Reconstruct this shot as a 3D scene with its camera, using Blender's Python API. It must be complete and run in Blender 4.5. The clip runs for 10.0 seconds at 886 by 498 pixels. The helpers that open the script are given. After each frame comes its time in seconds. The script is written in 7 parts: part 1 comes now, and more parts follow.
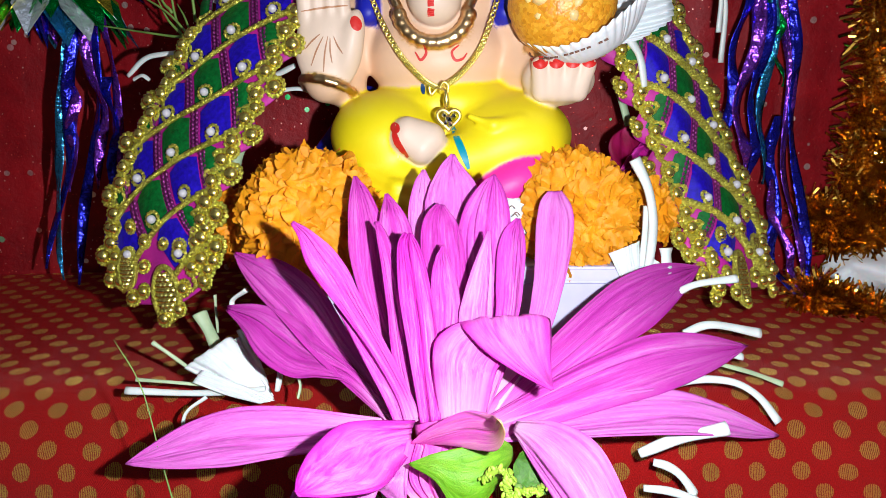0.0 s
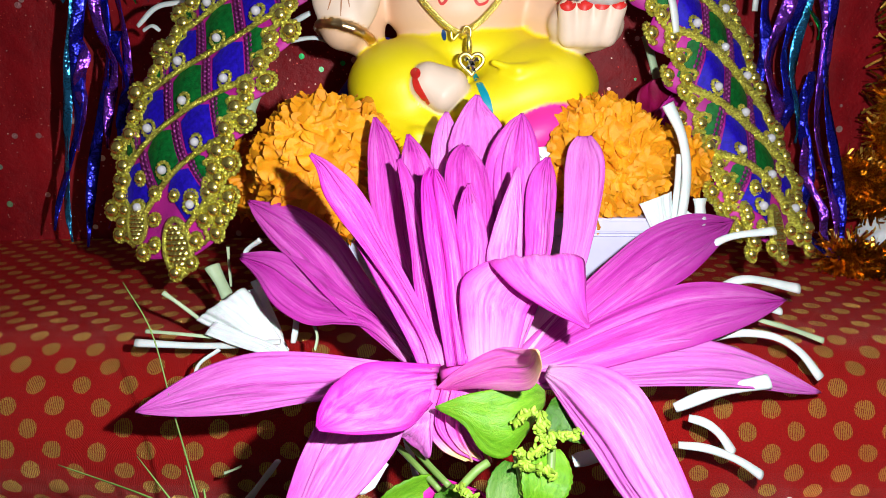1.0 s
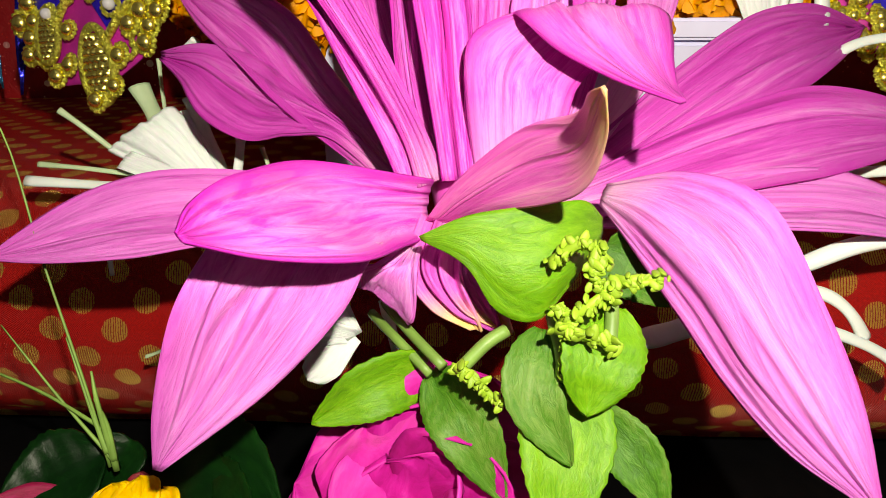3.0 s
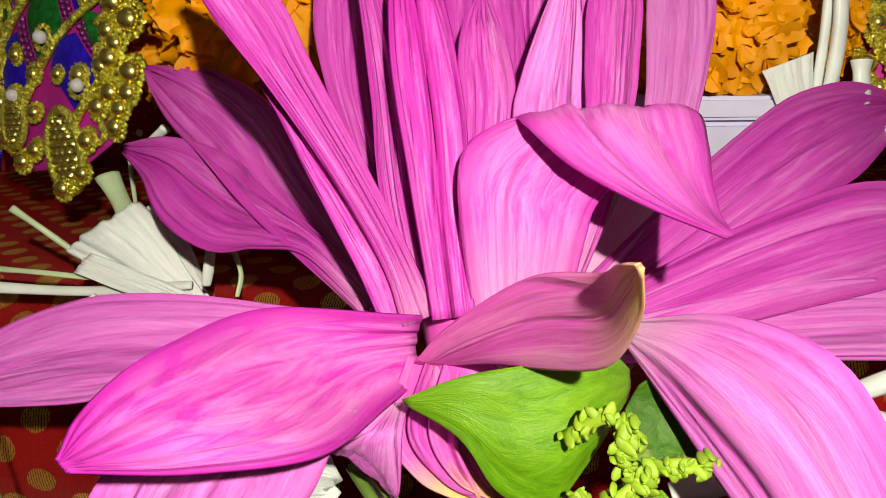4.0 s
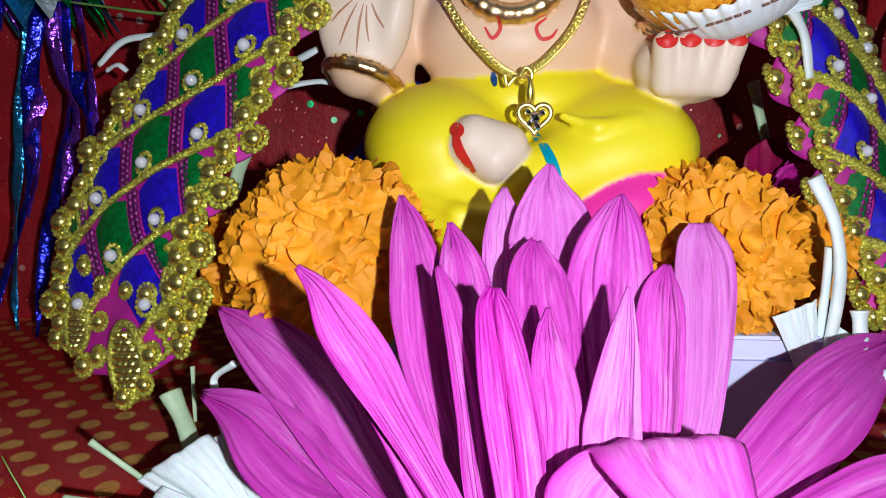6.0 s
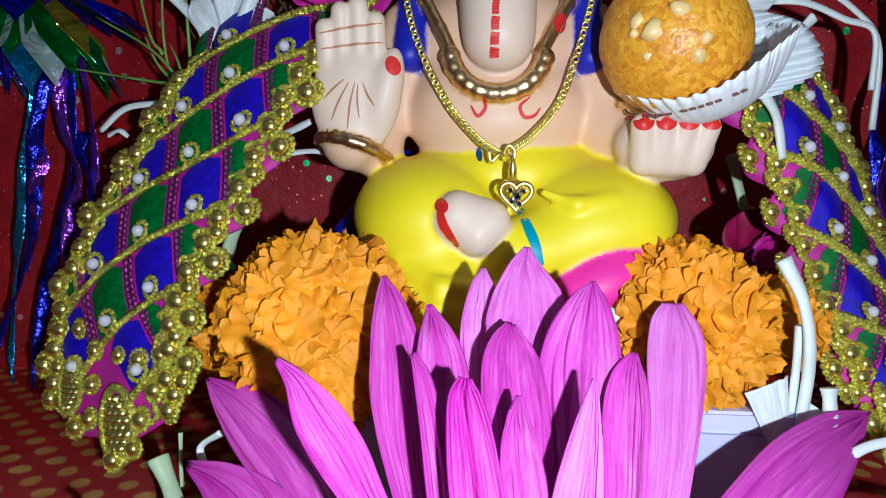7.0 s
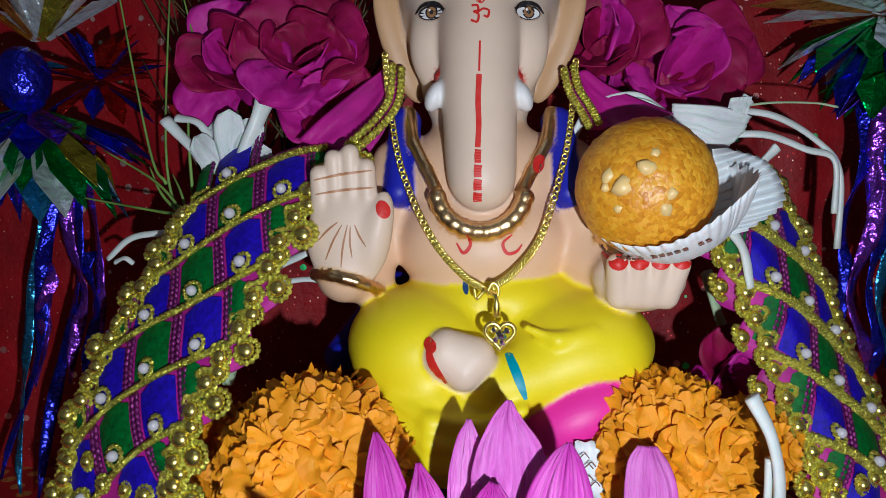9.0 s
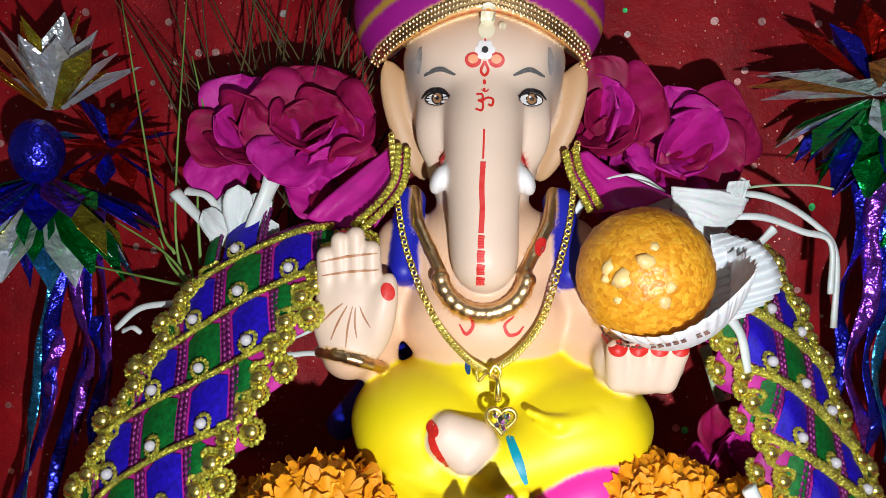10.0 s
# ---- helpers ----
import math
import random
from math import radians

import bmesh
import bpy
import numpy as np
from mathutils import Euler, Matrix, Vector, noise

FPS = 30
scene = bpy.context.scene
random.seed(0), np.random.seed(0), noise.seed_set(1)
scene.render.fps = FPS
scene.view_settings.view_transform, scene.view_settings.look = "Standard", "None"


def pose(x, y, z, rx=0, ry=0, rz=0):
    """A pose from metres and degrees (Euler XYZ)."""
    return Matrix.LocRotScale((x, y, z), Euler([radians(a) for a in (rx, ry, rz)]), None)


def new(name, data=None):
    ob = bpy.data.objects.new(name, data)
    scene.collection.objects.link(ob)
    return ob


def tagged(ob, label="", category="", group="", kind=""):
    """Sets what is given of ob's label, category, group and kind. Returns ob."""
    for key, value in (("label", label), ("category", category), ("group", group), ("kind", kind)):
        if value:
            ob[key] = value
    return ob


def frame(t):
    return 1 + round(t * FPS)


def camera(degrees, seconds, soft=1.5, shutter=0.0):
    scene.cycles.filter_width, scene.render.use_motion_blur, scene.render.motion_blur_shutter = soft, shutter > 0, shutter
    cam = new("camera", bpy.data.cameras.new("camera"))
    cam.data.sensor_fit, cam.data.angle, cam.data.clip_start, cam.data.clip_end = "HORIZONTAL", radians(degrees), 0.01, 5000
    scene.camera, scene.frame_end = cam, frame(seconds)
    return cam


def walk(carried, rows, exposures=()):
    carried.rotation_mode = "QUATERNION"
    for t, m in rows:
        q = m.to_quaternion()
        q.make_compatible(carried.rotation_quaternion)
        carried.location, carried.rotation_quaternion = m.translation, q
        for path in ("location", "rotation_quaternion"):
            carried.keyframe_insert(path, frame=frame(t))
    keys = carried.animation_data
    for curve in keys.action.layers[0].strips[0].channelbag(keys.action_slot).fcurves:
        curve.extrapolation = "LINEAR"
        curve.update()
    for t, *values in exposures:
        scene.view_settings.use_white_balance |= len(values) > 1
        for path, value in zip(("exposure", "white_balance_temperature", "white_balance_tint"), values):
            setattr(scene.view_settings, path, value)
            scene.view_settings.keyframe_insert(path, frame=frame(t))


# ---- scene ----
cam = camera(62.4, 10.0, soft=0.9)
METRES, EYE, TILT, LEAN, TURN = 0.30, 0.22, -15.0, 0.0, 0.0
ROWS = [
    (0.0, 0.0, 0.0, 0.0, -0.0, 0.0, -0.0),
    (0.5, -0.0196, 0.0019, 0.0248, -0.33, 2.89, -0.38),
    (1.0, -0.0175, 0.0448, -0.0582, 0.74, -0.51, -0.11),
    (1.5, -0.0109, 0.1485, -0.1129, 1.23, -5.5, -0.9),
    (2.0, -0.017, 0.2074, -0.129, 2.7, -8.05, -0.92),
    (3.5, 0.0082, 0.3551, -0.1706, 3.41, -4.78, -0.31),
    (4.0, 0.006, 0.3883, -0.1235, 3.83, -3.0, 0.03),
    (4.5, -0.0156, 0.4076, -0.0878, 3.3, -1.26, 0.19),
    (5.0, -0.0377, 0.3767, -0.0433, 2.37, 1.33, 0.18),
    (5.5, -0.0541, 0.3447, -0.0079, 2.16, 2.06, -0.4),
    (7.0, -0.0353, 0.2967, 0.0556, 2.14, 5.54, -1.77),
    (7.5, -0.0167, 0.2782, 0.0773, 2.36, 6.39, -1.8),
    (8.0, -0.008, 0.2584, 0.1105, 2.32, 6.95, -1.4),
    (8.5, -0.0132, 0.2456, 0.1394, 2.06, 7.71, -1.21),
    (9.0, -0.0238, 0.2348, 0.163, 2.14, 8.21, -0.79),
    (9.5, -0.0217, 0.2256, 0.1874, 2.08, 9.24, -0.88),
    (10.0, -0.0271, 0.2057, 0.2301, 2.11, 9.96, -1.42),
]
walk(cam, [(t, pose(0, 0, EYE, TILT, LEAN, TURN) @ pose(METRES * x, METRES * y, METRES * z, 90 + pitch, roll, yaw)) for t, x, y, z, yaw, pitch, roll in ROWS],
     [(0.0, 0.22, 6000, 9), (0.5, 0.20, 6200, 8), (1.0, 0.20, 6150, 8), (1.5, 0.0, 6250, 8), (2.0, 0.03, 6400, 8), (3.5, -0.26, 8500, 1), (4.0, -0.42, 7900, 3), (4.5, -0.42, 6000, 7),
      (5.0, -0.40, 5650, 7), (5.5, -0.12, 5800, 8), (7.0, -0.08, 5350, 5), (8.0, -0.22, 5400, 5), (9.0, -0.34, 5700, 7), (9.5, -0.22, 5800, 8), (10.0, 0.30, 6150, 9)])

# ---- light: the lamp beside the lens, faint ambient, and an added fill ----
world = bpy.data.worlds.new("world")
scene.world = world
world.use_nodes = True
world.node_tree.nodes["Background"].inputs["Color"].default_value = (0.62, 0.66, 0.9, 1)
world.node_tree.nodes["Background"].inputs["Strength"].default_value = 0.038
# added overhead fill, no lamp of the place: lifts the gold and foil
fill_lamp = bpy.data.lights.new("overhead_fill", "AREA")
fill_lamp.shape, fill_lamp.size, fill_lamp.size_y = "RECTANGLE", 0.9, 0.25
fill_lamp.energy, fill_lamp.color = 0.75, (0.80, 0.86, 1.0)
new("overhead_fill", fill_lamp).matrix_world = pose(0.1, -0.35, 1.58)
flash = bpy.data.lights.new("flash", "POINT")
flash.energy, flash.shadow_soft_size, flash.color = 3.75, 0.003, (1.0, 0.97, 0.95)
new("flash", flash).matrix_world = pose(0.030, 0.042, EYE - 0.010)


# ---- materials ----
def nodes_of(name):
    m = bpy.data.materials.new(name)
    m.use_nodes = True
    nt = m.node_tree
    return m, nt, nt.nodes["Principled BSDF"]


def add(nt, kind, **values):
    n = nt.nodes.new(kind)
    for k, v in values.items():
        n.inputs[k].default_value = v
    return n


def ramp(nt, source, stops):
    r = nt.nodes.new("ShaderNodeValToRGB")
    els = r.color_ramp.elements
    while len(els) < len(stops):
        els.new(0.5)
    for e, (p, c) in zip(els, stops):
        e.position, e.color = p, (*c, 1)
    nt.links.new(source, r.inputs["Fac"])
    return r.outputs["Color"]


def tone(c, k):
    return tuple(min(1.0, max(0.0, a * k)) for a in c)


def mat(name, col, rough=0.5, metal=0.0, var=0.2, scale=90.0, bump=0.15, fine=700.0, depth=0.0004, sheen=0.0, soft=0.0, spread=0.0, spec=0.5):
    """Plain surface: colour that varies at two scales, fine relief, a little difference from piece to piece."""
    m, nt, p = nodes_of(name)
    co = nt.nodes.new("ShaderNodeTexCoord").outputs["Object"]
    big, small = add(nt, "ShaderNodeTexNoise", Scale=scale, Detail=4.0), add(nt, "ShaderNodeTexNoise", Scale=fine, Detail=3.0)
    for n in (big, small):
        nt.links.new(co, n.inputs["Vector"])
    base = ramp(nt, big.outputs["Fac"], [(0.3, tone(col, 1 - var)), (0.7, tone(col, 1 + var))])
    if spread:
        info = nt.nodes.new("ShaderNodeObjectInfo")
        hue = add(nt, "ShaderNodeHueSaturation")
        rng = add(nt, "ShaderNodeMapRange", **{"To Min": 1 - spread, "To Max": 1 + spread})
        nt.links.new(info.outputs["Random"], rng.inputs["Value"])
        nt.links.new(rng.outputs["Result"], hue.inputs["Value"])
        nt.links.new(base, hue.inputs["Color"])
        base = hue.outputs["Color"]
    nt.links.new(base, p.inputs["Base Color"])
    b = add(nt, "ShaderNodeBump", Strength=bump, Distance=depth)
    nt.links.new(small.outputs["Fac"], b.inputs["Height"])
    nt.links.new(b.outputs["Normal"], p.inputs["Normal"])
    p.inputs["Roughness"].default_value, p.inputs["Metallic"].default_value = rough, metal
    p.inputs["Specular IOR Level"].default_value = spec
    p.inputs["Sheen Weight"].default_value = sheen
    if soft:
        p.inputs["Subsurface Weight"].default_value = soft
        p.inputs["Subsurface Radius"].default_value = (1, 0.5, 0.4)
        p.inputs["Subsurface Scale"].default_value = 0.002
    return m


def streaked(name, dark, mid, pale, along=3.2, across=12.0, rough=0.48, bump=0.55, foot=None, rim=None, spec=0.3):
    """Petals and leaves: veins run from foot to tip, after the UV map."""
    m, nt, p = nodes_of(name)
    uv = nt.nodes.new("ShaderNodeTexCoord").outputs["UV"]
    info = nt.nodes.new("ShaderNodeObjectInfo")
    mp = add(nt, "ShaderNodeMapping", Scale=(across, along, 1))
    nt.links.new(uv, mp.inputs["Vector"])
    shift = nt.nodes.new("ShaderNodeVectorMath")
    nt.links.new(mp.outputs["Vector"], shift.inputs[0])
    mul = nt.nodes.new("ShaderNodeMath")
    mul.operation = "MULTIPLY"
    mul.inputs[1].default_value = 37.0
    nt.links.new(info.outputs["Random"], mul.inputs[0])
    nt.links.new(mul.outputs[0], shift.inputs[1])
    vein = add(nt, "ShaderNodeTexNoise", Scale=1.0, Detail=7.0, Roughness=0.68, Distortion=1.3)
    nt.links.new(shift.outputs[0], vein.inputs["Vector"])
    broad = add(nt, "ShaderNodeTexNoise", Scale=0.16, Detail=3.0)
    nt.links.new(shift.outputs[0], broad.inputs["Vector"])
    mix = nt.nodes.new("ShaderNodeMath")
    mix.operation = "MULTIPLY_ADD"
    mix.inputs[1].default_value = 0.55
    nt.links.new(vein.outputs["Fac"], mix.inputs[0])
    half = nt.nodes.new("ShaderNodeMath")
    half.operation = "MULTIPLY"
    half.inputs[1].default_value = 0.45
    nt.links.new(broad.outputs["Fac"], half.inputs[0])
    nt.links.new(half.outputs[0], mix.inputs[2])
    base = ramp(nt, mix.outputs[0], [(0.30, dark), (0.48, mid), (0.68, pale)])
    if foot:
        sep = nt.nodes.new("ShaderNodeSeparateXYZ")
        nt.links.new(uv, sep.inputs[0])
        f = add(nt, "ShaderNodeMapRange", **{"From Min": foot[1], "From Max": foot[2], "To Min": 0.0, "To Max": 0.8})
        nt.links.new(sep.outputs["Y"], f.inputs["Value"])
        mx = nt.nodes.new("ShaderNodeMixRGB")
        mx.inputs[2].default_value = (*foot[0], 1)
        nt.links.new(f.outputs["Result"], mx.inputs[0])
        nt.links.new(base, mx.inputs[1])
        base = mx.outputs[0]
    if rim:
        # deeper colour along both edges and at the tip, breaking up along the veins
        sep = nt.nodes.new("ShaderNodeSeparateXYZ")
        nt.links.new(uv, sep.inputs[0])
        off, size, tip, most, ragged = (nt.nodes.new("ShaderNodeMath") for _ in range(5))
        off.operation, size.operation, tip.operation, most.operation, ragged.operation = "SUBTRACT", "ABSOLUTE", "MULTIPLY", "MAXIMUM", "MULTIPLY_ADD"
        off.inputs[1].default_value, tip.inputs[1].default_value, ragged.inputs[1].default_value = 0.5, 0.5, 0.34
        nt.links.new(sep.outputs["X"], off.inputs[0])
        nt.links.new(off.outputs[0], size.inputs[0])
        nt.links.new(sep.outputs["Y"], tip.inputs[0])
        nt.links.new(size.outputs[0], most.inputs[0])
        nt.links.new(tip.outputs[0], most.inputs[1])
        nt.links.new(vein.outputs["Fac"], ragged.inputs[0])
        nt.links.new(most.outputs[0], ragged.inputs[2])
        f = add(nt, "ShaderNodeMapRange", **{"From Min": rim[1], "From Max": rim[1] + 0.14, "To Min": 0.0, "To Max": rim[2]})
        nt.links.new(ragged.outputs[0], f.inputs["Value"])
        mx = nt.nodes.new("ShaderNodeMixRGB")
        mx.inputs[2].default_value = (*rim[0], 1)
        nt.links.new(f.outputs["Result"], mx.inputs[0])
        nt.links.new(base, mx.inputs[1])
        base = mx.outputs[0]
    nt.links.new(base, p.inputs["Base Color"])
    b = add(nt, "ShaderNodeBump", Strength=bump, Distance=0.0006)
    nt.links.new(vein.outputs["Fac"], b.inputs["Height"])
    if rim:
        # long soft creases that wander from foot to tip
        wide = add(nt, "ShaderNodeMapping", Scale=(2.3, 0.55, 1))
        nt.links.new(uv, wide.inputs["Vector"])
        slide = nt.nodes.new("ShaderNodeVectorMath")
        nt.links.new(wide.outputs["Vector"], slide.inputs[0])
        nt.links.new(mul.outputs[0], slide.inputs[1])
        fold = add(nt, "ShaderNodeTexNoise", Scale=1.0, Detail=2.0, Distortion=0.4)
        nt.links.new(slide.outputs[0], fold.inputs["Vector"])
        mid_, dist = (nt.nodes.new("ShaderNodeMath") for _ in range(2))
        mid_.operation, dist.operation = "SUBTRACT", "ABSOLUTE"
        mid_.inputs[1].default_value = 0.5
        nt.links.new(fold.outputs["Fac"], mid_.inputs[0])
        nt.links.new(mid_.outputs[0], dist.inputs[0])
        groove = add(nt, "ShaderNodeMapRange", **{"From Min": 0.0, "From Max": 0.05})
        groove.interpolation_type = "SMOOTHSTEP"
        nt.links.new(dist.outputs[0], groove.inputs["Value"])
        b2 = add(nt, "ShaderNodeBump", Strength=0.45, Distance=0.0012)
        nt.links.new(groove.outputs["Result"], b2.inputs["Height"])
        nt.links.new(b.outputs["Normal"], b2.inputs["Normal"])
        b = b2
        # deeper colour along the creases: coloured veins, plus the grooves' shade painted in
        crease_tint = add(nt, "ShaderNodeMapRange", **{"From Min": 0.0, "From Max": 0.03, "To Min": 0.38, "To Max": 0.0})
        nt.links.new(dist.outputs[0], crease_tint.inputs["Value"])
        mx = nt.nodes.new("ShaderNodeMixRGB")
        mx.inputs[2].default_value = (*rim[0], 1)
        nt.links.new(crease_tint.outputs["Result"], mx.inputs[0])
        nt.links.new(base, mx.inputs[1])
        nt.links.new(mx.outputs[0], p.inputs["Base Color"])
    nt.links.new(b.outputs["Normal"], p.inputs["Normal"])
    p.inputs["Roughness"].default_value = rough
    p.inputs["Subsurface Weight"].default_value = 0.25
    p.inputs["Subsurface Radius"].default_value = (1, 0.4, 0.8)
    p.inputs["Subsurface Scale"].default_value = 0.0012
    p.inputs["Specular IOR Level"].default_value = spec
    return m


def dotted_cloth():
    """Red brocade with staggered gold foil spots, 20 mm apart; UV in metres."""
    m, nt, p = nodes_of("red_dotted_brocade")
    uv = nt.nodes.new("ShaderNodeTexCoord").outputs["UV"]

    def op(kind, a, b=None):
        n = nt.nodes.new("ShaderNodeMath")
        n.operation = kind
        for i, v in enumerate((a, b)):
            if v is None:
                continue
            if isinstance(v, (int, float)):
                n.inputs[i].default_value = v
            else:
                nt.links.new(v, n.inputs[i])
        return n.outputs[0]

    wob = add(nt, "ShaderNodeTexNoise", Scale=60.0, Detail=2.0)
    nt.links.new(uv, wob.inputs["Vector"])
    sep = nt.nodes.new("ShaderNodeSeparateXYZ")
    nt.links.new(uv, sep.inputs[0])
    wobble = op("MULTIPLY", op("SUBTRACT", wob.outputs["Fac"], 0.5), 0.003)
    u, v = op("ADD", sep.outputs["X"], wobble), op("ADD", sep.outputs["Y"], wobble)
    PU, PV = 0.0184, 0.0168

    def spots(du, dv):
        a = op("SUBTRACT", op("FRACT", op("ADD", op("DIVIDE", u, PU), du)), 0.5)
        b = op("SUBTRACT", op("FRACT", op("ADD", op("DIVIDE", v, PV), dv)), 0.5)
        a, b = op("MULTIPLY", a, PU), op("MULTIPLY", b, PV)
        return op("SQRT", op("ADD", op("MULTIPLY", a, a), op("MULTIPLY", b, b)))

    near = op("MINIMUM", spots(0.0, 0.0), spots(0.5, 0.5))
    worn = add(nt, "ShaderNodeTexNoise", Scale=1500.0, Detail=3.0)
    nt.links.new(uv, worn.inputs["Vector"])
    edge = op("ADD", near, op("MULTIPLY", op("SUBTRACT", worn.outputs["Fac"], 0.5), 0.0012))
    spot = op("LESS_THAN", edge, 0.0037)
    gap = add(nt, "ShaderNodeTexNoise", Scale=2600.0, Detail=1.0)
    nt.links.new(uv, gap.inputs["Vector"])
    spot = op("MULTIPLY", spot, op("GREATER_THAN", gap.outputs["Fac"], 0.36))
    thread_u = op("SINE", op("MULTIPLY", u, 2 * math.pi / 0.0007))
    spot = op("MULTIPLY", spot, op("GREATER_THAN", op("ADD", thread_u, op("MULTIPLY", worn.outputs["Fac"], 2.0)), 0.42))
    thread_v = op("SINE", op("MULTIPLY", v, 2 * math.pi / 0.0005))
    weave = op("ADD", op("MULTIPLY", thread_u, thread_v), op("MULTIPLY", worn.outputs["Fac"], 1.5))
    red = ramp(nt, worn.outputs["Fac"], [(0.25, (0.42, 0.005, 0.007)), (0.75, (0.72, 0.020, 0.018))])
    mx = nt.nodes.new("ShaderNodeMixRGB")
    nt.links.new(spot, mx.inputs[0])
    nt.links.new(red, mx.inputs[1])
    mx.inputs[2].default_value = (1.0, 0.72, 0.16, 1)
    nt.links.new(mx.outputs[0], p.inputs["Base Color"])
    nt.links.new(op("MULTIPLY", spot, 0.70), p.inputs["Metallic"])
    nt.links.new(op("ADD", op("MULTIPLY", gap.outputs["Fac"], 0.22), 0.22), p.inputs["Roughness"])
    p.inputs["Anisotropic"].default_value = 0.5
    b = add(nt, "ShaderNodeBump", Strength=0.85, Distance=0.0004)
    nt.links.new(weave, b.inputs["Height"])
    nt.links.new(b.outputs["Normal"], p.inputs["Normal"])
    return m


def glitter_cloth():
    """Dark red net curtain over satin: crinkled, with fine red glitter and a few larger sequins."""
    m, nt, p = nodes_of("red_sequin_curtain")
    co = nt.nodes.new("ShaderNodeTexCoord").outputs["Object"]

    def flakes(scale, size, keep):
        vor = add(nt, "ShaderNodeTexVoronoi", Scale=scale)
        nt.links.new(co, vor.inputs["Vector"])
        sep = nt.nodes.new("ShaderNodeSeparateColor")
        nt.links.new(vor.outputs["Color"], sep.inputs[0])
        lt, gt, mu = (nt.nodes.new("ShaderNodeMath") for _ in range(3))
        lt.operation, gt.operation, mu.operation = "LESS_THAN", "GREATER_THAN", "MULTIPLY"
        lt.inputs[1].default_value, gt.inputs[1].default_value = size, keep
        nt.links.new(vor.outputs["Distance"], lt.inputs[0])
        nt.links.new(sep.outputs[0], gt.inputs[0])
        nt.links.new(lt.outputs[0], mu.inputs[0])
        nt.links.new(gt.outputs[0], mu.inputs[1])
        return mu.outputs[0], sep.outputs[1]

    big, hue = flakes(85.0, 0.17, 0.45)
    fine, tint = flakes(480.0, 0.22, 0.72)
    fold = add(nt, "ShaderNodeTexNoise", Scale=26.0, Detail=8.0, Roughness=0.7)
    nt.links.new(co, fold.inputs["Vector"])
    red = ramp(nt, fold.outputs["Fac"], [(0.3, (0.17, 0.002, 0.006)), (0.7, (0.40, 0.006, 0.012))])
    seq = ramp(nt, hue, [(0.0, (0.8, 0.35, 0.35)), (0.4, (0.8, 0.55, 0.5)), (0.7, (0.85, 0.8, 0.75)), (0.88, (0.1, 0.8, 0.25))])
    dust = ramp(nt, tint, [(0.0, (0.55, 0.02, 0.02)), (0.7, (0.8, 0.12, 0.10)), (0.95, (0.9, 0.6, 0.5))])
    base = red
    for f, c in ((fine, dust), (big, seq)):
        mx = nt.nodes.new("ShaderNodeMixRGB")
        nt.links.new(f, mx.inputs[0])
        nt.links.new(base, mx.inputs[1])
        nt.links.new(c, mx.inputs[2])
        base = mx.outputs[0]
    nt.links.new(base, p.inputs["Base Color"])
    mt = nt.nodes.new("ShaderNodeMath")
    mt.operation = "MAXIMUM"
    nt.links.new(fine, mt.inputs[0])
    nt.links.new(big, mt.inputs[1])
    nt.links.new(mt.outputs[0], p.inputs["Metallic"])
    p.inputs["Roughness"].default_value = 0.5
    p.inputs["Specular IOR Level"].default_value = 0.3
    b = add(nt, "ShaderNodeBump", Strength=0.7, Distance=0.003)
    nt.links.new(fold.outputs["Fac"], b.inputs["Height"])
    nt.links.new(b.outputs["Normal"], p.inputs["Normal"])
    return m


def painted_plaster():
    """The idol's hand-painted plaster: the paint is a colour of the mesh, with brush marks."""
    m, nt, p = nodes_of("painted_plaster")
    at = nt.nodes.new("ShaderNodeAttribute")
    at.attribute_name = "paint"
    co = nt.nodes.new("ShaderNodeTexCoord").outputs["Object"]
    n1, n2 = add(nt, "ShaderNodeTexNoise", Scale=60.0, Detail=5.0), add(nt, "ShaderNodeTexNoise", Scale=900.0, Detail=2.0)
    for n in (n1, n2):
        nt.links.new(co, n.inputs["Vector"])
    rng = add(nt, "ShaderNodeMapRange", **{"To Min": 0.90, "To Max": 1.06})
    nt.links.new(n1.outputs["Fac"], rng.inputs["Value"])
    hue = add(nt, "ShaderNodeHueSaturation")
    nt.links.new(rng.outputs["Result"], hue.inputs["Value"])
    nt.links.new(at.outputs["Color"], hue.inputs["Color"])
    nt.links.new(hue.outputs["Color"], p.inputs["Base Color"])
    p.inputs["Roughness"].default_value = 0.48
    b = add(nt, "ShaderNodeBump", Strength=0.08, Distance=0.0005)
    nt.links.new(n2.outputs["Fac"], b.inputs["Height"])
    nt.links.new(b.outputs["Normal"], p.inputs["Normal"])
    return m


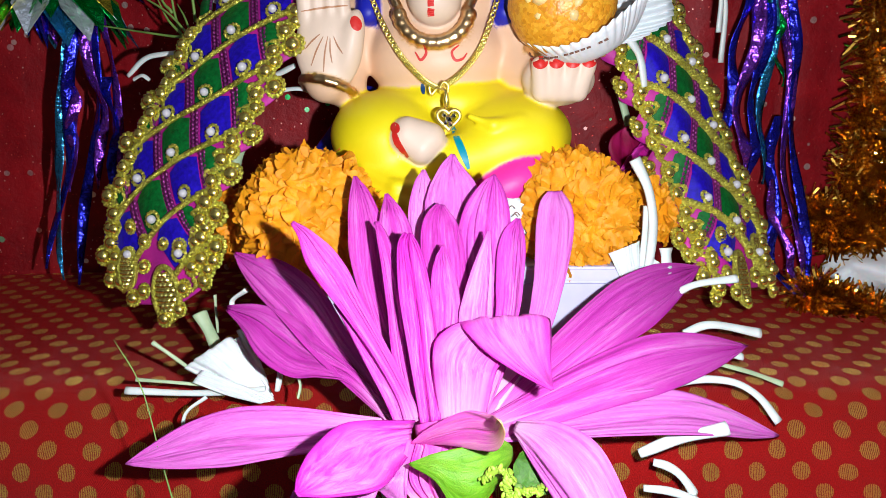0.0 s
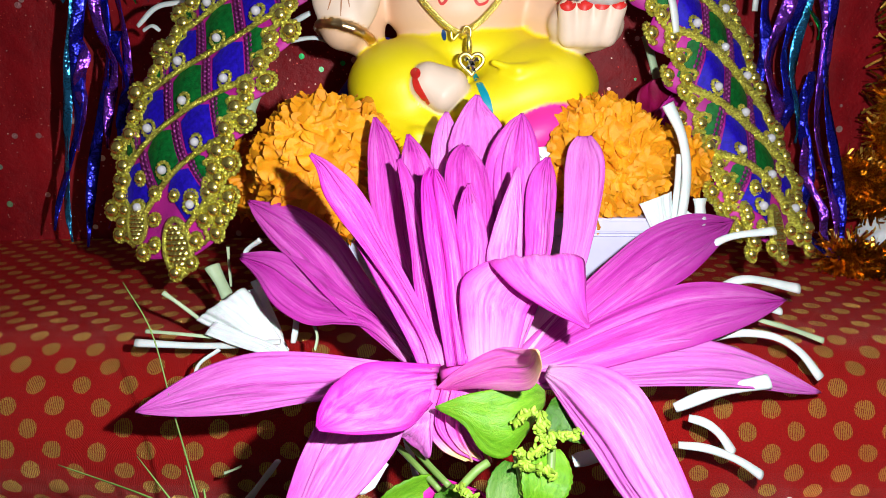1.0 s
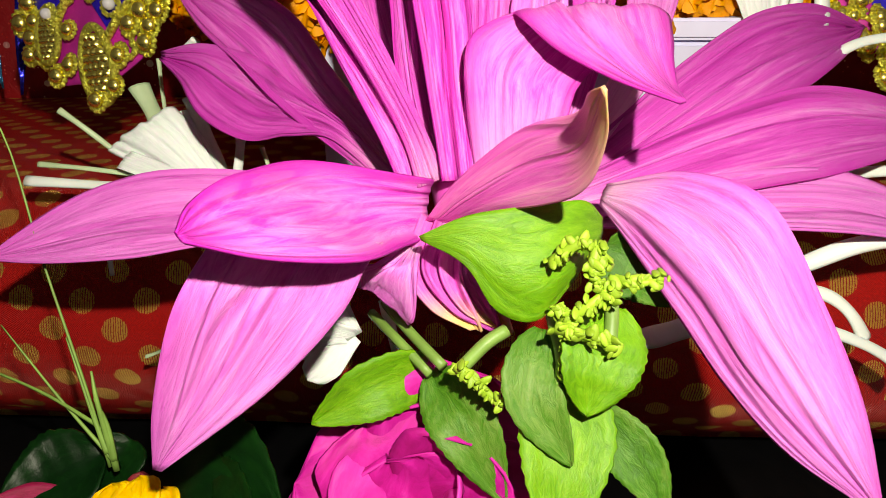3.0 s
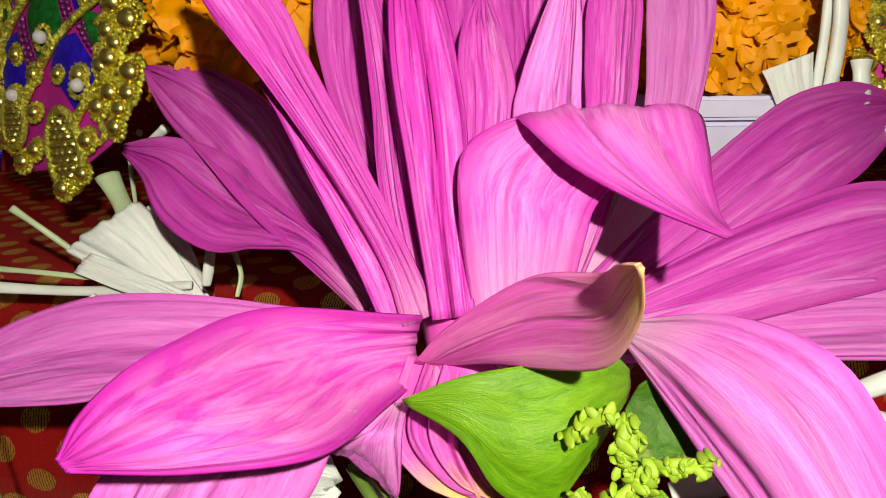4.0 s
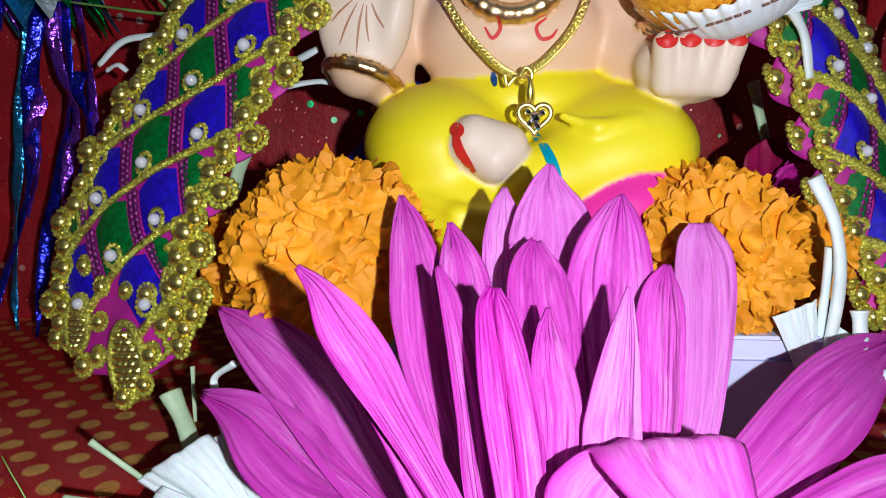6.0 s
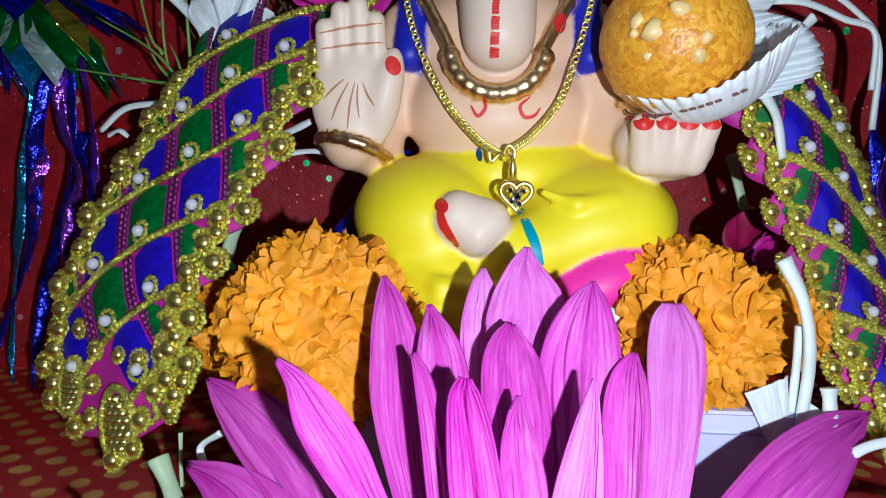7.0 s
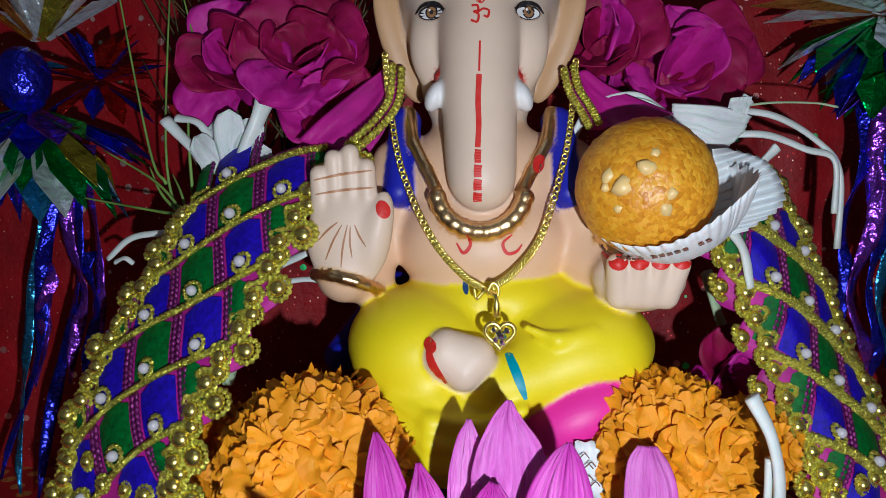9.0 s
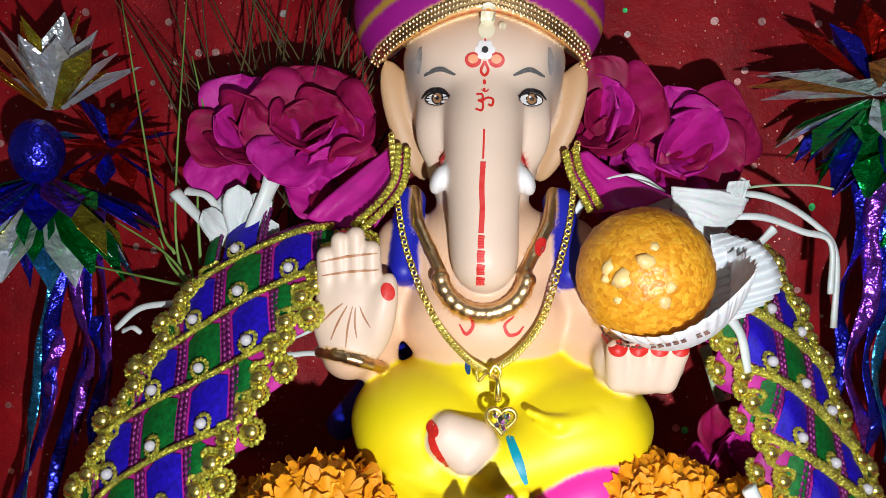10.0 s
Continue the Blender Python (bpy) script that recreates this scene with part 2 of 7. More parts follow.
def grainy(name, dark, mid, pale, scale):
    """Sticky round grains pressed together, each of a slightly different colour."""
    m, nt, p = nodes_of(name)
    co = nt.nodes.new("ShaderNodeTexCoord").outputs["Object"]
    warp = add(nt, "ShaderNodeTexNoise", Scale=300.0, Detail=2.0)
    nt.links.new(co, warp.inputs["Vector"])
    shove = nt.nodes.new("ShaderNodeVectorMath")
    shove.operation = "MULTIPLY_ADD"
    shove.inputs[1].default_value = (0.002, 0.002, 0.002)
    nt.links.new(warp.outputs["Color"], shove.inputs[0])
    nt.links.new(co, shove.inputs[2])
    cell = add(nt, "ShaderNodeTexVoronoi", Scale=scale)
    nt.links.new(shove.outputs[0], cell.inputs["Vector"])
    sep = nt.nodes.new("ShaderNodeSeparateColor")
    nt.links.new(cell.outputs["Color"], sep.inputs[0])
    nt.links.new(ramp(nt, sep.outputs[0], [(0.05, dark), (0.45, mid), (0.95, pale)]), p.inputs["Base Color"])
    b = add(nt, "ShaderNodeBump", Strength=0.5, Distance=0.0004)
    b.invert = True
    nt.links.new(cell.outputs["Distance"], b.inputs["Height"])
    nt.links.new(b.outputs["Normal"], p.inputs["Normal"])
    p.inputs["Roughness"].default_value = 0.42
    p.inputs["Subsurface Weight"].default_value = 0.3
    p.inputs["Subsurface Radius"].default_value = (1, 0.5, 0.2)
    p.inputs["Subsurface Scale"].default_value = 0.002
    return m


M = dict(
    cloth=dotted_cloth(), curtain=glitter_cloth(), plaster=painted_plaster(),
    petal=streaked("lotus_petal", (0.36, 0.010, 0.27), (0.62, 0.075, 0.50), (0.82, 0.30, 0.72), foot=((0.74, 0.34, 0.60), 0.16, 0.0), bump=0.8, rim=((0.44, 0.010, 0.33), 0.52, 0.65)),
    petal_deep=streaked("deep_lotus_petal", (0.38, 0.006, 0.26), (0.60, 0.045, 0.46), (0.82, 0.30, 0.70), across=7.0, rim=((0.42, 0.008, 0.33), 0.54, 0.9)),
    petal_pale=streaked("pale_lotus_petal", (0.48, 0.06, 0.40), (0.70, 0.18, 0.62), (0.82, 0.36, 0.75), bump=0.7, foot=((0.82, 0.5, 0.7), 0.2, 0.0), rim=((0.55, 0.04, 0.45), 0.60, 0.8)),
    petal_tip=streaked("green_tipped_petal", (0.50, 0.03, 0.36), (0.70, 0.12, 0.50), (0.80, 0.32, 0.56), bump=0.35, foot=((0.80, 0.66, 0.10), 0.50, 0.90), rim=((0.60, 0.03, 0.42), 0.62, 0.5)),
    rose=streaked("rose_petal", (0.12, 0.001, 0.018), (0.27, 0.002, 0.055), (0.44, 0.006, 0.15), across=3.0, along=2.0, bump=0.35, rough=0.6, foot=((0.75, 0.55, 0.45), 0.10, 0.0)),
    rose_bright=streaked("bright_rose_petal", (0.30, 0.003, 0.13), (0.50, 0.008, 0.28), (0.68, 0.06, 0.46), across=3.0, along=2.0, bump=0.35, rough=0.6, foot=((0.75, 0.55, 0.45), 0.10, 0.0)),
    leaf=streaked("basil_leaf", (0.045, 0.15, 0.004), (0.11, 0.28, 0.008), (0.20, 0.40, 0.02), across=10.0, along=7.0, bump=0.4),
    # darker leaf copy: duller green, with the lower leaves' shade in its colour
    dull_shaded_leaf=streaked("dull_shaded_basil_leaf", (0.020, 0.085, 0.004), (0.055, 0.17, 0.010), (0.15, 0.26, 0.05), across=7.0, along=6.0, bump=0.5),
    dark_leaf=streaked("dark_leaf", (0.001, 0.008, 0.002), (0.002, 0.016, 0.003), (0.004, 0.030, 0.004), across=8.0, along=4.0, rough=0.3, bump=0.25, spec=0.12),
    white=streaked("white_petal", (0.60, 0.66, 0.66), (0.74, 0.79, 0.80), (0.84, 0.87, 0.88), across=12.0, bump=0.5, rough=0.5),
    tube=mat("white_flower_tube", (0.72, 0.78, 0.76), 0.42, var=0.1, soft=0.2),
    tube_green=mat("green_flower_tube", (0.45, 0.58, 0.36), 0.45, var=0.2, soft=0.2),
    stem=mat("green_stem", (0.17, 0.30, 0.06), 0.5, var=0.35),
    straw=mat("dry_grass", (0.06, 0.045, 0.012), 0.6, var=0.4, spread=0.4),
    spike=mat("basil_flower", (0.26, 0.42, 0.03), 0.55, var=0.3, spread=0.2),
    marigold=mat("marigold_petal", (0.86, 0.325, 0.002), 0.55, var=0.20, scale=260.0, soft=0.2, spread=0.16, bump=0.3, fine=1200.0),
    yellow=streaked("yellow_petal", (0.62, 0.30, 0.004), (0.80, 0.46, 0.008), (0.88, 0.58, 0.03), across=6.0, bump=0.4),
    maroon=mat("maroon_petal", (0.16, 0.004, 0.012), 0.6, var=0.3),
    laddu=grainy("fried_gram_ball", (0.60, 0.24, 0.008), (0.72, 0.32, 0.012), (0.80, 0.42, 0.03), 640.0),
    nut=mat("cashew_piece", (0.78, 0.56, 0.22), 0.4, var=0.12, soft=0.2),
    paper=mat("white_paper", (0.84, 0.86, 0.88), 0.55, var=0.05, bump=0.1, soft=0.3),
    ink=mat("brown_print", (0.16, 0.07, 0.05), 0.6, var=0.2),
    lavender=mat("lavender_paper", (0.60, 0.60, 0.82), 0.55, var=0.05, bump=0.08),
    gold=mat("gold_metal", (1.0, 0.82, 0.22), 0.27, 0.96, var=0.12, bump=0.15),
    gold_cord=mat("gold_cord", (0.95, 0.78, 0.12), 0.30, 0.84, var=0.4, scale=900.0, bump=1.0, fine=1100.0, depth=0.0016),
    old_gold=mat("antique_gold_paint", (0.82, 0.56, 0.28), 0.30, 1.0, var=0.25, bump=0.3),
    silver=mat("silver_stone", (0.85, 0.86, 0.9), 0.12, 1.0, var=0.1),
    pearl=mat("pearl", (0.58, 0.57, 0.62), 0.16, 0.0, var=0.04, bump=0.0, spec=0.8),
    blue_felt=mat("blue_velvet", (0.014, 0.003, 0.42), 0.6, var=0.35, scale=500.0, bump=0.5, fine=1600.0, spec=0.25),
    green_felt=mat("green_velvet", (0.003, 0.12, 0.018), 0.6, var=0.4, scale=500.0, bump=0.5, fine=1600.0, spec=0.25),
    magenta=mat("magenta_backing", (0.42, 0.01, 0.26), 0.6, var=0.25, bump=0.3),
    satin=mat("magenta_satin", (0.50, 0.012, 0.27), 0.38, var=0.18, scale=60.0, bump=0.3, fine=120.0, depth=0.002),
    purple_bead=mat("purple_beads", (0.20, 0.02, 0.16), 0.35, 0.5, var=0.4, scale=600.0, bump=0.9, fine=1500.0),
    foil_blue=mat("blue_foil", (0.03, 0.03, 0.62), 0.22, 0.86, var=0.3, bump=0.8, fine=140.0, depth=0.004),
    foil_purple=mat("purple_foil", (0.26, 0.06, 0.66), 0.22, 0.86, var=0.3, bump=0.8, fine=140.0, depth=0.004),
    foil_teal=mat("teal_foil", (0.05, 0.30, 0.60), 0.22, 0.86, var=0.3, bump=0.8, fine=140.0, depth=0.004),
    foil_green=mat("green_foil", (0.01, 0.36, 0.06), 0.22, 0.86, var=0.3, bump=0.8, fine=140.0, depth=0.004),
    foil_silver=mat("silver_foil", (0.74, 0.82, 0.88), 0.24, 0.66, var=0.15, bump=0.8, fine=140.0, depth=0.004),
    foil_gold=mat("yellow_foil", (0.70, 0.60, 0.05), 0.22, 0.86, var=0.2, bump=0.8, fine=140.0, depth=0.004),
    foil_red=mat("red_foil", (0.55, 0.02, 0.01), 0.22, 0.86, var=0.3, bump=0.8, fine=140.0, depth=0.004),
    foil_orange=mat("orange_foil", (0.50, 0.20, 0.05), 0.24, 0.66, var=0.3, bump=0.8, fine=140.0, depth=0.004),
    tinsel=mat("gold_tinsel", (0.62, 0.36, 0.06), 0.22, 1.0, var=0.4, spread=0.3),
    table=mat("black_table", (0.002, 0.002, 0.0025), 0.6, var=0.3, bump=0.1, spec=0.08),
    room=mat("dim_wall", (0.55, 0.52, 0.50), 0.8, var=0.1, scale=4.0),
    redbox=mat("red_card", (0.45, 0.012, 0.014), 0.4, var=0.1),
)


# ---- helpers ----
def V(*a):
    return Vector(a[0] if len(a) == 1 else a)


def part(name, data, material, parent=None, label="", smooth=True):
    """Links a bmesh or a mesh as one object under a thing."""
    if isinstance(data, bmesh.types.BMesh):
        me = bpy.data.meshes.new(name)
        data.to_mesh(me)
        data.free()
    else:
        me = data
    if smooth:
        me.shade_smooth()
    if material is not None and not me.materials:
        me.materials.append(material)
    ob = new(name, me)
    ob.parent = parent
    return tagged(ob, label) if label else ob


def thing(name, label, category, at=(0, 0, 0), group="", kind=""):
    ob = new(name)
    ob.location = at
    ob.empty_display_size = 0.01
    bpy.context.view_layer.update()
    return tagged(ob, label, category, group, kind)


def under(ob, parent):
    """Keep ob where it is in the world although it hangs under parent."""
    ob.parent = parent
    ob.matrix_parent_inverse = Matrix.Translation(parent.location).inverted() if parent.parent is None else Matrix()
    return ob


def piece(name, data, material, parent, label="", smooth=True):
    return under(part(name, data, material, None, label, smooth), parent)


def spline(pts, n):
    """n + 1 points of a smooth curve through pts."""
    p = [V(q) for q in pts]
    p = [2 * p[0] - p[1], *p, 2 * p[-1] - p[-2]]
    out = []
    for i in range(n + 1):
        s = i / n * (len(p) - 3)
        k = min(int(s), len(p) - 4)
        f = s - k
        a, b, c, d = p[k:k + 4]
        out.append(0.5 * (2 * b + (c - a) * f + (2 * a - 5 * b + 4 * c - d) * f * f + (3 * b - a - 3 * c + d) * f ** 3))
    return out


def tube(bm, pts, radius, n=14, sides=8, flat=1.0, caps=True):
    """A round rod along pts; radius is a number or a function of 0..1."""
    line = spline(pts, n)
    rings = []
    side = None
    for i, p in enumerate(line):
        t = (line[min(i + 1, n)] - line[max(i - 1, 0)]).normalized()
        if side is None:
            side = t.orthogonal().normalized()
        side = (side - t * side.dot(t)).normalized()
        up = t.cross(side)
        r = radius(i / n) if callable(radius) else radius
        rings.append([bm.verts.new(p + r * (math.cos(a) * side + flat * math.sin(a) * up)) for a in (2 * math.pi * k / sides for k in range(sides))])
    for a, b in zip(rings, rings[1:]):
        for k in range(sides):
            bm.faces.new((a[k], a[(k + 1) % sides], b[(k + 1) % sides], b[k]))
    if caps:
        bm.faces.new(rings[0][::-1])
        bm.faces.new(rings[-1])
    return bm


def ball(bm, at, r, u=12, v=8, squash=(1, 1, 1)):
    m = Matrix.Translation(at) @ Matrix.Diagonal((*squash, 1))
    bmesh.ops.create_uvsphere(bm, u_segments=u, v_segments=v, radius=r, matrix=m)
    return bm


def sheet(rows, uvs=None):
    """A surface from rows of points, with UV over 0..1."""
    bm = bmesh.new()
    layer = bm.loops.layers.uv.new("UVMap")
    vs = [[bm.verts.new(p) for p in r] for r in rows]
    n, m = len(rows), len(rows[0])
    for i in range(n - 1):
        for j in range(m - 1):
            f = bm.faces.new((vs[i][j], vs[i][j + 1], vs[i + 1][j + 1], vs[i + 1][j]))
            for lp, (a, b) in zip(f.loops, ((i, j), (i, j + 1), (i + 1, j + 1), (i + 1, j))):
                lp[layer].uv = uvs(a, b) if uvs else (b / (m - 1), a / (n - 1))
    return bm


def blade(pts, width, face, cup=0.25, ruffle=0.0, shape="petal", n=18, m=10, twist=0.0, rng=random, crease=0.0, facing=None):
    """A petal or leaf along pts. face: the direction its inner side looks; cup > 0 lifts the edges towards it.
    shape: the name of an outline, or a list of widths, one for each point of pts."""
    line = spline(pts, n)
    wide = None if isinstance(shape, str) else [p.x for p in spline([(w, 0, 0) for w in shape], n)]
    rows = []
    seed = rng.random() * 50
    for i, p in enumerate(line):
        s = i / n
        t = (line[min(i + 1, n)] - line[max(i - 1, 0)]).normalized()
        f = V(face) if facing is None else V(facing(s))
        f = (f - t * f.dot(t)).normalized()
        side = t.cross(f)
        if twist:
            q = Matrix.Rotation(twist * s, 3, t)
            f, side = q @ f, q @ side
        if wide:
            w = max(0.0002, wide[i]) / width
        elif shape == "petal":
            w = (0.30 + 0.70 * math.sin(min(1, s / 0.55) * math.pi / 2) ** 1.2) * (1 - max(0, (s - 0.48) / 0.52) ** 1.75) ** 0.95 + 0.012
        elif shape == "broad":
            w = (0.5 + 0.5 * min(1, s / 0.5)) * (1 - max(0, (s - 0.5) / 0.5) ** 4) ** 0.6
        elif shape == "leaf":
            w = math.sin(math.pi * min(1, (0.03 + 0.97 * s)) ** 0.8) ** 0.8 + 0.02
            w *= 1 + 0.05 * (i % 2)
        else:
            w = 1 - 0.85 * s
        w *= width / 2
        row = []
        for j in range(m + 1):
            u = 2 * j / m - 1
            h = cup * w * u * u
            h += ruffle * width * (noise.noise((u * 3.2 + seed, s * 2.2, seed)) + 0.5 * noise.noise((u * 8 + seed, s * 2.5, 3 + seed)) + 0.3 * noise.noise((u * 17 + seed, s * 2.0, 7 + seed))) * (0.25 + 0.75 * min(1, s * 2))
            if shape == "leaf":
                h += 0.06 * width * abs(u) - 0.03 * width * math.cos(s * 34) * abs(u) * (1 - abs(u))
            if wide:
                # fine lengthwise ridges and a rim that rolls back
                h += ruffle * width * 0.30 * noise.noise((u * 34 + seed, s * 1.6, 11 + seed)) * (w * 2 / width) - 0.05 * w * max(0.0, abs(u) - 0.8) / 0.2
            if crease:
                h -= crease * width * max(0, 1 - abs(u) * 4)
            edge = 1 + 0.05 * noise.noise((s * 5 + seed, u * 2, 9))
            row.append(p + side * (u * w * edge) + f * h)
        rows.append(row)
    return sheet(rows)


def thick(ob, t=0.0006):
    md = ob.modifiers.new("thickness", "SOLIDIFY")
    md.thickness, md.offset = t, 0
    return ob


def mesh_of(name, bm, material, smooth=True):
    me = bpy.data.meshes.new(name)
    bm.to_mesh(me)
    bm.free()
    if smooth:
        me.shade_smooth()
    me.materials.append(material)
    return me


def box(bm, lo, hi):
    lo, hi = V(lo), V(hi)
    m = Matrix.Translation((lo + hi) / 2) @ Matrix.Diagonal((*(hi - lo), 1))
    bmesh.ops.create_cube(bm, size=1, matrix=m)
    return bm


def folded(rows, bulge=0.0, ruffle=0.0, n=30, m=14, seed=0.0):
    """A petal given by its two edges, row after row, from foot to tip; it may fold over itself."""
    left, right = spline([a for a, b in rows], n), spline([b for a, b in rows], n)
    out = []
    for i in range(n + 1):
        a, b = left[i], right[i]
        t = left[min(i + 1, n)] + right[min(i + 1, n)] - left[max(i - 1, 0)] - right[max(i - 1, 0)]
        nn = (b - a).cross(t)
        nn = nn.normalized() if nn.length > 1e-12 else V(0, -1, 0)
        w = (b - a).length
        row = []
        for j in range(m + 1):
            u = j / m
            h = bulge * w * 4 * u * (1 - u) + ruffle * w * (noise.noise((u * 4 + seed, i * 0.09, seed)) + 0.6 * noise.noise((u * 11 + seed, i * 0.07, 5 + seed)) + 0.35 * noise.noise((u * 22 + seed, i * 0.06, 8 + seed)))
            row.append(a.lerp(b, u) + nn * h)
        out.append(row)
    return sheet(out)


# ---- the setting: table, cloth over the platform, curtain, unseen room shell ----
def setting():
    bm = bmesh.new()
    box(bm, (-1.2, -0.9, -0.03), (1.2, 1.0, 0.0))
    tagged(part("ground", bm, M["table"], smooth=False), "black table top below the cloth platform", "table top", kind="structure")

    # profile of the cloth: under the front edge, round the roll, back over the flat top
    prof = [(0.300, 0.004), (0.278, 0.005)]
    cy, cz, r = 0.297, 0.044, 0.040
    for k in range(15):
        a = radians(235 - k * 10.4)
        prof.append((cy + r * 1.0 * math.cos(a), cz + r * math.sin(a)))
    prof += [(0.33, 0.083), (0.36, 0.0828), (0.40, 0.082), (0.46, 0.081)]
    line = [V(0, y, z) for y, z in prof]
    arc = [0.0]
    for a, b in zip(line, line[1:]):
        arc.append(arc[-1] + (b - a).length)
    xs = [-0.55 + 0.01 * k for k in range(111)]
    rows = []
    for i, p in enumerate(line):
        row = []
        for x in xs:
            d = 0.0022 * noise.noise((x * 14, i * 0.12, 1.7)) + 0.0009 * noise.noise((x * 45, i * 0.3, 4.2))
            row.append(V(x, p.y - d, p.z + d * (0.6 if i > 14 else 0.2)))
        rows.append(row)
    bm = sheet(rows, uvs=lambda i, j: (xs[j] + 0.003, arc[i] + 0.002))
    tagged(part("cloth_platform", bm, M["cloth"]), "red brocade cloth with gold spots draped over the platform", "cloth", kind="structure")
    bm = box(bmesh.new(), (-0.54, 0.296, 0.0015), (0.54, 0.47, 0.076))
    tagged(part("platform", bm, M["table"], smooth=False), "dark platform hidden under the red cloth", "platform", kind="structure")

    rows = []
    for i in range(41):
        z = 0.02 + i * 0.02
        row = []
        for j in range(161):
            x = -0.64 + j * 0.008
            y = 0.462 + 0.003 * math.sin(x * 30 + 1.4 * math.sin(z * 9)) + 0.007 * noise.noise((x * 14, z * 8, 0.3)) + 0.003 * noise.noise((x * 60, z * 20, 2))
            row.append(V(x, y, z))
        rows.append(row)
    tagged(thick(part("curtain", sheet(rows), M["curtain"]), 0.001), "dark red curtain with scattered sequins behind the idol", "curtain", kind="structure")

    # room shell out of view, added for the gold and foil to reflect
    for name, lo, hi in (("wall_north", (-1.25, 1.0, -0.03), (1.25, 1.05, 1.6)), ("wall_south", (-1.25, -0.95, -0.03), (1.25, -0.9, 1.6)),
                         ("wall_west", (-1.25, -0.9, -0.03), (-1.2, 1.0, 1.6)), ("wall_east", (1.2, -0.9, -0.03), (1.25, 1.0, 1.6)),
                         ("ceiling", (-1.25, -0.95, 1.6), (1.25, 1.05, 1.65))):
        tagged(part(name, box(bmesh.new(), lo, hi), M["room"], smooth=False), "plain unseen wall added around the setting" if name != "ceiling" else "plain unseen ceiling added above the setting", "wall" if name != "ceiling" else "ceiling", kind="structure")


setting()


# ---- the idol: one mesh, rounded forms melted together, painted ----
SKIN, PALE, YELLOW, PINK, RED = (0.78, 0.52, 0.34), (0.76, 0.60, 0.47), (0.86, 0.72, 0.0), (0.80, 0.025, 0.36), (0.62, 0.02, 0.015)
BLUE, TURBAN, ORANGE, WHITE, BROWN, BLACK = (0.01, 0.015, 0.42), (0.30, 0.006, 0.22), (0.60, 0.11, 0.03), (0.82, 0.82, 0.82), (0.30, 0.14, 0.05), (0.012, 0.01, 0.012)
TAN = (0.60, 0.37, 0.19)
GOLD = (0.62, 0.36, 0.12)
FIELD = {}


def idol_field():
    step = 0.0009
    lo, hi = np.array((-0.080, 0.290, 0.132)), np.array((0.084, 0.415, 0.385))
    n = np.ceil((hi - lo) / step).astype(int) + 1
    ax = [(lo[k] + step * np.arange(n[k])).astype(np.float32) for k in range(3)]
    D = np.full(n, 0.02, np.float32)
    best = np.full(n, 1.0, np.float32)
    C = np.zeros((*n, 4), np.float32)

    def stamp(fn, a, b, col, k=0.003, gold=0):
        pad = 0.008
        s = [slice(max(0, int((a[i] - pad - lo[i]) / step)), min(n[i], int((b[i] + pad - lo[i]) / step) + 2)) for i in range(3)]
        s = tuple(s)
        X, Y, Z = np.meshgrid(ax[0][s[0]], ax[1][s[1]], ax[2][s[2]], indexing="ij")
        d = fn(X, Y, Z)
        old = D[s]
        h = np.clip(0.5 + 0.5 * (old - d) / k, 0, 1)
        D[s] = old * (1 - h) + d * h - k * h * (1 - h)
        win = d < best[s]
        best[s] = np.where(win, d, best[s])
        C[s] = np.where(win[..., None], np.array((*col, gold), np.float32), C[s])

    def ell(c, r, col, k=0.003, turn=None, gold=0, cut=None):
        q = np.array((turn or Matrix()).to_3x3().inverted())

        def fn(X, Y, Z):
            P = [X - c[0], Y - c[1], Z - c[2]]
            P = [q[i][0] * P[0] + q[i][1] * P[1] + q[i][2] * P[2] for i in range(3)]
            g0 = np.sqrt(sum((P[i] / r[i]) ** 2 for i in range(3))) + 1e-6
            g1 = np.sqrt(sum((P[i] / r[i] ** 2) ** 2 for i in range(3))) + 1e-6
            d = g0 * (g0 - 1) / g1
            return np.maximum(d, cut(X, Y, Z)) if cut else d
        m = max(r) if turn else None
        stamp(fn, [c[i] - (m or r[i]) for i in range(3)], [c[i] + (m or r[i]) for i in range(3)], col, k, gold)

    def cap(a, b, r0, r1, col, k=0.003, gold=0):
        a, b = np.array(a), np.array(b)
        ab = b - a

        def fn(X, Y, Z):
            P = (X - a[0], Y - a[1], Z - a[2])
            t = np.clip((P[0] * ab[0] + P[1] * ab[1] + P[2] * ab[2]) / (ab @ ab), 0, 1)
            return np.sqrt((P[0] - t * ab[0]) ** 2 + (P[1] - t * ab[1]) ** 2 + (P[2] - t * ab[2]) ** 2) - (r0 + (r1 - r0) * t)
        m = max(r0, r1)
        stamp(fn, np.minimum(a, b) - m, np.maximum(a, b) + m, col, k, gold)

    def chain(pts, r, col, k=0.002, gold=0):
        for p, q in zip(pts, pts[1:]):
            cap(p, q, r, r, col, k, gold)

    # seat and crossed legs under the yellow cloth
    ell((0.004, 0.366, 0.158), (0.052, 0.034, 0.026), YELLOW)
    ell((-0.026, 0.350, 0.182), (0.027, 0.033, 0.0215), YELLOW, 0.006)
    ell((0.031, 0.352, 0.182), (0.030, 0.032, 0.021), YELLOW, 0.006)
    ell((0.002, 0.362, 0.198), (0.033, 0.025, 0.0145), YELLOW, 0.006)
    cap((0.040, 0.335, 0.180), (0.002, 0.326, 0.172), 0.0145, 0.012, YELLOW, 0.006)
    cap((-0.032, 0.336, 0.176), (-0.012, 0.322, 0.158), 0.015, 0.012, YELLOW, 0.005)
    ell((-0.012, 0.326, 0.152), (0.028, 0.018, 0.015), YELLOW, 0.005)
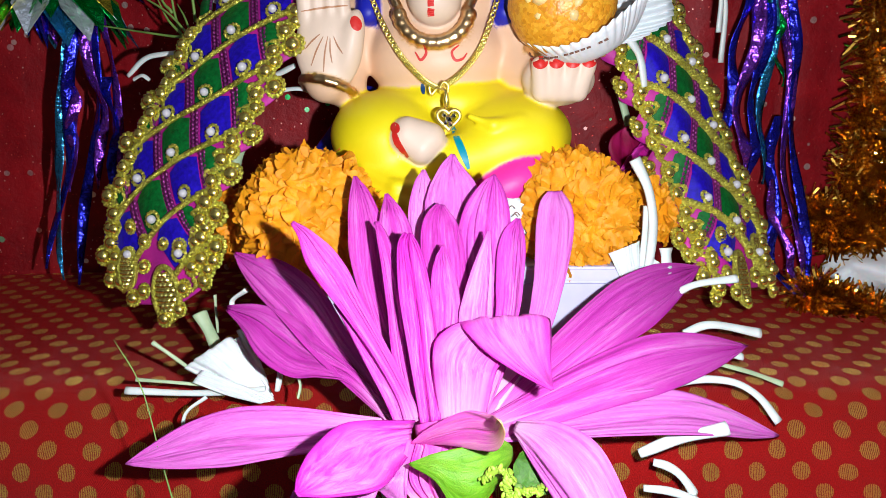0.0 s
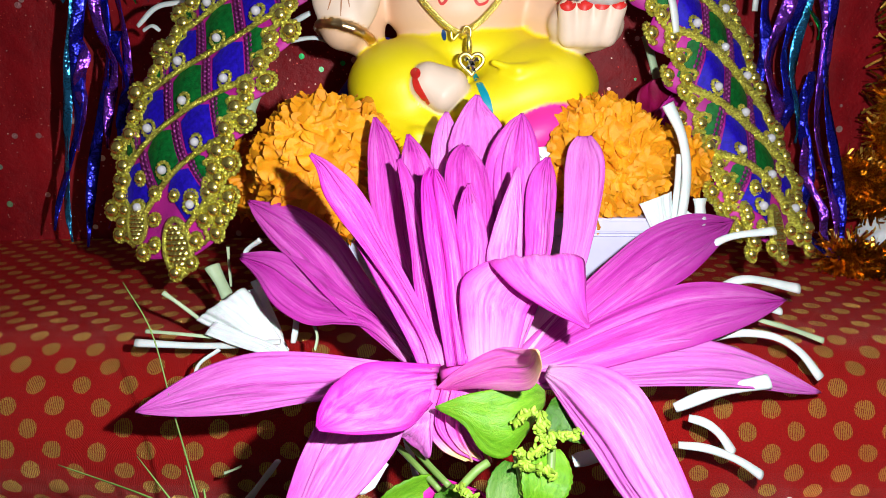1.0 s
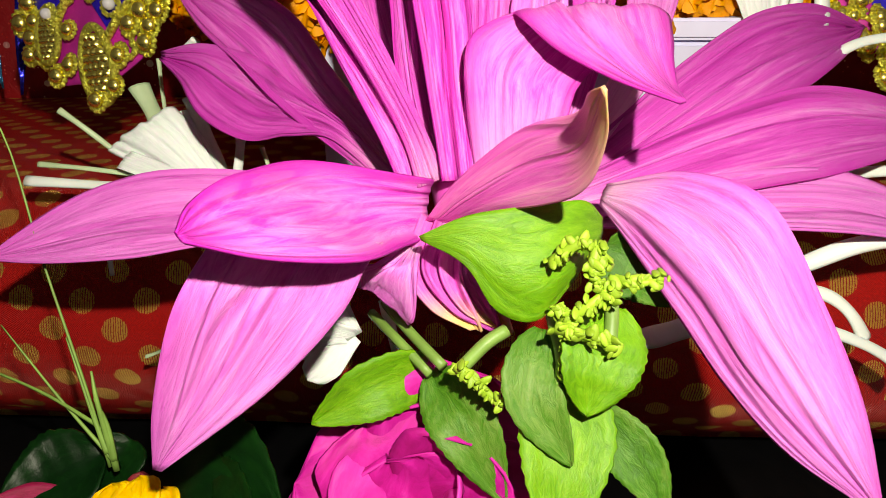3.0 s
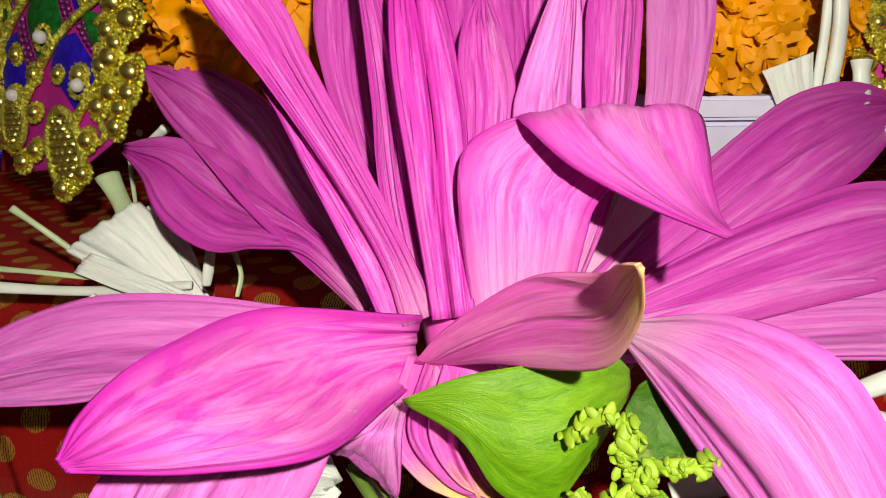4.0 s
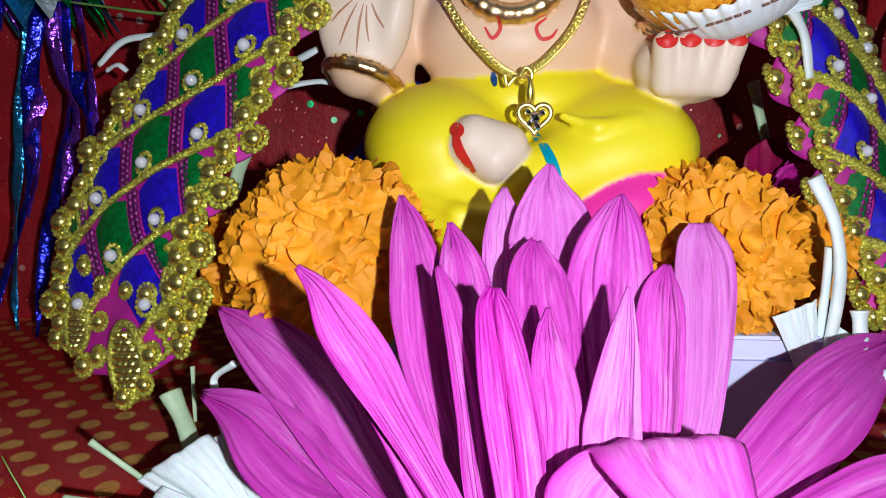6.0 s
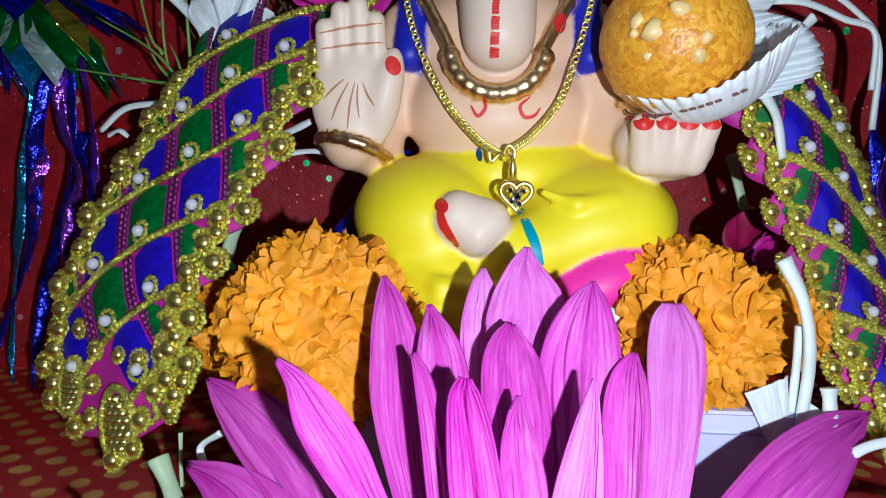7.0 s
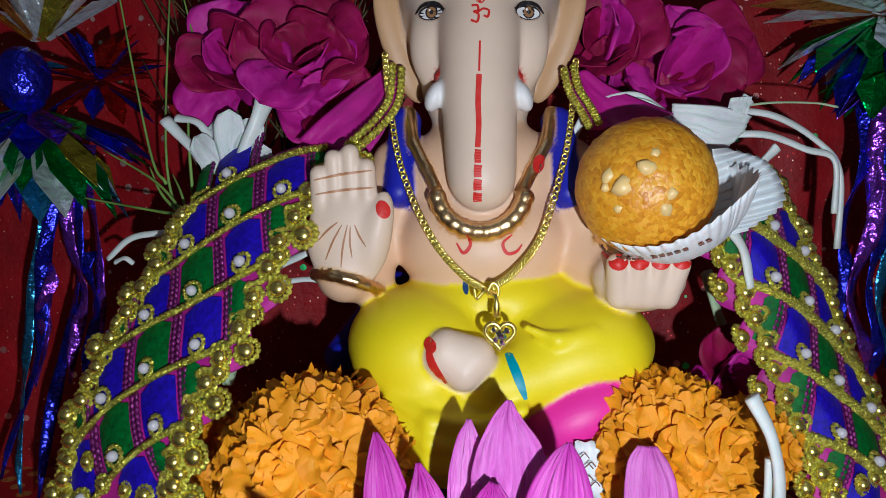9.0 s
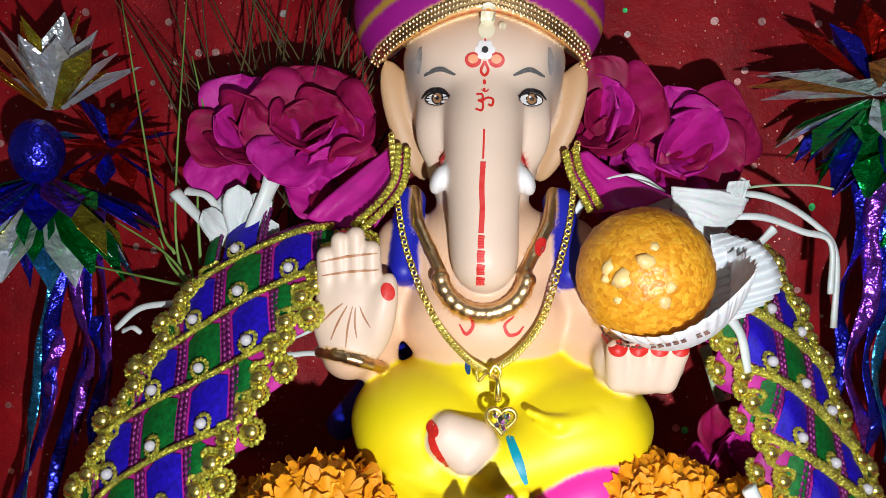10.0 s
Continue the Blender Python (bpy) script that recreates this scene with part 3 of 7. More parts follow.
    for z, y in ((0.165, 0.3095), (0.1585, 0.3075), (0.152, 0.3075)):
        chain([(-0.034, y + 0.011, z + 0.004), (-0.020, y + 0.002, z - 0.001), (-0.004, y + 0.001, z - 0.002), (0.010, y + 0.004, z + 0.003)], 0.0022, YELLOW, 0.004)
    chain([(0.012, 0.325, 0.193), (0.022, 0.322, 0.190), (0.034, 0.325, 0.191)], 0.0014, YELLOW, 0.004)
    ell((0.0290, 0.330, 0.1625), (0.0235, 0.018, 0.0140), PINK, 0.002, pose(0, 0, 0, 0, -26, 0))
    ell((0.018, 0.335, 0.146), (0.03, 0.02, 0.006), WHITE, 0.001)
    # foot
    cap((-0.0152, 0.3200, 0.1870), (-0.0062, 0.3205, 0.1835), 0.0066, 0.0076, PALE, 0.002)
    cap((-0.0168, 0.3190, 0.1840), (-0.0095, 0.3185, 0.1800), 0.0060, 0.0070, PALE, 0.002)
    # belly, chest, neck
    ell((-0.003, 0.362, 0.217), (0.033, 0.024, 0.022), SKIN)
    ell((-0.003, 0.368, 0.240), (0.034, 0.022, 0.026), SKIN, 0.008)
    ell((-0.017, 0.356, 0.222), (0.014, 0.012, 0.011), SKIN, 0.006)
    ell((0.012, 0.356, 0.222), (0.014, 0.012, 0.011), SKIN, 0.006)
    # raised arm and open palm
    cap((-0.036, 0.366, 0.248), (-0.047, 0.356, 0.207), 0.010, 0.0095, SKIN, 0.005)
    cap((-0.047, 0.356, 0.205), (-0.0535, 0.345, 0.208), 0.0095, 0.0105, SKIN, 0.004)
    ell((-0.0515, 0.3400, 0.2215), (0.0148, 0.0062, 0.0185), PALE, 0.003)
    ell((-0.0405, 0.3385, 0.2255), (0.0052, 0.0055, 0.0135), PALE, 0.003, pose(0, 0, 0, 0, 12, 0))
    for k, (x, z) in enumerate(((-0.0612, 0.2445), (-0.0560, 0.2500), (-0.0502, 0.2520), (-0.0445, 0.2470))):
        cap((x * 0.96 - 0.0015, 0.3405, 0.228), (x, 0.3385, z), 0.0042, 0.0033, PALE, 0.0012)
    # lowered arm and the hand that holds the sweet
    cap((0.030, 0.366, 0.248), (0.0375, 0.356, 0.214), 0.0105, 0.0095, SKIN, 0.005)
    cap((0.0375, 0.356, 0.213), (0.049, 0.343, 0.210), 0.0095, 0.0095, SKIN, 0.005)
    ell((0.0520, 0.339, 0.2085), (0.0164, 0.0128, 0.0118), PALE, 0.003)
    for k in range(4):
        x = 0.0420 + k * 0.0070
        cap((0.0518 + (x - 0.0525) * 0.75, 0.3315, 0.2035), (x, 0.3275, 0.2150), 0.0046, 0.0037, PALE, 0.0016)
    # head, cheeks, ears, trunk, tusks
    ell((-0.0050, 0.376, 0.308), (0.0300, 0.023, 0.030), PALE)
    ell((-0.0050, 0.372, 0.283), (0.0225, 0.019, 0.030), PALE, 0.006)
    ell((-0.0050, 0.3670, 0.3190), (0.0310, 0.0215, 0.0180), PALE, 0.008)
    for sx in (-1, 1):
        ell((-0.0050 + sx * 0.0308, 0.377, 0.296), (0.0080, 0.0036, 0.0250), TAN, 0.003, pose(0, 0, 0, 0, sx * 20, sx * -24))
        ell((-0.0050 + sx * 0.0165, 0.3605, 0.2920), (0.0090, 0.006, 0.0140), PALE, 0.008)
        ell((-0.0050 + sx * 0.0158, 0.3500, 0.2725), (0.0034, 0.0060, 0.0058), WHITE, 0.0006, pose(0, 0, 0, 0, sx * -24, 0))
        cap((-0.0050 + sx * 0.0140, 0.3545, 0.2770), (-0.0050 + sx * 0.0142, 0.3520, 0.2800), 0.0022, 0.0018, RED, 0.0006)
        cap((-0.0040 + sx * 0.0290, 0.366, 0.264), (-0.0030 + sx * 0.0315, 0.3535, 0.238), 0.0062, 0.0055, BLUE, 0.002)
        cap((-0.0040 + sx * 0.0345, 0.380, 0.196), (-0.0040 + sx * 0.060, 0.390, 0.165), 0.008, 0.007, BLUE, 0.002)
        chain([(-0.0045 + sx * 0.0270, 0.364, 0.268), (-0.0045 + sx * 0.0245, 0.354, 0.256), (-0.0045 + sx * 0.0190, 0.3475, 0.246), (-0.0045 + sx * 0.0150, 0.3440, 0.238)], 0.0024, GOLD, 0.001, 1)
    ell((-0.0050, 0.362, 0.312), (0.0165, 0.012, 0.017), PALE, 0.008)
    line = spline([(-0.0050, 0.3590, 0.305), (-0.0050, 0.3525, 0.285), (-0.0045, 0.3475, 0.262), (-0.0038, 0.3430, 0.2435)], 20)
    for i, (p, q) in enumerate(zip(line, line[1:])):
        r = 0.0128 - 0.0010 * i / 19 + (0.00016 if i % 2 else 0)
        cap(p, q, r, r, PALE, 0.0042 - 0.0026 * i / 19)
    for k in range(12):
        a = radians(192 + 14.2 * k)
        p = (-0.004 + 0.0160 * math.cos(a), 0.3425 - 0.0035 * abs(math.sin(a)), 0.2395 + 0.0150 * math.sin(a))
        ell(p, (0.0036, 0.0032, 0.0036), GOLD, 0.0006, gold=1)
    # bangles
    for c, r, tilt in (((-0.0530, 0.346, 0.2045), 0.0122, 14), ((0.0425, 0.349, 0.2120), 0.0108, 70)):
        ring = [V(c) + Euler((radians(-18), radians(tilt), 0)).to_matrix() @ V(r * math.cos(a), r * math.sin(a), 0) for a in (2 * math.pi * k / 16 for k in range(17))]
        for p, q in zip(ring, ring[1:]):
            cap(p, q, 0.0021, 0.0021, GOLD, 0.0006, 1)
    # turban with an arched brim
    lip = lambda X: 0.372 - 0.0345 * np.sqrt(np.maximum(0, 1 - ((X + 0.0075) / 0.049) ** 2))
    brim = lambda X: 0.3310 - 0.0215 * np.abs((X + 0.005) / 0.048) ** 1.5
    ell((-0.0075, 0.372, 0.337), (0.0490, 0.0345, 0.036), TURBAN, 0.0012, cut=lambda X, Y, Z: brim(X) + 0.20 * (Y - lip(X)) - Z)
    near = D < 0.003
    idx = np.argwhere(near & (C[..., 0] == np.float32(TURBAN[0])))
    P = [ax[i][idx[:, i]] for i in range(3)]
    over = P[2] - brim(P[0])
    for a, b, col in ((-0.01, 0.0008, ORANGE), (0.0168, 0.0200, (0.42, 0.24, 0.03))):
        s = (over > a) & (over < b)
        C[idx[s, 0], idx[s, 1], idx[s, 2], :3] = col
    s = (over >= 0.0008) & (over < 0.0072)
    C[idx[s, 0], idx[s, 1], idx[s, 2]] = (0.75, 0.5, 0.12, 1)
    return lo, step, n, ax, D, C


def surface_net(lo, step, D):
    """A smooth mesh on the zero level of D."""
    S = D < 0
    n = np.array(D.shape)
    m = n - 1
    acc, cnt = np.zeros((*m, 3), np.float32), np.zeros(m, np.float32)
    corner = lambda A, o: A[o[0]:o[0] + m[0], o[1]:o[1] + m[1], o[2]:o[2] + m[2]]
    for axis in range(3):
        for a in (0, 1):
            for b in (0, 1):
                o0 = [0, 0, 0]
                other = [k for k in range(3) if k != axis]
                o0[other[0]], o0[other[1]] = a, b
                o1 = list(o0)
                o1[axis] = 1
                cross = corner(S, o0) != corner(S, o1)
                d0, d1 = corner(D, o0)[cross], corner(D, o1)[cross]
                t = d0 / (d0 - d1)
                pt = np.tile(np.array(o0, np.float32), (len(t), 1))
                pt[:, axis] += t
                acc[cross] += pt
                cnt[cross] += 1
    cell = cnt > 0
    ids = np.full(m, -1, np.int64)
    where = np.argwhere(cell)
    ids[cell] = np.arange(len(where))
    verts = lo + step * (where + acc[cell] / cnt[cell][:, None])
    faces = []
    for axis in range(3):
        o1, o2 = [k for k in range(3) if k != axis]
        a = [slice(1, -1)] * 3
        b = [slice(1, -1)] * 3
        a[axis], b[axis] = slice(0, -1), slice(1, None)
        flip = S[tuple(a)] != S[tuple(b)]
        at = np.argwhere(flip)
        off = np.ones(3, int)
        off[axis] = 0
        base = at + off
        inside = S[tuple(a)][flip]
        q = []
        for d1, d2 in ((0, 0), (1, 0), (1, 1), (0, 1)):
            c = base.copy()
            c[:, o1] -= d1
            c[:, o2] -= d2
            q.append(ids[c[:, 0], c[:, 1], c[:, 2]])
        q = np.stack(q, 1)
        turn = inside if axis != 1 else ~inside
        q[~turn] = q[~turn][:, ::-1]
        faces.append(q)
    return verts, np.concatenate(faces), where


def front_of(x, z):
    """The y of the idol's front at x, z, seen from ahead; None beside it."""
    lo, step, n, ax, D = FIELD["grid"]
    i, k = int(round((x - lo[0]) / step)), int(round((z - lo[2]) / step))
    col = D[min(max(i, 0), n[0] - 1), :, min(max(k, 0), n[2] - 1)]
    hit = np.argmax(col < 0)
    if not (col < 0).any():
        return None
    d0, d1 = col[max(hit - 1, 0)], col[hit]
    return float(lo[1] + step * (hit - (0 if d0 == d1 else d1 / (d1 - d0))))


def on_front(x, z, proud=0.0004, spare=0.345):
    y = front_of(x, z)
    return V(x, (spare if y is None else y) - proud, z)


def idol():
    lo, step, n, ax, D, C = idol_field()
    FIELD["grid"] = (lo, step, n, ax, D)
    verts, quads, where = surface_net(lo, step, D)
    # paint of each vertex: the colour of the nearest form, softened over the neighbouring cells
    col = np.zeros((len(verts), 4))
    for o in ((0, 0, 0), (1, 0, 0), (0, 1, 0), (0, 0, 1), (1, 1, 1)):
        w = where + np.array(o)
        col += C[w[:, 0], w[:, 1], w[:, 2]] / 5
    # grey airbrushed shading round the eyes and at the temples, a tan blush beside the cheeks
    pale = (verts[:, 2] > 0.285) & (verts[:, 2] < 0.334) & (col[:, 3] < 0.3) & (np.abs(col[:, 0] - PALE[0]) < 0.06)
    for x, z, rx, rz, most, tint in ((-0.0225, 0.3040, 0.0078, 0.0062, 0.60, (0.30, 0.27, 0.23)), (0.0125, 0.3040, 0.0078, 0.0062, 0.60, (0.30, 0.27, 0.23)), (-0.0330, 0.3150, 0.0050, 0.0100, 0.80, (0.16, 0.17, 0.19)), (0.0230, 0.3150, 0.0050, 0.0100, 0.80, (0.16, 0.17, 0.19))):
        w = most * np.exp(-((verts[:, 0] - x) / rx) ** 2 - ((verts[:, 2] - z) / rz) ** 2) * pale
        col[:, :3] += (np.array(tint) - col[:, :3]) * w[:, None]
    co, fa, fc, slot = [tuple(v) for v in verts], [tuple(q) for q in quads], [c for c in col], [int(g > 0.55) for g in col[quads, 3].min(axis=1)]

    def stroke(pts, width, colour, taper=True, proud=0.00035, n=None, metal=0):
        """A painted brush line that follows the front of the idol."""
        k = n or 6 * len(pts)
        line = [(p.x, p.z) for p in spline([(x, 0, z) for x, z in pts], k)]
        first = len(co)
        for i, (x, z) in enumerate(line):
            x0, z0 = line[max(i - 1, 0)]
            x1, z1 = line[min(i + 1, k)]
            l = math.hypot(x1 - x0, z1 - z0) or 1
            nx, nz = -(z1 - z0) / l, (x1 - x0) / l
            w = width / 2 * ((0.25 + 0.75 * math.sin(math.pi * (0.06 + 0.88 * i / k))) if taper else 1)
            for s in (-1, 0, 1):
                co.append(tuple(on_front(x + s * w * nx, z + s * w * nz, proud)))
                fc.append(np.array((*colour, 0)))
        for i in range(k):
            for s in (0, 1):
                a = first + 3 * i + s
                fa.append((a, a + 1, a + 4, a + 3))
                slot.append(metal)

    def dab(x, z, rx, rz, colour, proud=0.0004, metal=0, turn=0.0):
        """A round dab of paint."""
        first = len(co)
        co.append(tuple(on_front(x, z, proud)))
        fc.append(np.array((*colour, 0)))
        c, s = math.cos(turn), math.sin(turn)
        for ring in (0.55, 1.0):
            for k in range(18):
                a = 2 * math.pi * k / 18
                u, w = ring * rx * math.cos(a), ring * rz * math.sin(a)
                co.append(tuple(on_front(x + c * u - s * w, z + s * u + c * w, proud)))
                fc.append(np.array((*colour, 0)))
        for k in range(18):
            j = (k + 1) % 18
            fa.append((first, first + 1 + k, first + 1 + j))
            fa.append((first + 1 + k, first + 19 + k, first + 19 + j, first + 1 + j))
            slot.extend((metal, metal))

    # red line down the trunk, broken into dashes near its end
    stroke([(-0.0048, 0.2905), (-0.0050, 0.280)], 0.0007, RED, False)
    stroke([(-0.0050, 0.279), (-0.0053, 0.270), (-0.0050, 0.262), (-0.0053, 0.2540)], 0.0019, RED, False)
    for z, h, w in ((0.2510, 0.0046, 0.0022), (0.2460, 0.0042, 0.0026), (0.2413, 0.0038, 0.0028), (0.2370, 0.0032, 0.0030)):
        stroke([(-0.0051, z + h / 2), (-0.0053, z), (-0.0052, z - h / 2)], w, RED, False)
    # marks on the brow
    for sx in (-1, 1):
        x = -0.0050 + sx * 0.0042
        dab(x, 0.3155, 0.0030, 0.0027, RED, 0.0004)
        dab(x, 0.3158, 0.0019, 0.0016, (0.85, 0.35, 0.16), 0.0006)
    for k in range(6):
        a = k * math.pi / 3
        dab(-0.0050 + 0.0022 * math.cos(a), 0.3190 + 0.0022 * math.sin(a), 0.0015, 0.0015, WHITE, 0.0006)
    dab(-0.0050, 0.3190, 0.0012, 0.0012, BLACK, 0.0009)
    stroke([(-0.0050, 0.3255), (-0.0050, 0.3215)], 0.0006, RED)
    stroke([(-0.0050, 0.3150), (-0.0063, 0.3118), (-0.0050, 0.3100), (-0.0037, 0.3118), (-0.0050, 0.3150)], 0.0010, RED, False)
    dab(-0.0050, 0.3076, 0.0006, 0.0010, RED)
    dab(-0.0050, 0.3048, 0.0005, 0.0006, RED)
    stroke([(-0.0078, 0.3030), (-0.0058, 0.3030), (-0.0056, 0.3012), (-0.0070, 0.3008), (-0.0054, 0.2998), (-0.0058, 0.2972), (-0.0080, 0.2978)], 0.0008, RED, False, n=30)
    stroke([(-0.0056, 0.3006), (-0.0038, 0.3018), (-0.0018, 0.3012), (-0.0022, 0.2990), (-0.0036, 0.2994)], 0.0008, RED, False, n=24)
    stroke([(-0.0062, 0.3048), (-0.0046, 0.3040), (-0.0032, 0.3050)], 0.0006, RED)
    # eyes and brows
    for sx, x in ((-1, -0.0225), (1, 0.0125)):
        dab(x, 0.3030, 0.0056, 0.0034, (0.50, 0.36, 0.28), 0.0003)
        dab(x, 0.3026, 0.0048, 0.0026, BLACK, 0.0005)
        dab(x, 0.3024, 0.0043, 0.0020, WHITE, 0.0007)
        dab(x + 0.0002, 0.3027, 0.0023, 0.0023, BLACK, 0.0009)
        dab(x + 0.0002, 0.3027, 0.0018, 0.0018, (0.30, 0.15, 0.06), 0.0011)
        dab(x + 0.0002, 0.3027, 0.0008, 0.0008, BLACK, 0.0013)
        # white dot painted on as the glint of the eye
        dab(x - 0.0005, 0.3034, 0.0004, 0.0004, WHITE, 0.0015)
        stroke([(x - sx * 0.0050, 0.3030), (x - sx * 0.002, 0.3055), (x + sx * 0.003, 0.3054), (x + sx * 0.0060, 0.3028)], 0.0014, BLACK, True, 0.0008)
        stroke([(x - sx * 0.0070, 0.3105), (x - sx * 0.001, 0.3128), (x + sx * 0.005, 0.3110)], 0.0017, (0.11, 0.11, 0.11))
        stroke([(x + sx * 0.0062, 0.3215), (x + sx * 0.0070, 0.3165), (x + sx * 0.0072, 0.3120)], 0.0026, (0.30, 0.28, 0.27))
    # lines of the palm, nails and crescents
    for a, b in (((-0.0620, 0.2375), (-0.0415, 0.2400)), ((-0.0625, 0.2425), (-0.0420, 0.2460))):
        stroke([a, ((a[0] + b[0]) / 2, (a[1] + b[1]) / 2 + 0.0004), b], 0.0009, (0.46, 0.22, 0.10))
    for a, b in (((-0.0585, 0.2145), (-0.0525, 0.2270)), ((-0.0530, 0.2120), (-0.0505, 0.2270)), ((-0.0490, 0.2155), (-0.0495, 0.2265)), ((-0.0440, 0.2195), (-0.0480, 0.2270)), ((-0.0610, 0.2215), (-0.0540, 0.2280))):
        stroke([a, ((a[0] + b[0]) / 2 - 0.0004, (a[1] + b[1]) / 2), b], 0.0007, (0.42, 0.20, 0.10))
    dab(-0.0380, 0.2325, 0.0024, 0.0033, RED, turn=0.4)
    for k in range(4):
        dab(0.0420 + k * 0.0070, 0.2160 + 0.0002 * k, 0.0033, 0.0027, RED, 0.0006, turn=0.2)
    stroke([(-0.0125, 0.2205), (-0.0100, 0.2170), (-0.0075, 0.2200), (-0.0088, 0.2235)], 0.0013, RED)
    stroke([(0.0072, 0.2235), (0.0040, 0.2205), (0.0055, 0.2170), (0.0088, 0.2175), (0.0108, 0.2200)], 0.0013, RED)
    dab(0.0170, 0.2485, 0.0024, 0.0034, RED, turn=-0.2)
    # painted nails of the foot, blue dashes on the cloth
    dab(-0.0205, 0.1890, 0.0022, 0.0022, RED, 0.0008)
    stroke([(-0.0212, 0.1890), (-0.0195, 0.1830), (-0.0150, 0.1765)], 0.0030, RED, True, 0.0008)
    stroke([(-0.0095, 0.2065), (-0.0088, 0.2020)], 0.0022, (0.005, 0.05, 0.18))
    stroke([(0.0035, 0.1890), (0.0080, 0.1800), (0.0112, 0.1715)], 0.0032, (0.0, 0.30, 0.42), True, 0.0006)
    # jewelled brim: two rows of small gold beads
    for row, dz, r in ((0, 0.0024, 0.0012), (1, 0.0042, 0.0010), (2, 0.0060, 0.0014)):
        for k in range(70):
            x = -0.0515 + k * 0.0013
            z = 0.3310 - 0.0215 * abs((x + 0.005) / 0.048) ** 1.5 + dz
            y = front_of(x, z)
            if y is None:
                continue
            first = len(co)
            for dx, dy, dzz in ((0, -1, 0), (1, 0, 0), (0, 0, 1), (-1, 0, 0), (0, 0, -1), (0, 0.4, 0)):
                co.append((x + r * dx * 0.7, y + r * dy * 0.8, z + r * dzz * 0.8))
                fc.append(np.array((0.8, 0.5, 0.1, 1)))
            for q in ((0, 1, 2), (0, 2, 3), (0, 3, 4), (0, 4, 1)):
                fa.append(tuple(first + i for i in q))
                slot.append(1)
    for x, z, r in ((-0.0042, 0.3305, 0.0026), (-0.0046, 0.3265, 0.0030), (0.0012, 0.3280, 0.0014)):
        dab(x, z, r, r * 1.2, (0.85, 0.82, 0.62), 0.0012)

    me = bpy.data.meshes.new("idol_statue")
    me.from_pydata(co, [], fa)
    me.materials.append(M["plaster"])
    me.materials.append(M["old_gold"])
    me.polygons.foreach_set("material_index", slot)
    paint = me.color_attributes.new("paint", "FLOAT_COLOR", "POINT")
    flat = np.ones((len(co), 4), np.float32)
    flat[:, :3] = np.array([c[:3] for c in fc])
    paint.data.foreach_set("color", flat.ravel())
    me.shade_smooth()
    me.update()
    ob = new("idol_statue", me)
    tagged(ob, "painted plaster elephant-headed idol in yellow garment seated between marigolds", "statue")


idol()


# ---- the lotus ----
LOTUS = V(-0.002, 0.210, 0.104)
AXIS = V(0.06, 0.72, 0.69).normalized()
NEAR, FAR = (0, -1, 0.35), (0, 1, -0.1)


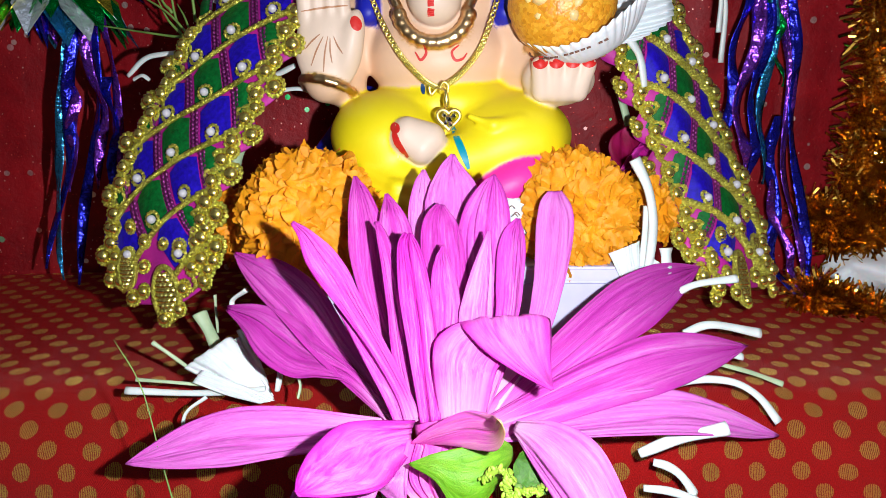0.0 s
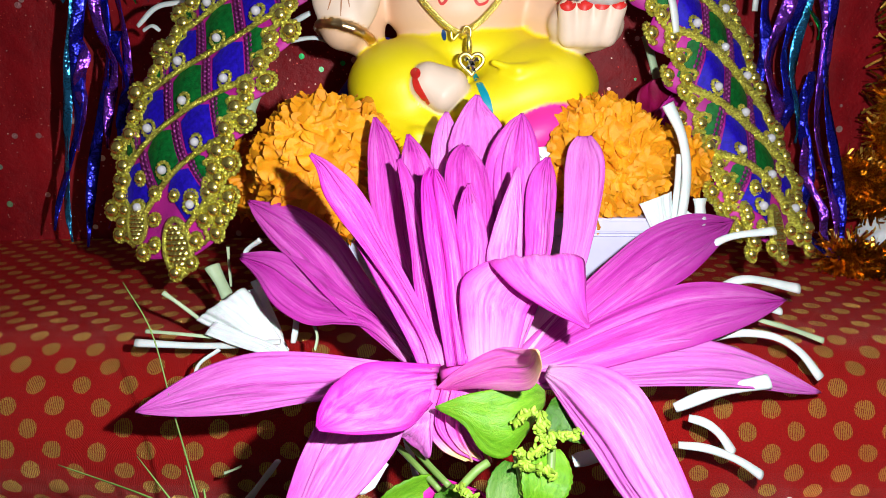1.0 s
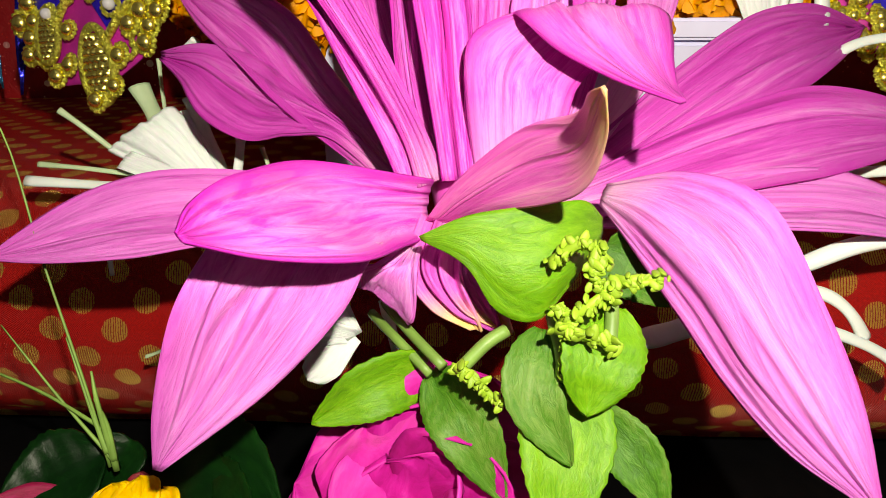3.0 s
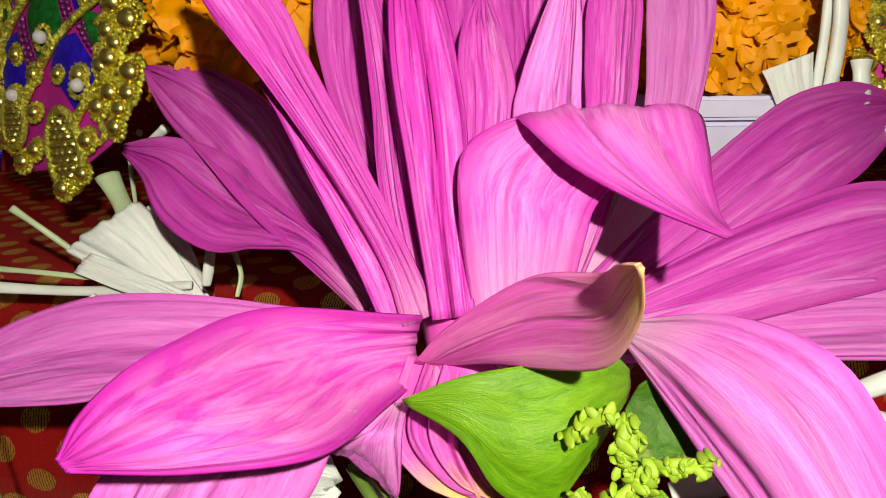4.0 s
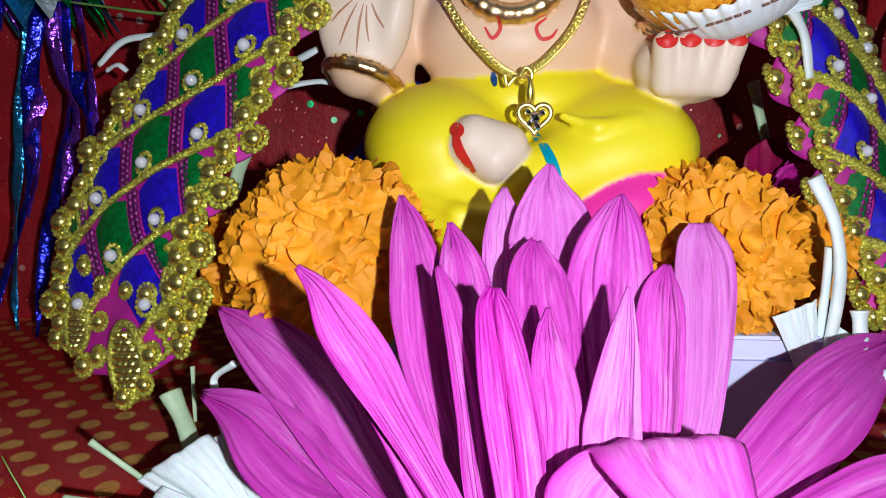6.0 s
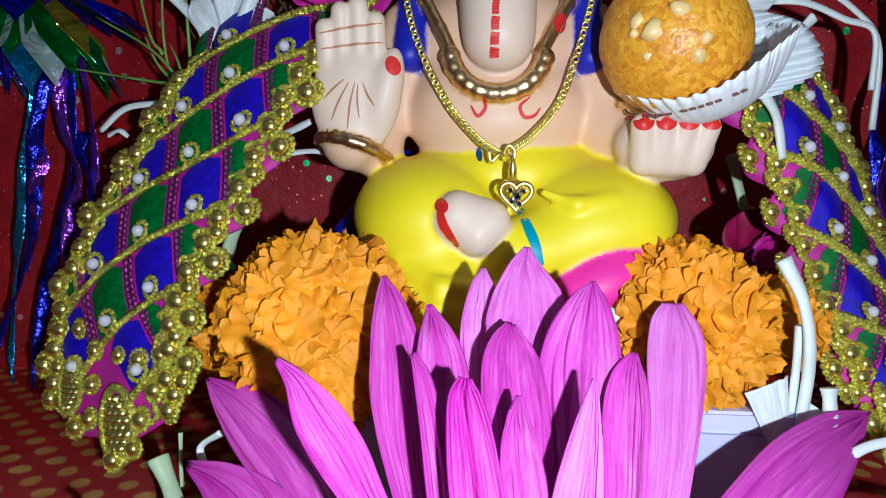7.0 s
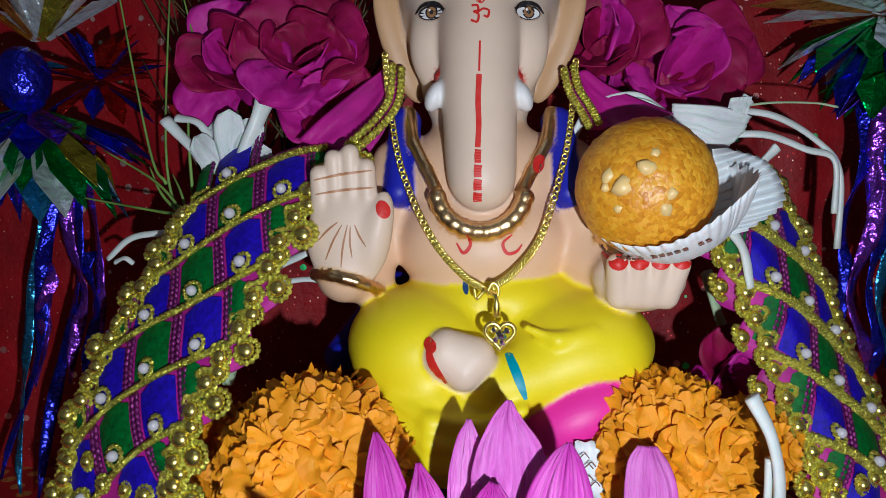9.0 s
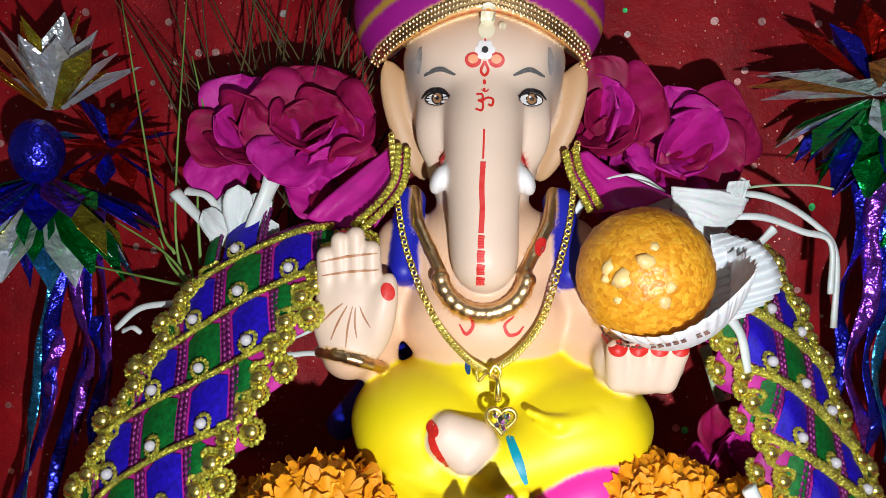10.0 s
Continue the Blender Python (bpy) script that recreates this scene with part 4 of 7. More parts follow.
def lotus():
    rng = random.Random(5)
    top = thing("lotus_flower", "open pink lotus flower with long streaked petals lying against the cloth", "flower", tuple(LOTUS))

    def add_petal(pts, width, material="petal", cup=0.3, ruffle=0.05, shape="petal", face=NEAR, bow=0.0, root=0.012, crease=0.03):
        tip = V(pts[-1])
        out = tip - LOTUS
        out = (out - AXIS * out.dot(AXIS))
        base = LOTUS + out.normalized() * root
        f = V(face).normalized()
        line = [base, *[V(p) for p in pts]]
        if len(pts) == 1:
            line = [base, base.lerp(tip, 0.5) - f * bow, tip]
        bm = blade(line, width, f, cup, ruffle, shape, 28, 26, rng=rng, crease=crease)
        thick(piece("petal", bm, M[material], top), 0.0005)

    def add_shaped(line, widths, material="petal", cup=0.3, ruffle=0.05, crease=0.03):
        out = V(line[-1]) - LOTUS
        out = out - AXIS * out.dot(AXIS)
        f = V(NEAR) - out.normalized() * 0.35
        bm = blade(line, max(widths), f, cup, ruffle, widths, 40, 44, rng=rng, crease=crease)
        thick(piece("petal", bm, M[material], top), 0.0005)

    def add_folded(rows, material="petal", bulge=0.0, ruffle=0.03, seed=0.0):
        thick(piece("petal", folded(rows, bulge, ruffle, 36, 28, seed), M[material], top), 0.0005)

    # back row
    add_shaped([(-0.0004, 0.222, 0.1062), (-0.0079, 0.2646, 0.1518), (-0.008, 0.2724, 0.1625), (-0.0076, 0.2782, 0.1706), (-0.0075, 0.282, 0.1762)], [0.0047, 0.0091, 0.0108, 0.0078, 0.001], "petal_pale", 0.1, 0.05, 0.02)
    add_shaped([(0.0052, 0.222, 0.1073), (0.0031, 0.261, 0.1528), (0.0038, 0.2685, 0.1635), (0.0036, 0.2733, 0.1705), (0.0032, 0.2775, 0.1768), (0.0038, 0.281, 0.1823)], [0.0065, 0.0191, 0.0213, 0.018, 0.0101, 0.0011], "petal_pale", 0.15, 0.05, 0.03)
    add_shaped([(0.0111, 0.218, 0.1084), (0.0135, 0.2379, 0.1351), (0.0141, 0.246, 0.148), (0.0148, 0.2524, 0.1586), (0.0159, 0.2569, 0.166), (0.0174, 0.2611, 0.1732), (0.0184, 0.2635, 0.1772)], [0.0062, 0.0123, 0.0179, 0.0195, 0.0162, 0.0087, 0.001], "petal", 0.15, 0.05, 0.04)
    add_shaped([(0.0164, 0.222, 0.1053), (0.0331, 0.2452, 0.1228), (0.0392, 0.2597, 0.1356), (0.0422, 0.2705, 0.1463), (0.0441, 0.2797, 0.1561), (0.0443, 0.2854, 0.1623), (0.045, 0.289, 0.1664)], [0.004, 0.0085, 0.0111, 0.0139, 0.0147, 0.0118, 0.0057], "petal_pale", 0.15, 0.02, 0.0)
    add_shaped([(-0.0104, 0.216, 0.1082), (-0.0242, 0.2442, 0.1358), (-0.0271, 0.254, 0.1479), (-0.0288, 0.2623, 0.1589), (-0.0311, 0.2692, 0.1683), (-0.0332, 0.274, 0.1749)], [0.0059, 0.0091, 0.0135, 0.0126, 0.008, 0.001], "petal", 0.2, 0.06, 0.03)
    add_shaped([(-0.0086, 0.214, 0.1093), (-0.0142, 0.2397, 0.1352), (-0.0162, 0.249, 0.1468), (-0.0175, 0.257, 0.1574), (-0.019, 0.2619, 0.1642), (-0.0209, 0.266, 0.1697)], [0.0061, 0.0114, 0.0136, 0.0127, 0.0078, 0.001], "petal", 0.2, 0.06, 0.03)
    add_shaped([(0.0006, 0.214, 0.1141), (0.001, 0.2347, 0.1361), (-0.0, 0.2454, 0.1474), (-0.001, 0.2539, 0.157), (-0.0013, 0.2586, 0.1624), (-0.0009, 0.262, 0.1665)], [0.0069, 0.013, 0.0151, 0.0143, 0.0102, 0.0028], "petal", 0.35, 0.06, 0.02)
    # inner and front rows
    add_shaped([(0.0119, 0.21, 0.1097), (0.0186, 0.2203, 0.1238), (0.022, 0.231, 0.1377), (0.0229, 0.2366, 0.1453), (0.0238, 0.2427, 0.1537), (0.0248, 0.247, 0.1597), (0.0263, 0.25, 0.164)], [0.0042, 0.0053, 0.0083, 0.0095, 0.0099, 0.0072, 0.0013], "petal", 0.35, 0.05, 0.04)
    add_shaped([(-0.0082, 0.208, 0.1089), (-0.0122, 0.2154, 0.1218), (-0.014, 0.2208, 0.1301), (-0.0155, 0.2271, 0.1397), (-0.018, 0.2342, 0.1507), (-0.0205, 0.2397, 0.1594), (-0.0227, 0.243, 0.1645)], [0.0043, 0.0062, 0.0068, 0.0065, 0.0053, 0.0038, 0.0012], "petal", 0.35, 0.1, 0.05)
    add_shaped([(0.0007, 0.207, 0.113), (0.0004, 0.2172, 0.1285), (0.0009, 0.2255, 0.1399), (0.0001, 0.2314, 0.1481), (-0.0003, 0.235, 0.1532), (-0.0, 0.238, 0.1576)], [0.0057, 0.0074, 0.0094, 0.0077, 0.0047, 0.0007], "petal", 0.4, 0.08, 0.05)
    add_shaped([(0.0093, 0.207, 0.1113), (0.01, 0.2138, 0.1261), (0.0105, 0.2199, 0.1375), (0.0111, 0.2229, 0.143), (0.0127, 0.2273, 0.151), (0.014, 0.2312, 0.158), (0.015, 0.234, 0.1632)], [0.0066, 0.0092, 0.0105, 0.0097, 0.0071, 0.0039, 0.0007], "petal_pale", 0.3, 0.05, 0.03)
    add_shaped([(-0.0039, 0.203, 0.1108), (-0.0051, 0.2065, 0.1185), (-0.0063, 0.2112, 0.127), (-0.0075, 0.2167, 0.1366), (-0.0091, 0.2221, 0.1459), (-0.0105, 0.2266, 0.1536), (-0.0117, 0.2303, 0.16), (-0.0115, 0.232, 0.1631)], [0.0061, 0.0067, 0.0083, 0.0101, 0.0102, 0.009, 0.0064, 0.0025], "petal_deep", 0.4, 0.11, 0.1)
    # spreading to one side
    add_shaped([(-0.0182, 0.214, 0.1082), (-0.0304, 0.2263, 0.1146), (-0.0409, 0.2347, 0.1159), (-0.0512, 0.2423, 0.1166), (-0.0606, 0.2498, 0.1196), (-0.0708, 0.2578, 0.1236), (-0.0829, 0.2655, 0.1252)], [0.003, 0.0046, 0.0104, 0.0181, 0.0191, 0.0121, 0.0019], "petal", 0.2, 0.06, 0.03)
    add_shaped([(-0.0157, 0.212, 0.1067), (-0.0269, 0.2265, 0.1131), (-0.041, 0.2438, 0.1206), (-0.053, 0.2584, 0.1292), (-0.0657, 0.2701, 0.1353), (-0.0762, 0.2786, 0.1393), (-0.0834, 0.284, 0.1418)], [0.0048, 0.0103, 0.0152, 0.0185, 0.0163, 0.0089, 0.0011], "petal", 0.25, 0.09, 0.05)
    add_shaped([(-0.0125, 0.204, 0.1101), (-0.0155, 0.2061, 0.1182), (-0.0211, 0.2093, 0.127), (-0.0257, 0.2119, 0.1337), (-0.0299, 0.2145, 0.1399), (-0.0339, 0.2165, 0.1444)], [0.005, 0.006, 0.0049, 0.0035, 0.0022, 0.0007], "petal_deep", 0.3, 0.1, 0.05)
    add_shaped([(-0.009, 0.204, 0.11), (-0.0125, 0.2058, 0.1192), (-0.0197, 0.2092, 0.1319), (-0.0284, 0.2133, 0.1452), (-0.0336, 0.2158, 0.1532), (-0.0386, 0.2181, 0.1596), (-0.0429, 0.2201, 0.1658), (-0.0468, 0.2215, 0.1692)], [0.0054, 0.0045, 0.0053, 0.0073, 0.0095, 0.0091, 0.0042, 0.0009], "petal", 0.22, 0.07, 0.04)
    add_petal([(-0.0653, 0.2140, 0.0992), (-0.1042, 0.2140, 0.0895)], 0.019, "petal_pale", 0.3, 0.05, face=(0.1, -0.7, 0.7))
    # spreading to the right
    add_petal([(0.0714, 0.2680, 0.1246), (0.1140, 0.3120, 0.1281)], 0.022, "petal", face=(-0.2, -0.93, 0.32), ruffle=0.05)
    add_petal([(0.0732, 0.2460, 0.1096), (0.1231, 0.2760, 0.1053)], 0.021, "petal", face=(-0.2, -0.9, 0.4), ruffle=0.05)
    add_petal([(0.0796, 0.2360, 0.0956), (0.1298, 0.2550, 0.0767)], 0.018, "petal_pale", face=(0, -0.6, 0.8), ruffle=0.07)
    # front: one petal bowed over to each side, one with a greenish tip towards the viewer
    over = [((-0.0086, 0.2040, 0.1106), (-0.0097, 0.2060, 0.0986)), ((-0.0273, 0.1900, 0.1174), (-0.0124, 0.1920, 0.1023)), ((-0.0335, 0.1730, 0.1204), (-0.0166, 0.1720, 0.1078)), ((-0.0358, 0.1610, 0.1198), (-0.0266, 0.1630, 0.1112)), ((-0.0356, 0.1550, 0.1180), (-0.0346, 0.1550, 0.1166))]
    hang = [((-0.0368, 0.1760, 0.1112), (-0.0156, 0.1860, 0.1049)), ((-0.0391, 0.1700, 0.1090), (-0.0176, 0.1800, 0.1033)), ((-0.0429, 0.1650, 0.1013), (-0.0218, 0.1780, 0.0960)), ((-0.0482, 0.1660, 0.0858), (-0.0335, 0.1730, 0.0843)), ((-0.0509, 0.1680, 0.0733), (-0.0495, 0.1680, 0.0728))]
    # two colours on one petal: its two sides, and shade above, light below
    add_folded(over, "petal_deep", 0.10, 0.03, 1.0)
    add_folded(hang, "petal_pale", 0.05, 0.03, 1.4)
    add_folded([((0.0231, 0.2060, 0.1094), (0.0221, 0.2060, 0.1056)), ((0.0343, 0.1950, 0.1148), (0.0267, 0.1980, 0.1006)), ((0.0440, 0.1850, 0.1130), (0.0334, 0.1890, 0.0917)), ((0.0515, 0.1780, 0.0995), (0.0405, 0.1820, 0.0824)),
                ((0.0573, 0.1720, 0.0857), (0.0489, 0.1740, 0.0752)), ((0.0613, 0.1680, 0.0704), (0.0604, 0.1680, 0.0693))], "petal_pale", 0.10, 0.04, 2.0)
    add_folded([((-0.0055, 0.2040, 0.1027), (-0.0101, 0.2040, 0.1029)), ((0.0024, 0.1930, 0.1085), (-0.0043, 0.1960, 0.1125)), ((0.0099, 0.1830, 0.1128), (0.0057, 0.1840, 0.1241)), ((0.0145, 0.1745, 0.1178), (0.0126, 0.1730, 0.1288)), ((0.0158, 0.1670, 0.1264), (0.0129, 0.1640, 0.1329)), ((0.0142, 0.1603, 0.1336), (0.0137, 0.1600, 0.1343))], "petal_tip", -0.02, 0.02, 3.0)
    # a petal that stands up and folds over to one side
    add_folded([((-0.0008, 0.2030, 0.1089), (0.0123, 0.2030, 0.1091)), ((-0.0026, 0.2045, 0.1229), (0.0152, 0.2045, 0.1230)), ((-0.0031, 0.2060, 0.1313), (0.0174, 0.2080, 0.1274)), ((-0.0016, 0.2100, 0.1358), (0.0235, 0.2140, 0.1317)), ((0.0048, 0.2145, 0.1386), (0.0332, 0.2200, 0.1382)), ((0.0066, 0.2095, 0.1385), (0.0337, 0.2135, 0.1343)), ((0.0128, 0.2040, 0.1337), (0.0328, 0.2070, 0.1310)), ((0.0221, 0.1980, 0.1292), (0.0323, 0.2000, 0.1277)), ((0.0308, 0.1920, 0.1266), (0.0317, 0.1920, 0.1270))], "petal", -0.07, 0.04, 4.0)
    # small withered petals below, and the stalk end
    add_folded([((-0.0139, 0.1960, 0.1005), (-0.0102, 0.1960, 0.1006)), ((-0.0177, 0.1900, 0.0998), (-0.0105, 0.1900, 0.0986)), ((-0.0220, 0.1900, 0.0990), (-0.0111, 0.1900, 0.0898)), ((-0.0235, 0.1920, 0.0953), (-0.0124, 0.1920, 0.0872))], "petal_pale", 0.1, 0.03, 6.0)
    for a, b, c in ((830, 905, 596), (800, 870, 570), (860, 925, 588)):
        rows = [(V(-0.008 + (a - 830) * 0.0001, 0.205, 0.104), V(0.000 + (a - 830) * 0.0001, 0.205, 0.104)), (V((-0.0100, 0.1930, 0.0979)) + V((a - 830) * 0.0001, 0, 0), V((-0.0002, 0.1930, 0.0968)) + V((a - 830) * 0.0001, 0, 0)),
                (V((-0.0050, 0.1910, 0.0908)) + V((b - 905) * 0.0001, 0, 0), V((0.0031, 0.1910, 0.0897)) + V((b - 905) * 0.0001, 0, 0)), (V((0.0020, 0.1920, 0.0862)) + V((b - 905) * 0.0001, 0, 0), V((0.0041, 0.1920, 0.0860)) + V((b - 905) * 0.0001, 0, 0))]
        add_folded(rows, "petal" if a == 830 else "petal_tip", 0.25, 0.03, a)
    bm = tube(bmesh.new(), [LOTUS + AXIS * 0.012, LOTUS, LOTUS - AXIS * 0.014 + V(0.003, 0, -0.006)], lambda s: 0.010 - 0.006 * s, 10, 12)
    piece("stalk", bm, M["petal_tip"], top, "short greenish stalk end")


lotus()


# ---- offerings round the idol ----
def marigold_meshes():
    rng = random.Random(11)
    out = []
    for k in range(7):
        n, m = 6, 16
        rows = []
        seed = rng.random() * 40
        for i in range(n + 1):
            s = i / n
            row = []
            for j in range(m + 1):
                u = 2 * j / m - 1
                w = 0.26 + 0.52 * math.sin(min(1.0, s * 1.1) * 1.6)
                z = 0.13 * (s ** 1.8) * math.sin(u * (4.6 + 1.8 * (k % 3)) + seed) + 0.16 * s * noise.noise((u * 5, s * 4, seed)) + 0.05 * u * u * s
                tipcut = 0.20 * abs(u) ** 3.5 - 0.05 * math.cos(u * 9 + seed) + 0.06 * noise.noise((u * 6, seed, 2.0))
                row.append(V(u * w, s - (tipcut if i == n else tipcut * s * s), z + 0.12 * s * s))
            rows.append(row)
        out.append(mesh_of("petal", sheet(rows), M["marigold"]))
    return out


MARI = marigold_meshes()


def marigold(at, r, axis, label, n=190, seed=1):
    """A full ruffled head; petals in a spiral from the heart outwards."""
    rng = random.Random(seed)
    top = thing("marigold", label, "flower", at, "marigold heads")
    ax = V(axis).normalized()
    turn = ax.to_track_quat("Z", "Y").to_matrix()
    bm = ball(bmesh.new(), at, r * 0.90, 24, 16)
    piece("heart", bm, M["marigold"], top)
    for k in range(n):
        f = (k + 0.5) / n
        th = radians(4 + 112 * f ** 0.62) + rng.uniform(-0.06, 0.06)
        ph = k * 2.39996 + rng.uniform(-0.2, 0.2)
        out = turn @ V(math.sin(th) * math.cos(ph), math.sin(th) * math.sin(ph), math.cos(th))
        radial = turn @ V(math.cos(th) * math.cos(ph), math.cos(th) * math.sin(ph), -math.sin(th))
        down = (Matrix.Rotation(rng.uniform(-0.75, 0.75), 3, out) @ radial).normalized()
        lift = radians(rng.uniform(-4, 12) if th > 0.40 else rng.uniform(5, 40))
        y = (down * math.cos(lift) + out * math.sin(lift)).normalized()
        face = out + V(rng.uniform(-1, 1), rng.uniform(-1, 1), rng.uniform(-1, 1)) * 0.35
        z = (face - y * face.dot(y)).normalized()
        x = y.cross(z)
        size = r * (0.26 + 0.14 * rng.random()) * (0.72 + 0.28 * math.sin(th))
        start = V(at) + out * (r * (0.97 + 0.07 * rng.random()) - size * math.sin(lift)) - down * size * 0.45
        rot = Matrix((x, y, z)).transposed().to_4x4()
        p = new("petal", MARI[rng.randrange(len(MARI))])
        under(p, top)
        p.matrix_basis = Matrix.Translation(start) @ rot @ Matrix.Diagonal((size * 1.35, size, size * 1.25, 1))
    return top


marigold((-0.0560, 0.302, 0.1525), 0.0262, (0.05, -0.9, 0.32), "full orange marigold head with ruffled petals beside the idol's knee", 300, 1)
marigold((0.0575, 0.3195, 0.1515), 0.0250, (0.0, -0.9, 0.36), "full orange marigold head resting on the lavender box", 300, 2)
marigold((-0.092, 0.334, 0.142), 0.017, (-0.3, -0.9, 0.3), "small orange marigold half hidden behind the border", 80, 3)
marigold((0.094, 0.338, 0.148), 0.016, (0.5, -0.85, 0.2), "small orange marigold half hidden behind white flowers", 80, 4)


def lavender_box():
    top = thing("gift_box", "lavender paper-covered box under the idol and the marigolds", "box", (0.016, 0.345, 0.083))
    bm = box(bmesh.new(), (-0.050, 0.3005, 0.0845), (0.084, 0.395, 0.1255))
    bmesh.ops.bevel(bm, geom=bm.edges[:], offset=0.0015, segments=2, affect="EDGES")
    piece("body", bm, M["lavender"], top, smooth=False)
    bm = box(bmesh.new(), (-0.052, 0.2985, 0.1258), (0.086, 0.397, 0.1320))
    bmesh.ops.bevel(bm, geom=bm.edges[:], offset=0.001, segments=2, affect="EDGES")
    piece("lid", bm, M["lavender"], top, smooth=False)


lavender_box()


def printed_paper():
    top = thing("paper_scrap", "crumpled white paper scrap with dark print below the idol", "paper", (0.0325, 0.3100, 0.1487))
    c = V((0.0322, 0.3090, 0.1538))
    rows = [[c + V(0.0055 * (j / 5 - 1), 0.0010 * math.sin(j * 1.6 + i) - 0.002 * i / 5, 0.015 * (0.4 - i / 5)) for j in range(11)] for i in range(7)]
    thick(piece("sheet", sheet(rows), M["paper"], top), 0.0003)
    rng = random.Random(3)
    for k in range(5):
        p = c + V(rng.uniform(-0.0045, 0.0015), -0.0040, rng.uniform(-0.008, 0.004))
        bm = tube(bmesh.new(), [p, p + V(0.0015, 0, 0.0015), p + V(0.003, 0, 0)], 0.0002, 6, 5)
        piece("print", bm, M["ink"], top)


printed_paper()


# ---- sweet in its fluted paper cup on the idol's hand ----
def laddu():
    c = V((0.0511, 0.3300, 0.2409))
    r = 0.0232
    rng = random.Random(8)
    cup = thing("paper_cup", "white fluted paper cup with printed edge on the idol's hand", "paper cup", tuple(c - V(0, 0, r)))
    ax = V(-0.42, -0.22, 0.88).normalized()
    q = ax.to_track_quat("Z", "Y").to_matrix()
    foot = c - ax * (r + 0.0006) + V(0.0070, 0.002, 0.0015)
    rows = []
    for i in range(9):
        s = i / 8
        row = []
        for j in range(241):
            a = 2 * math.pi * j / 240
            flute = math.sin(a * 40) * 0.0009 * s
            rad = 0.012 + 0.0165 * s ** 0.9 + flute
            h = 0.0005 + 0.0160 * s ** 1.7 + flute * 0.8 + 0.0018 * s * math.sin(3 * a + 1)
            row.append(foot + q @ V(rad * math.cos(a), rad * math.sin(a), h))
        rows.append(row)
    rows.insert(0, [foot + q @ V(0.0002 * math.cos(2 * math.pi * j / 240), 0.0002 * math.sin(2 * math.pi * j / 240), 0) for j in range(241)])
    thick(piece("sheet", sheet(rows), M["paper"], cup), 0.0002)
    # the flattened pleated side of the cup
    inner, outer = spline([(0.0779, 0.3460, 0.2539), (0.0775, 0.3420, 0.2417), (0.0708, 0.3360, 0.2285), (0.0562, 0.3300, 0.2191)], 90), spline([(0.0853, 0.3520, 0.2543), (0.0990, 0.3500, 0.2493), (0.1032, 0.3440, 0.2359), (0.0880, 0.3360, 0.2262)], 90)
    rows = [[a.lerp(b, k / 8) + V(0, 0.0010 * math.sin(i * 0.95) * (0.4 + 0.6 * k / 8), 0.0004 * math.sin(i * 0.95)) for k in range(9)] for i, (a, b) in enumerate(zip(inner, outer))]
    thick(piece("pleated_side", sheet(rows), M["paper"], cup), 0.0002)
    # print on the outside near the edge: short bars
    for k in range(26):
        a = radians(205 + k * 5.2)
        rad, h = 0.0262, 0.0112
        p = foot + q @ V(rad * math.cos(a), rad * math.sin(a), h)
        d = q @ V(math.cos(a), math.sin(a), -0.6)
        side = q @ V(-math.sin(a), math.cos(a), 0)
        if k % 6 == 5:
            continue
        bm = bmesh.new()
        tube(bm, [p + d * 0.0012 - side * 0.0008, p + d * 0.0012, p + d * 0.0012 + side * 0.0008], 0.00042, 4, 5)
        piece("print", bm, M["ink"], cup)

    sweet = thing("laddu", "round golden gram-flour sweet with cashew pieces in a paper cup", "sweet", tuple(c))
    bm = bmesh.new()
    bmesh.ops.create_icosphere(bm, subdivisions=5, radius=r)
    for v in bm.verts:
        d = v.co.normalized()
        g = noise.noise(d * 16) * 0.35 + noise.noise(d * 34) * 0.4 + noise.noise(d * 5) * 0.6
        v.co = c + d * (r + 0.0008 * g) 
    piece("ball", bm, M["laddu"], sweet)
    for x, y, s in ((1101, 494, 0.0056), (1145, 460, 0.0046), (1187, 510, 0.0034), (1180, 537, 0.0036), (1050, 465, 0.0040), (1042, 500, 0.0030), (1160, 425, 0.0028), (1085, 545, 0.0024)):
        d = (V((0.0455, 0.3060, 0.2438)) + V((x - 1141) * 0.000185, 0, -(y - 486) * 0.000185)) - c
        d.normalize()
        bm = bmesh.new()
        bmesh.ops.create_icosphere(bm, subdivisions=2, radius=1)
        rot = Euler((rng.random() * 3, rng.random() * 3, rng.random() * 3)).to_matrix()
        for v in bm.verts:
            w = V(v.co.x * 0.9, v.co.y * 0.6, v.co.z * 0.65) * s * (1 + 0.35 * noise.noise(v.co * 2 + V(s * 900, 0, 0)))
            v.co = c + d * (r - s * 0.42) + rot @ w
        piece("nut", bm, M["nut"], sweet)


laddu()


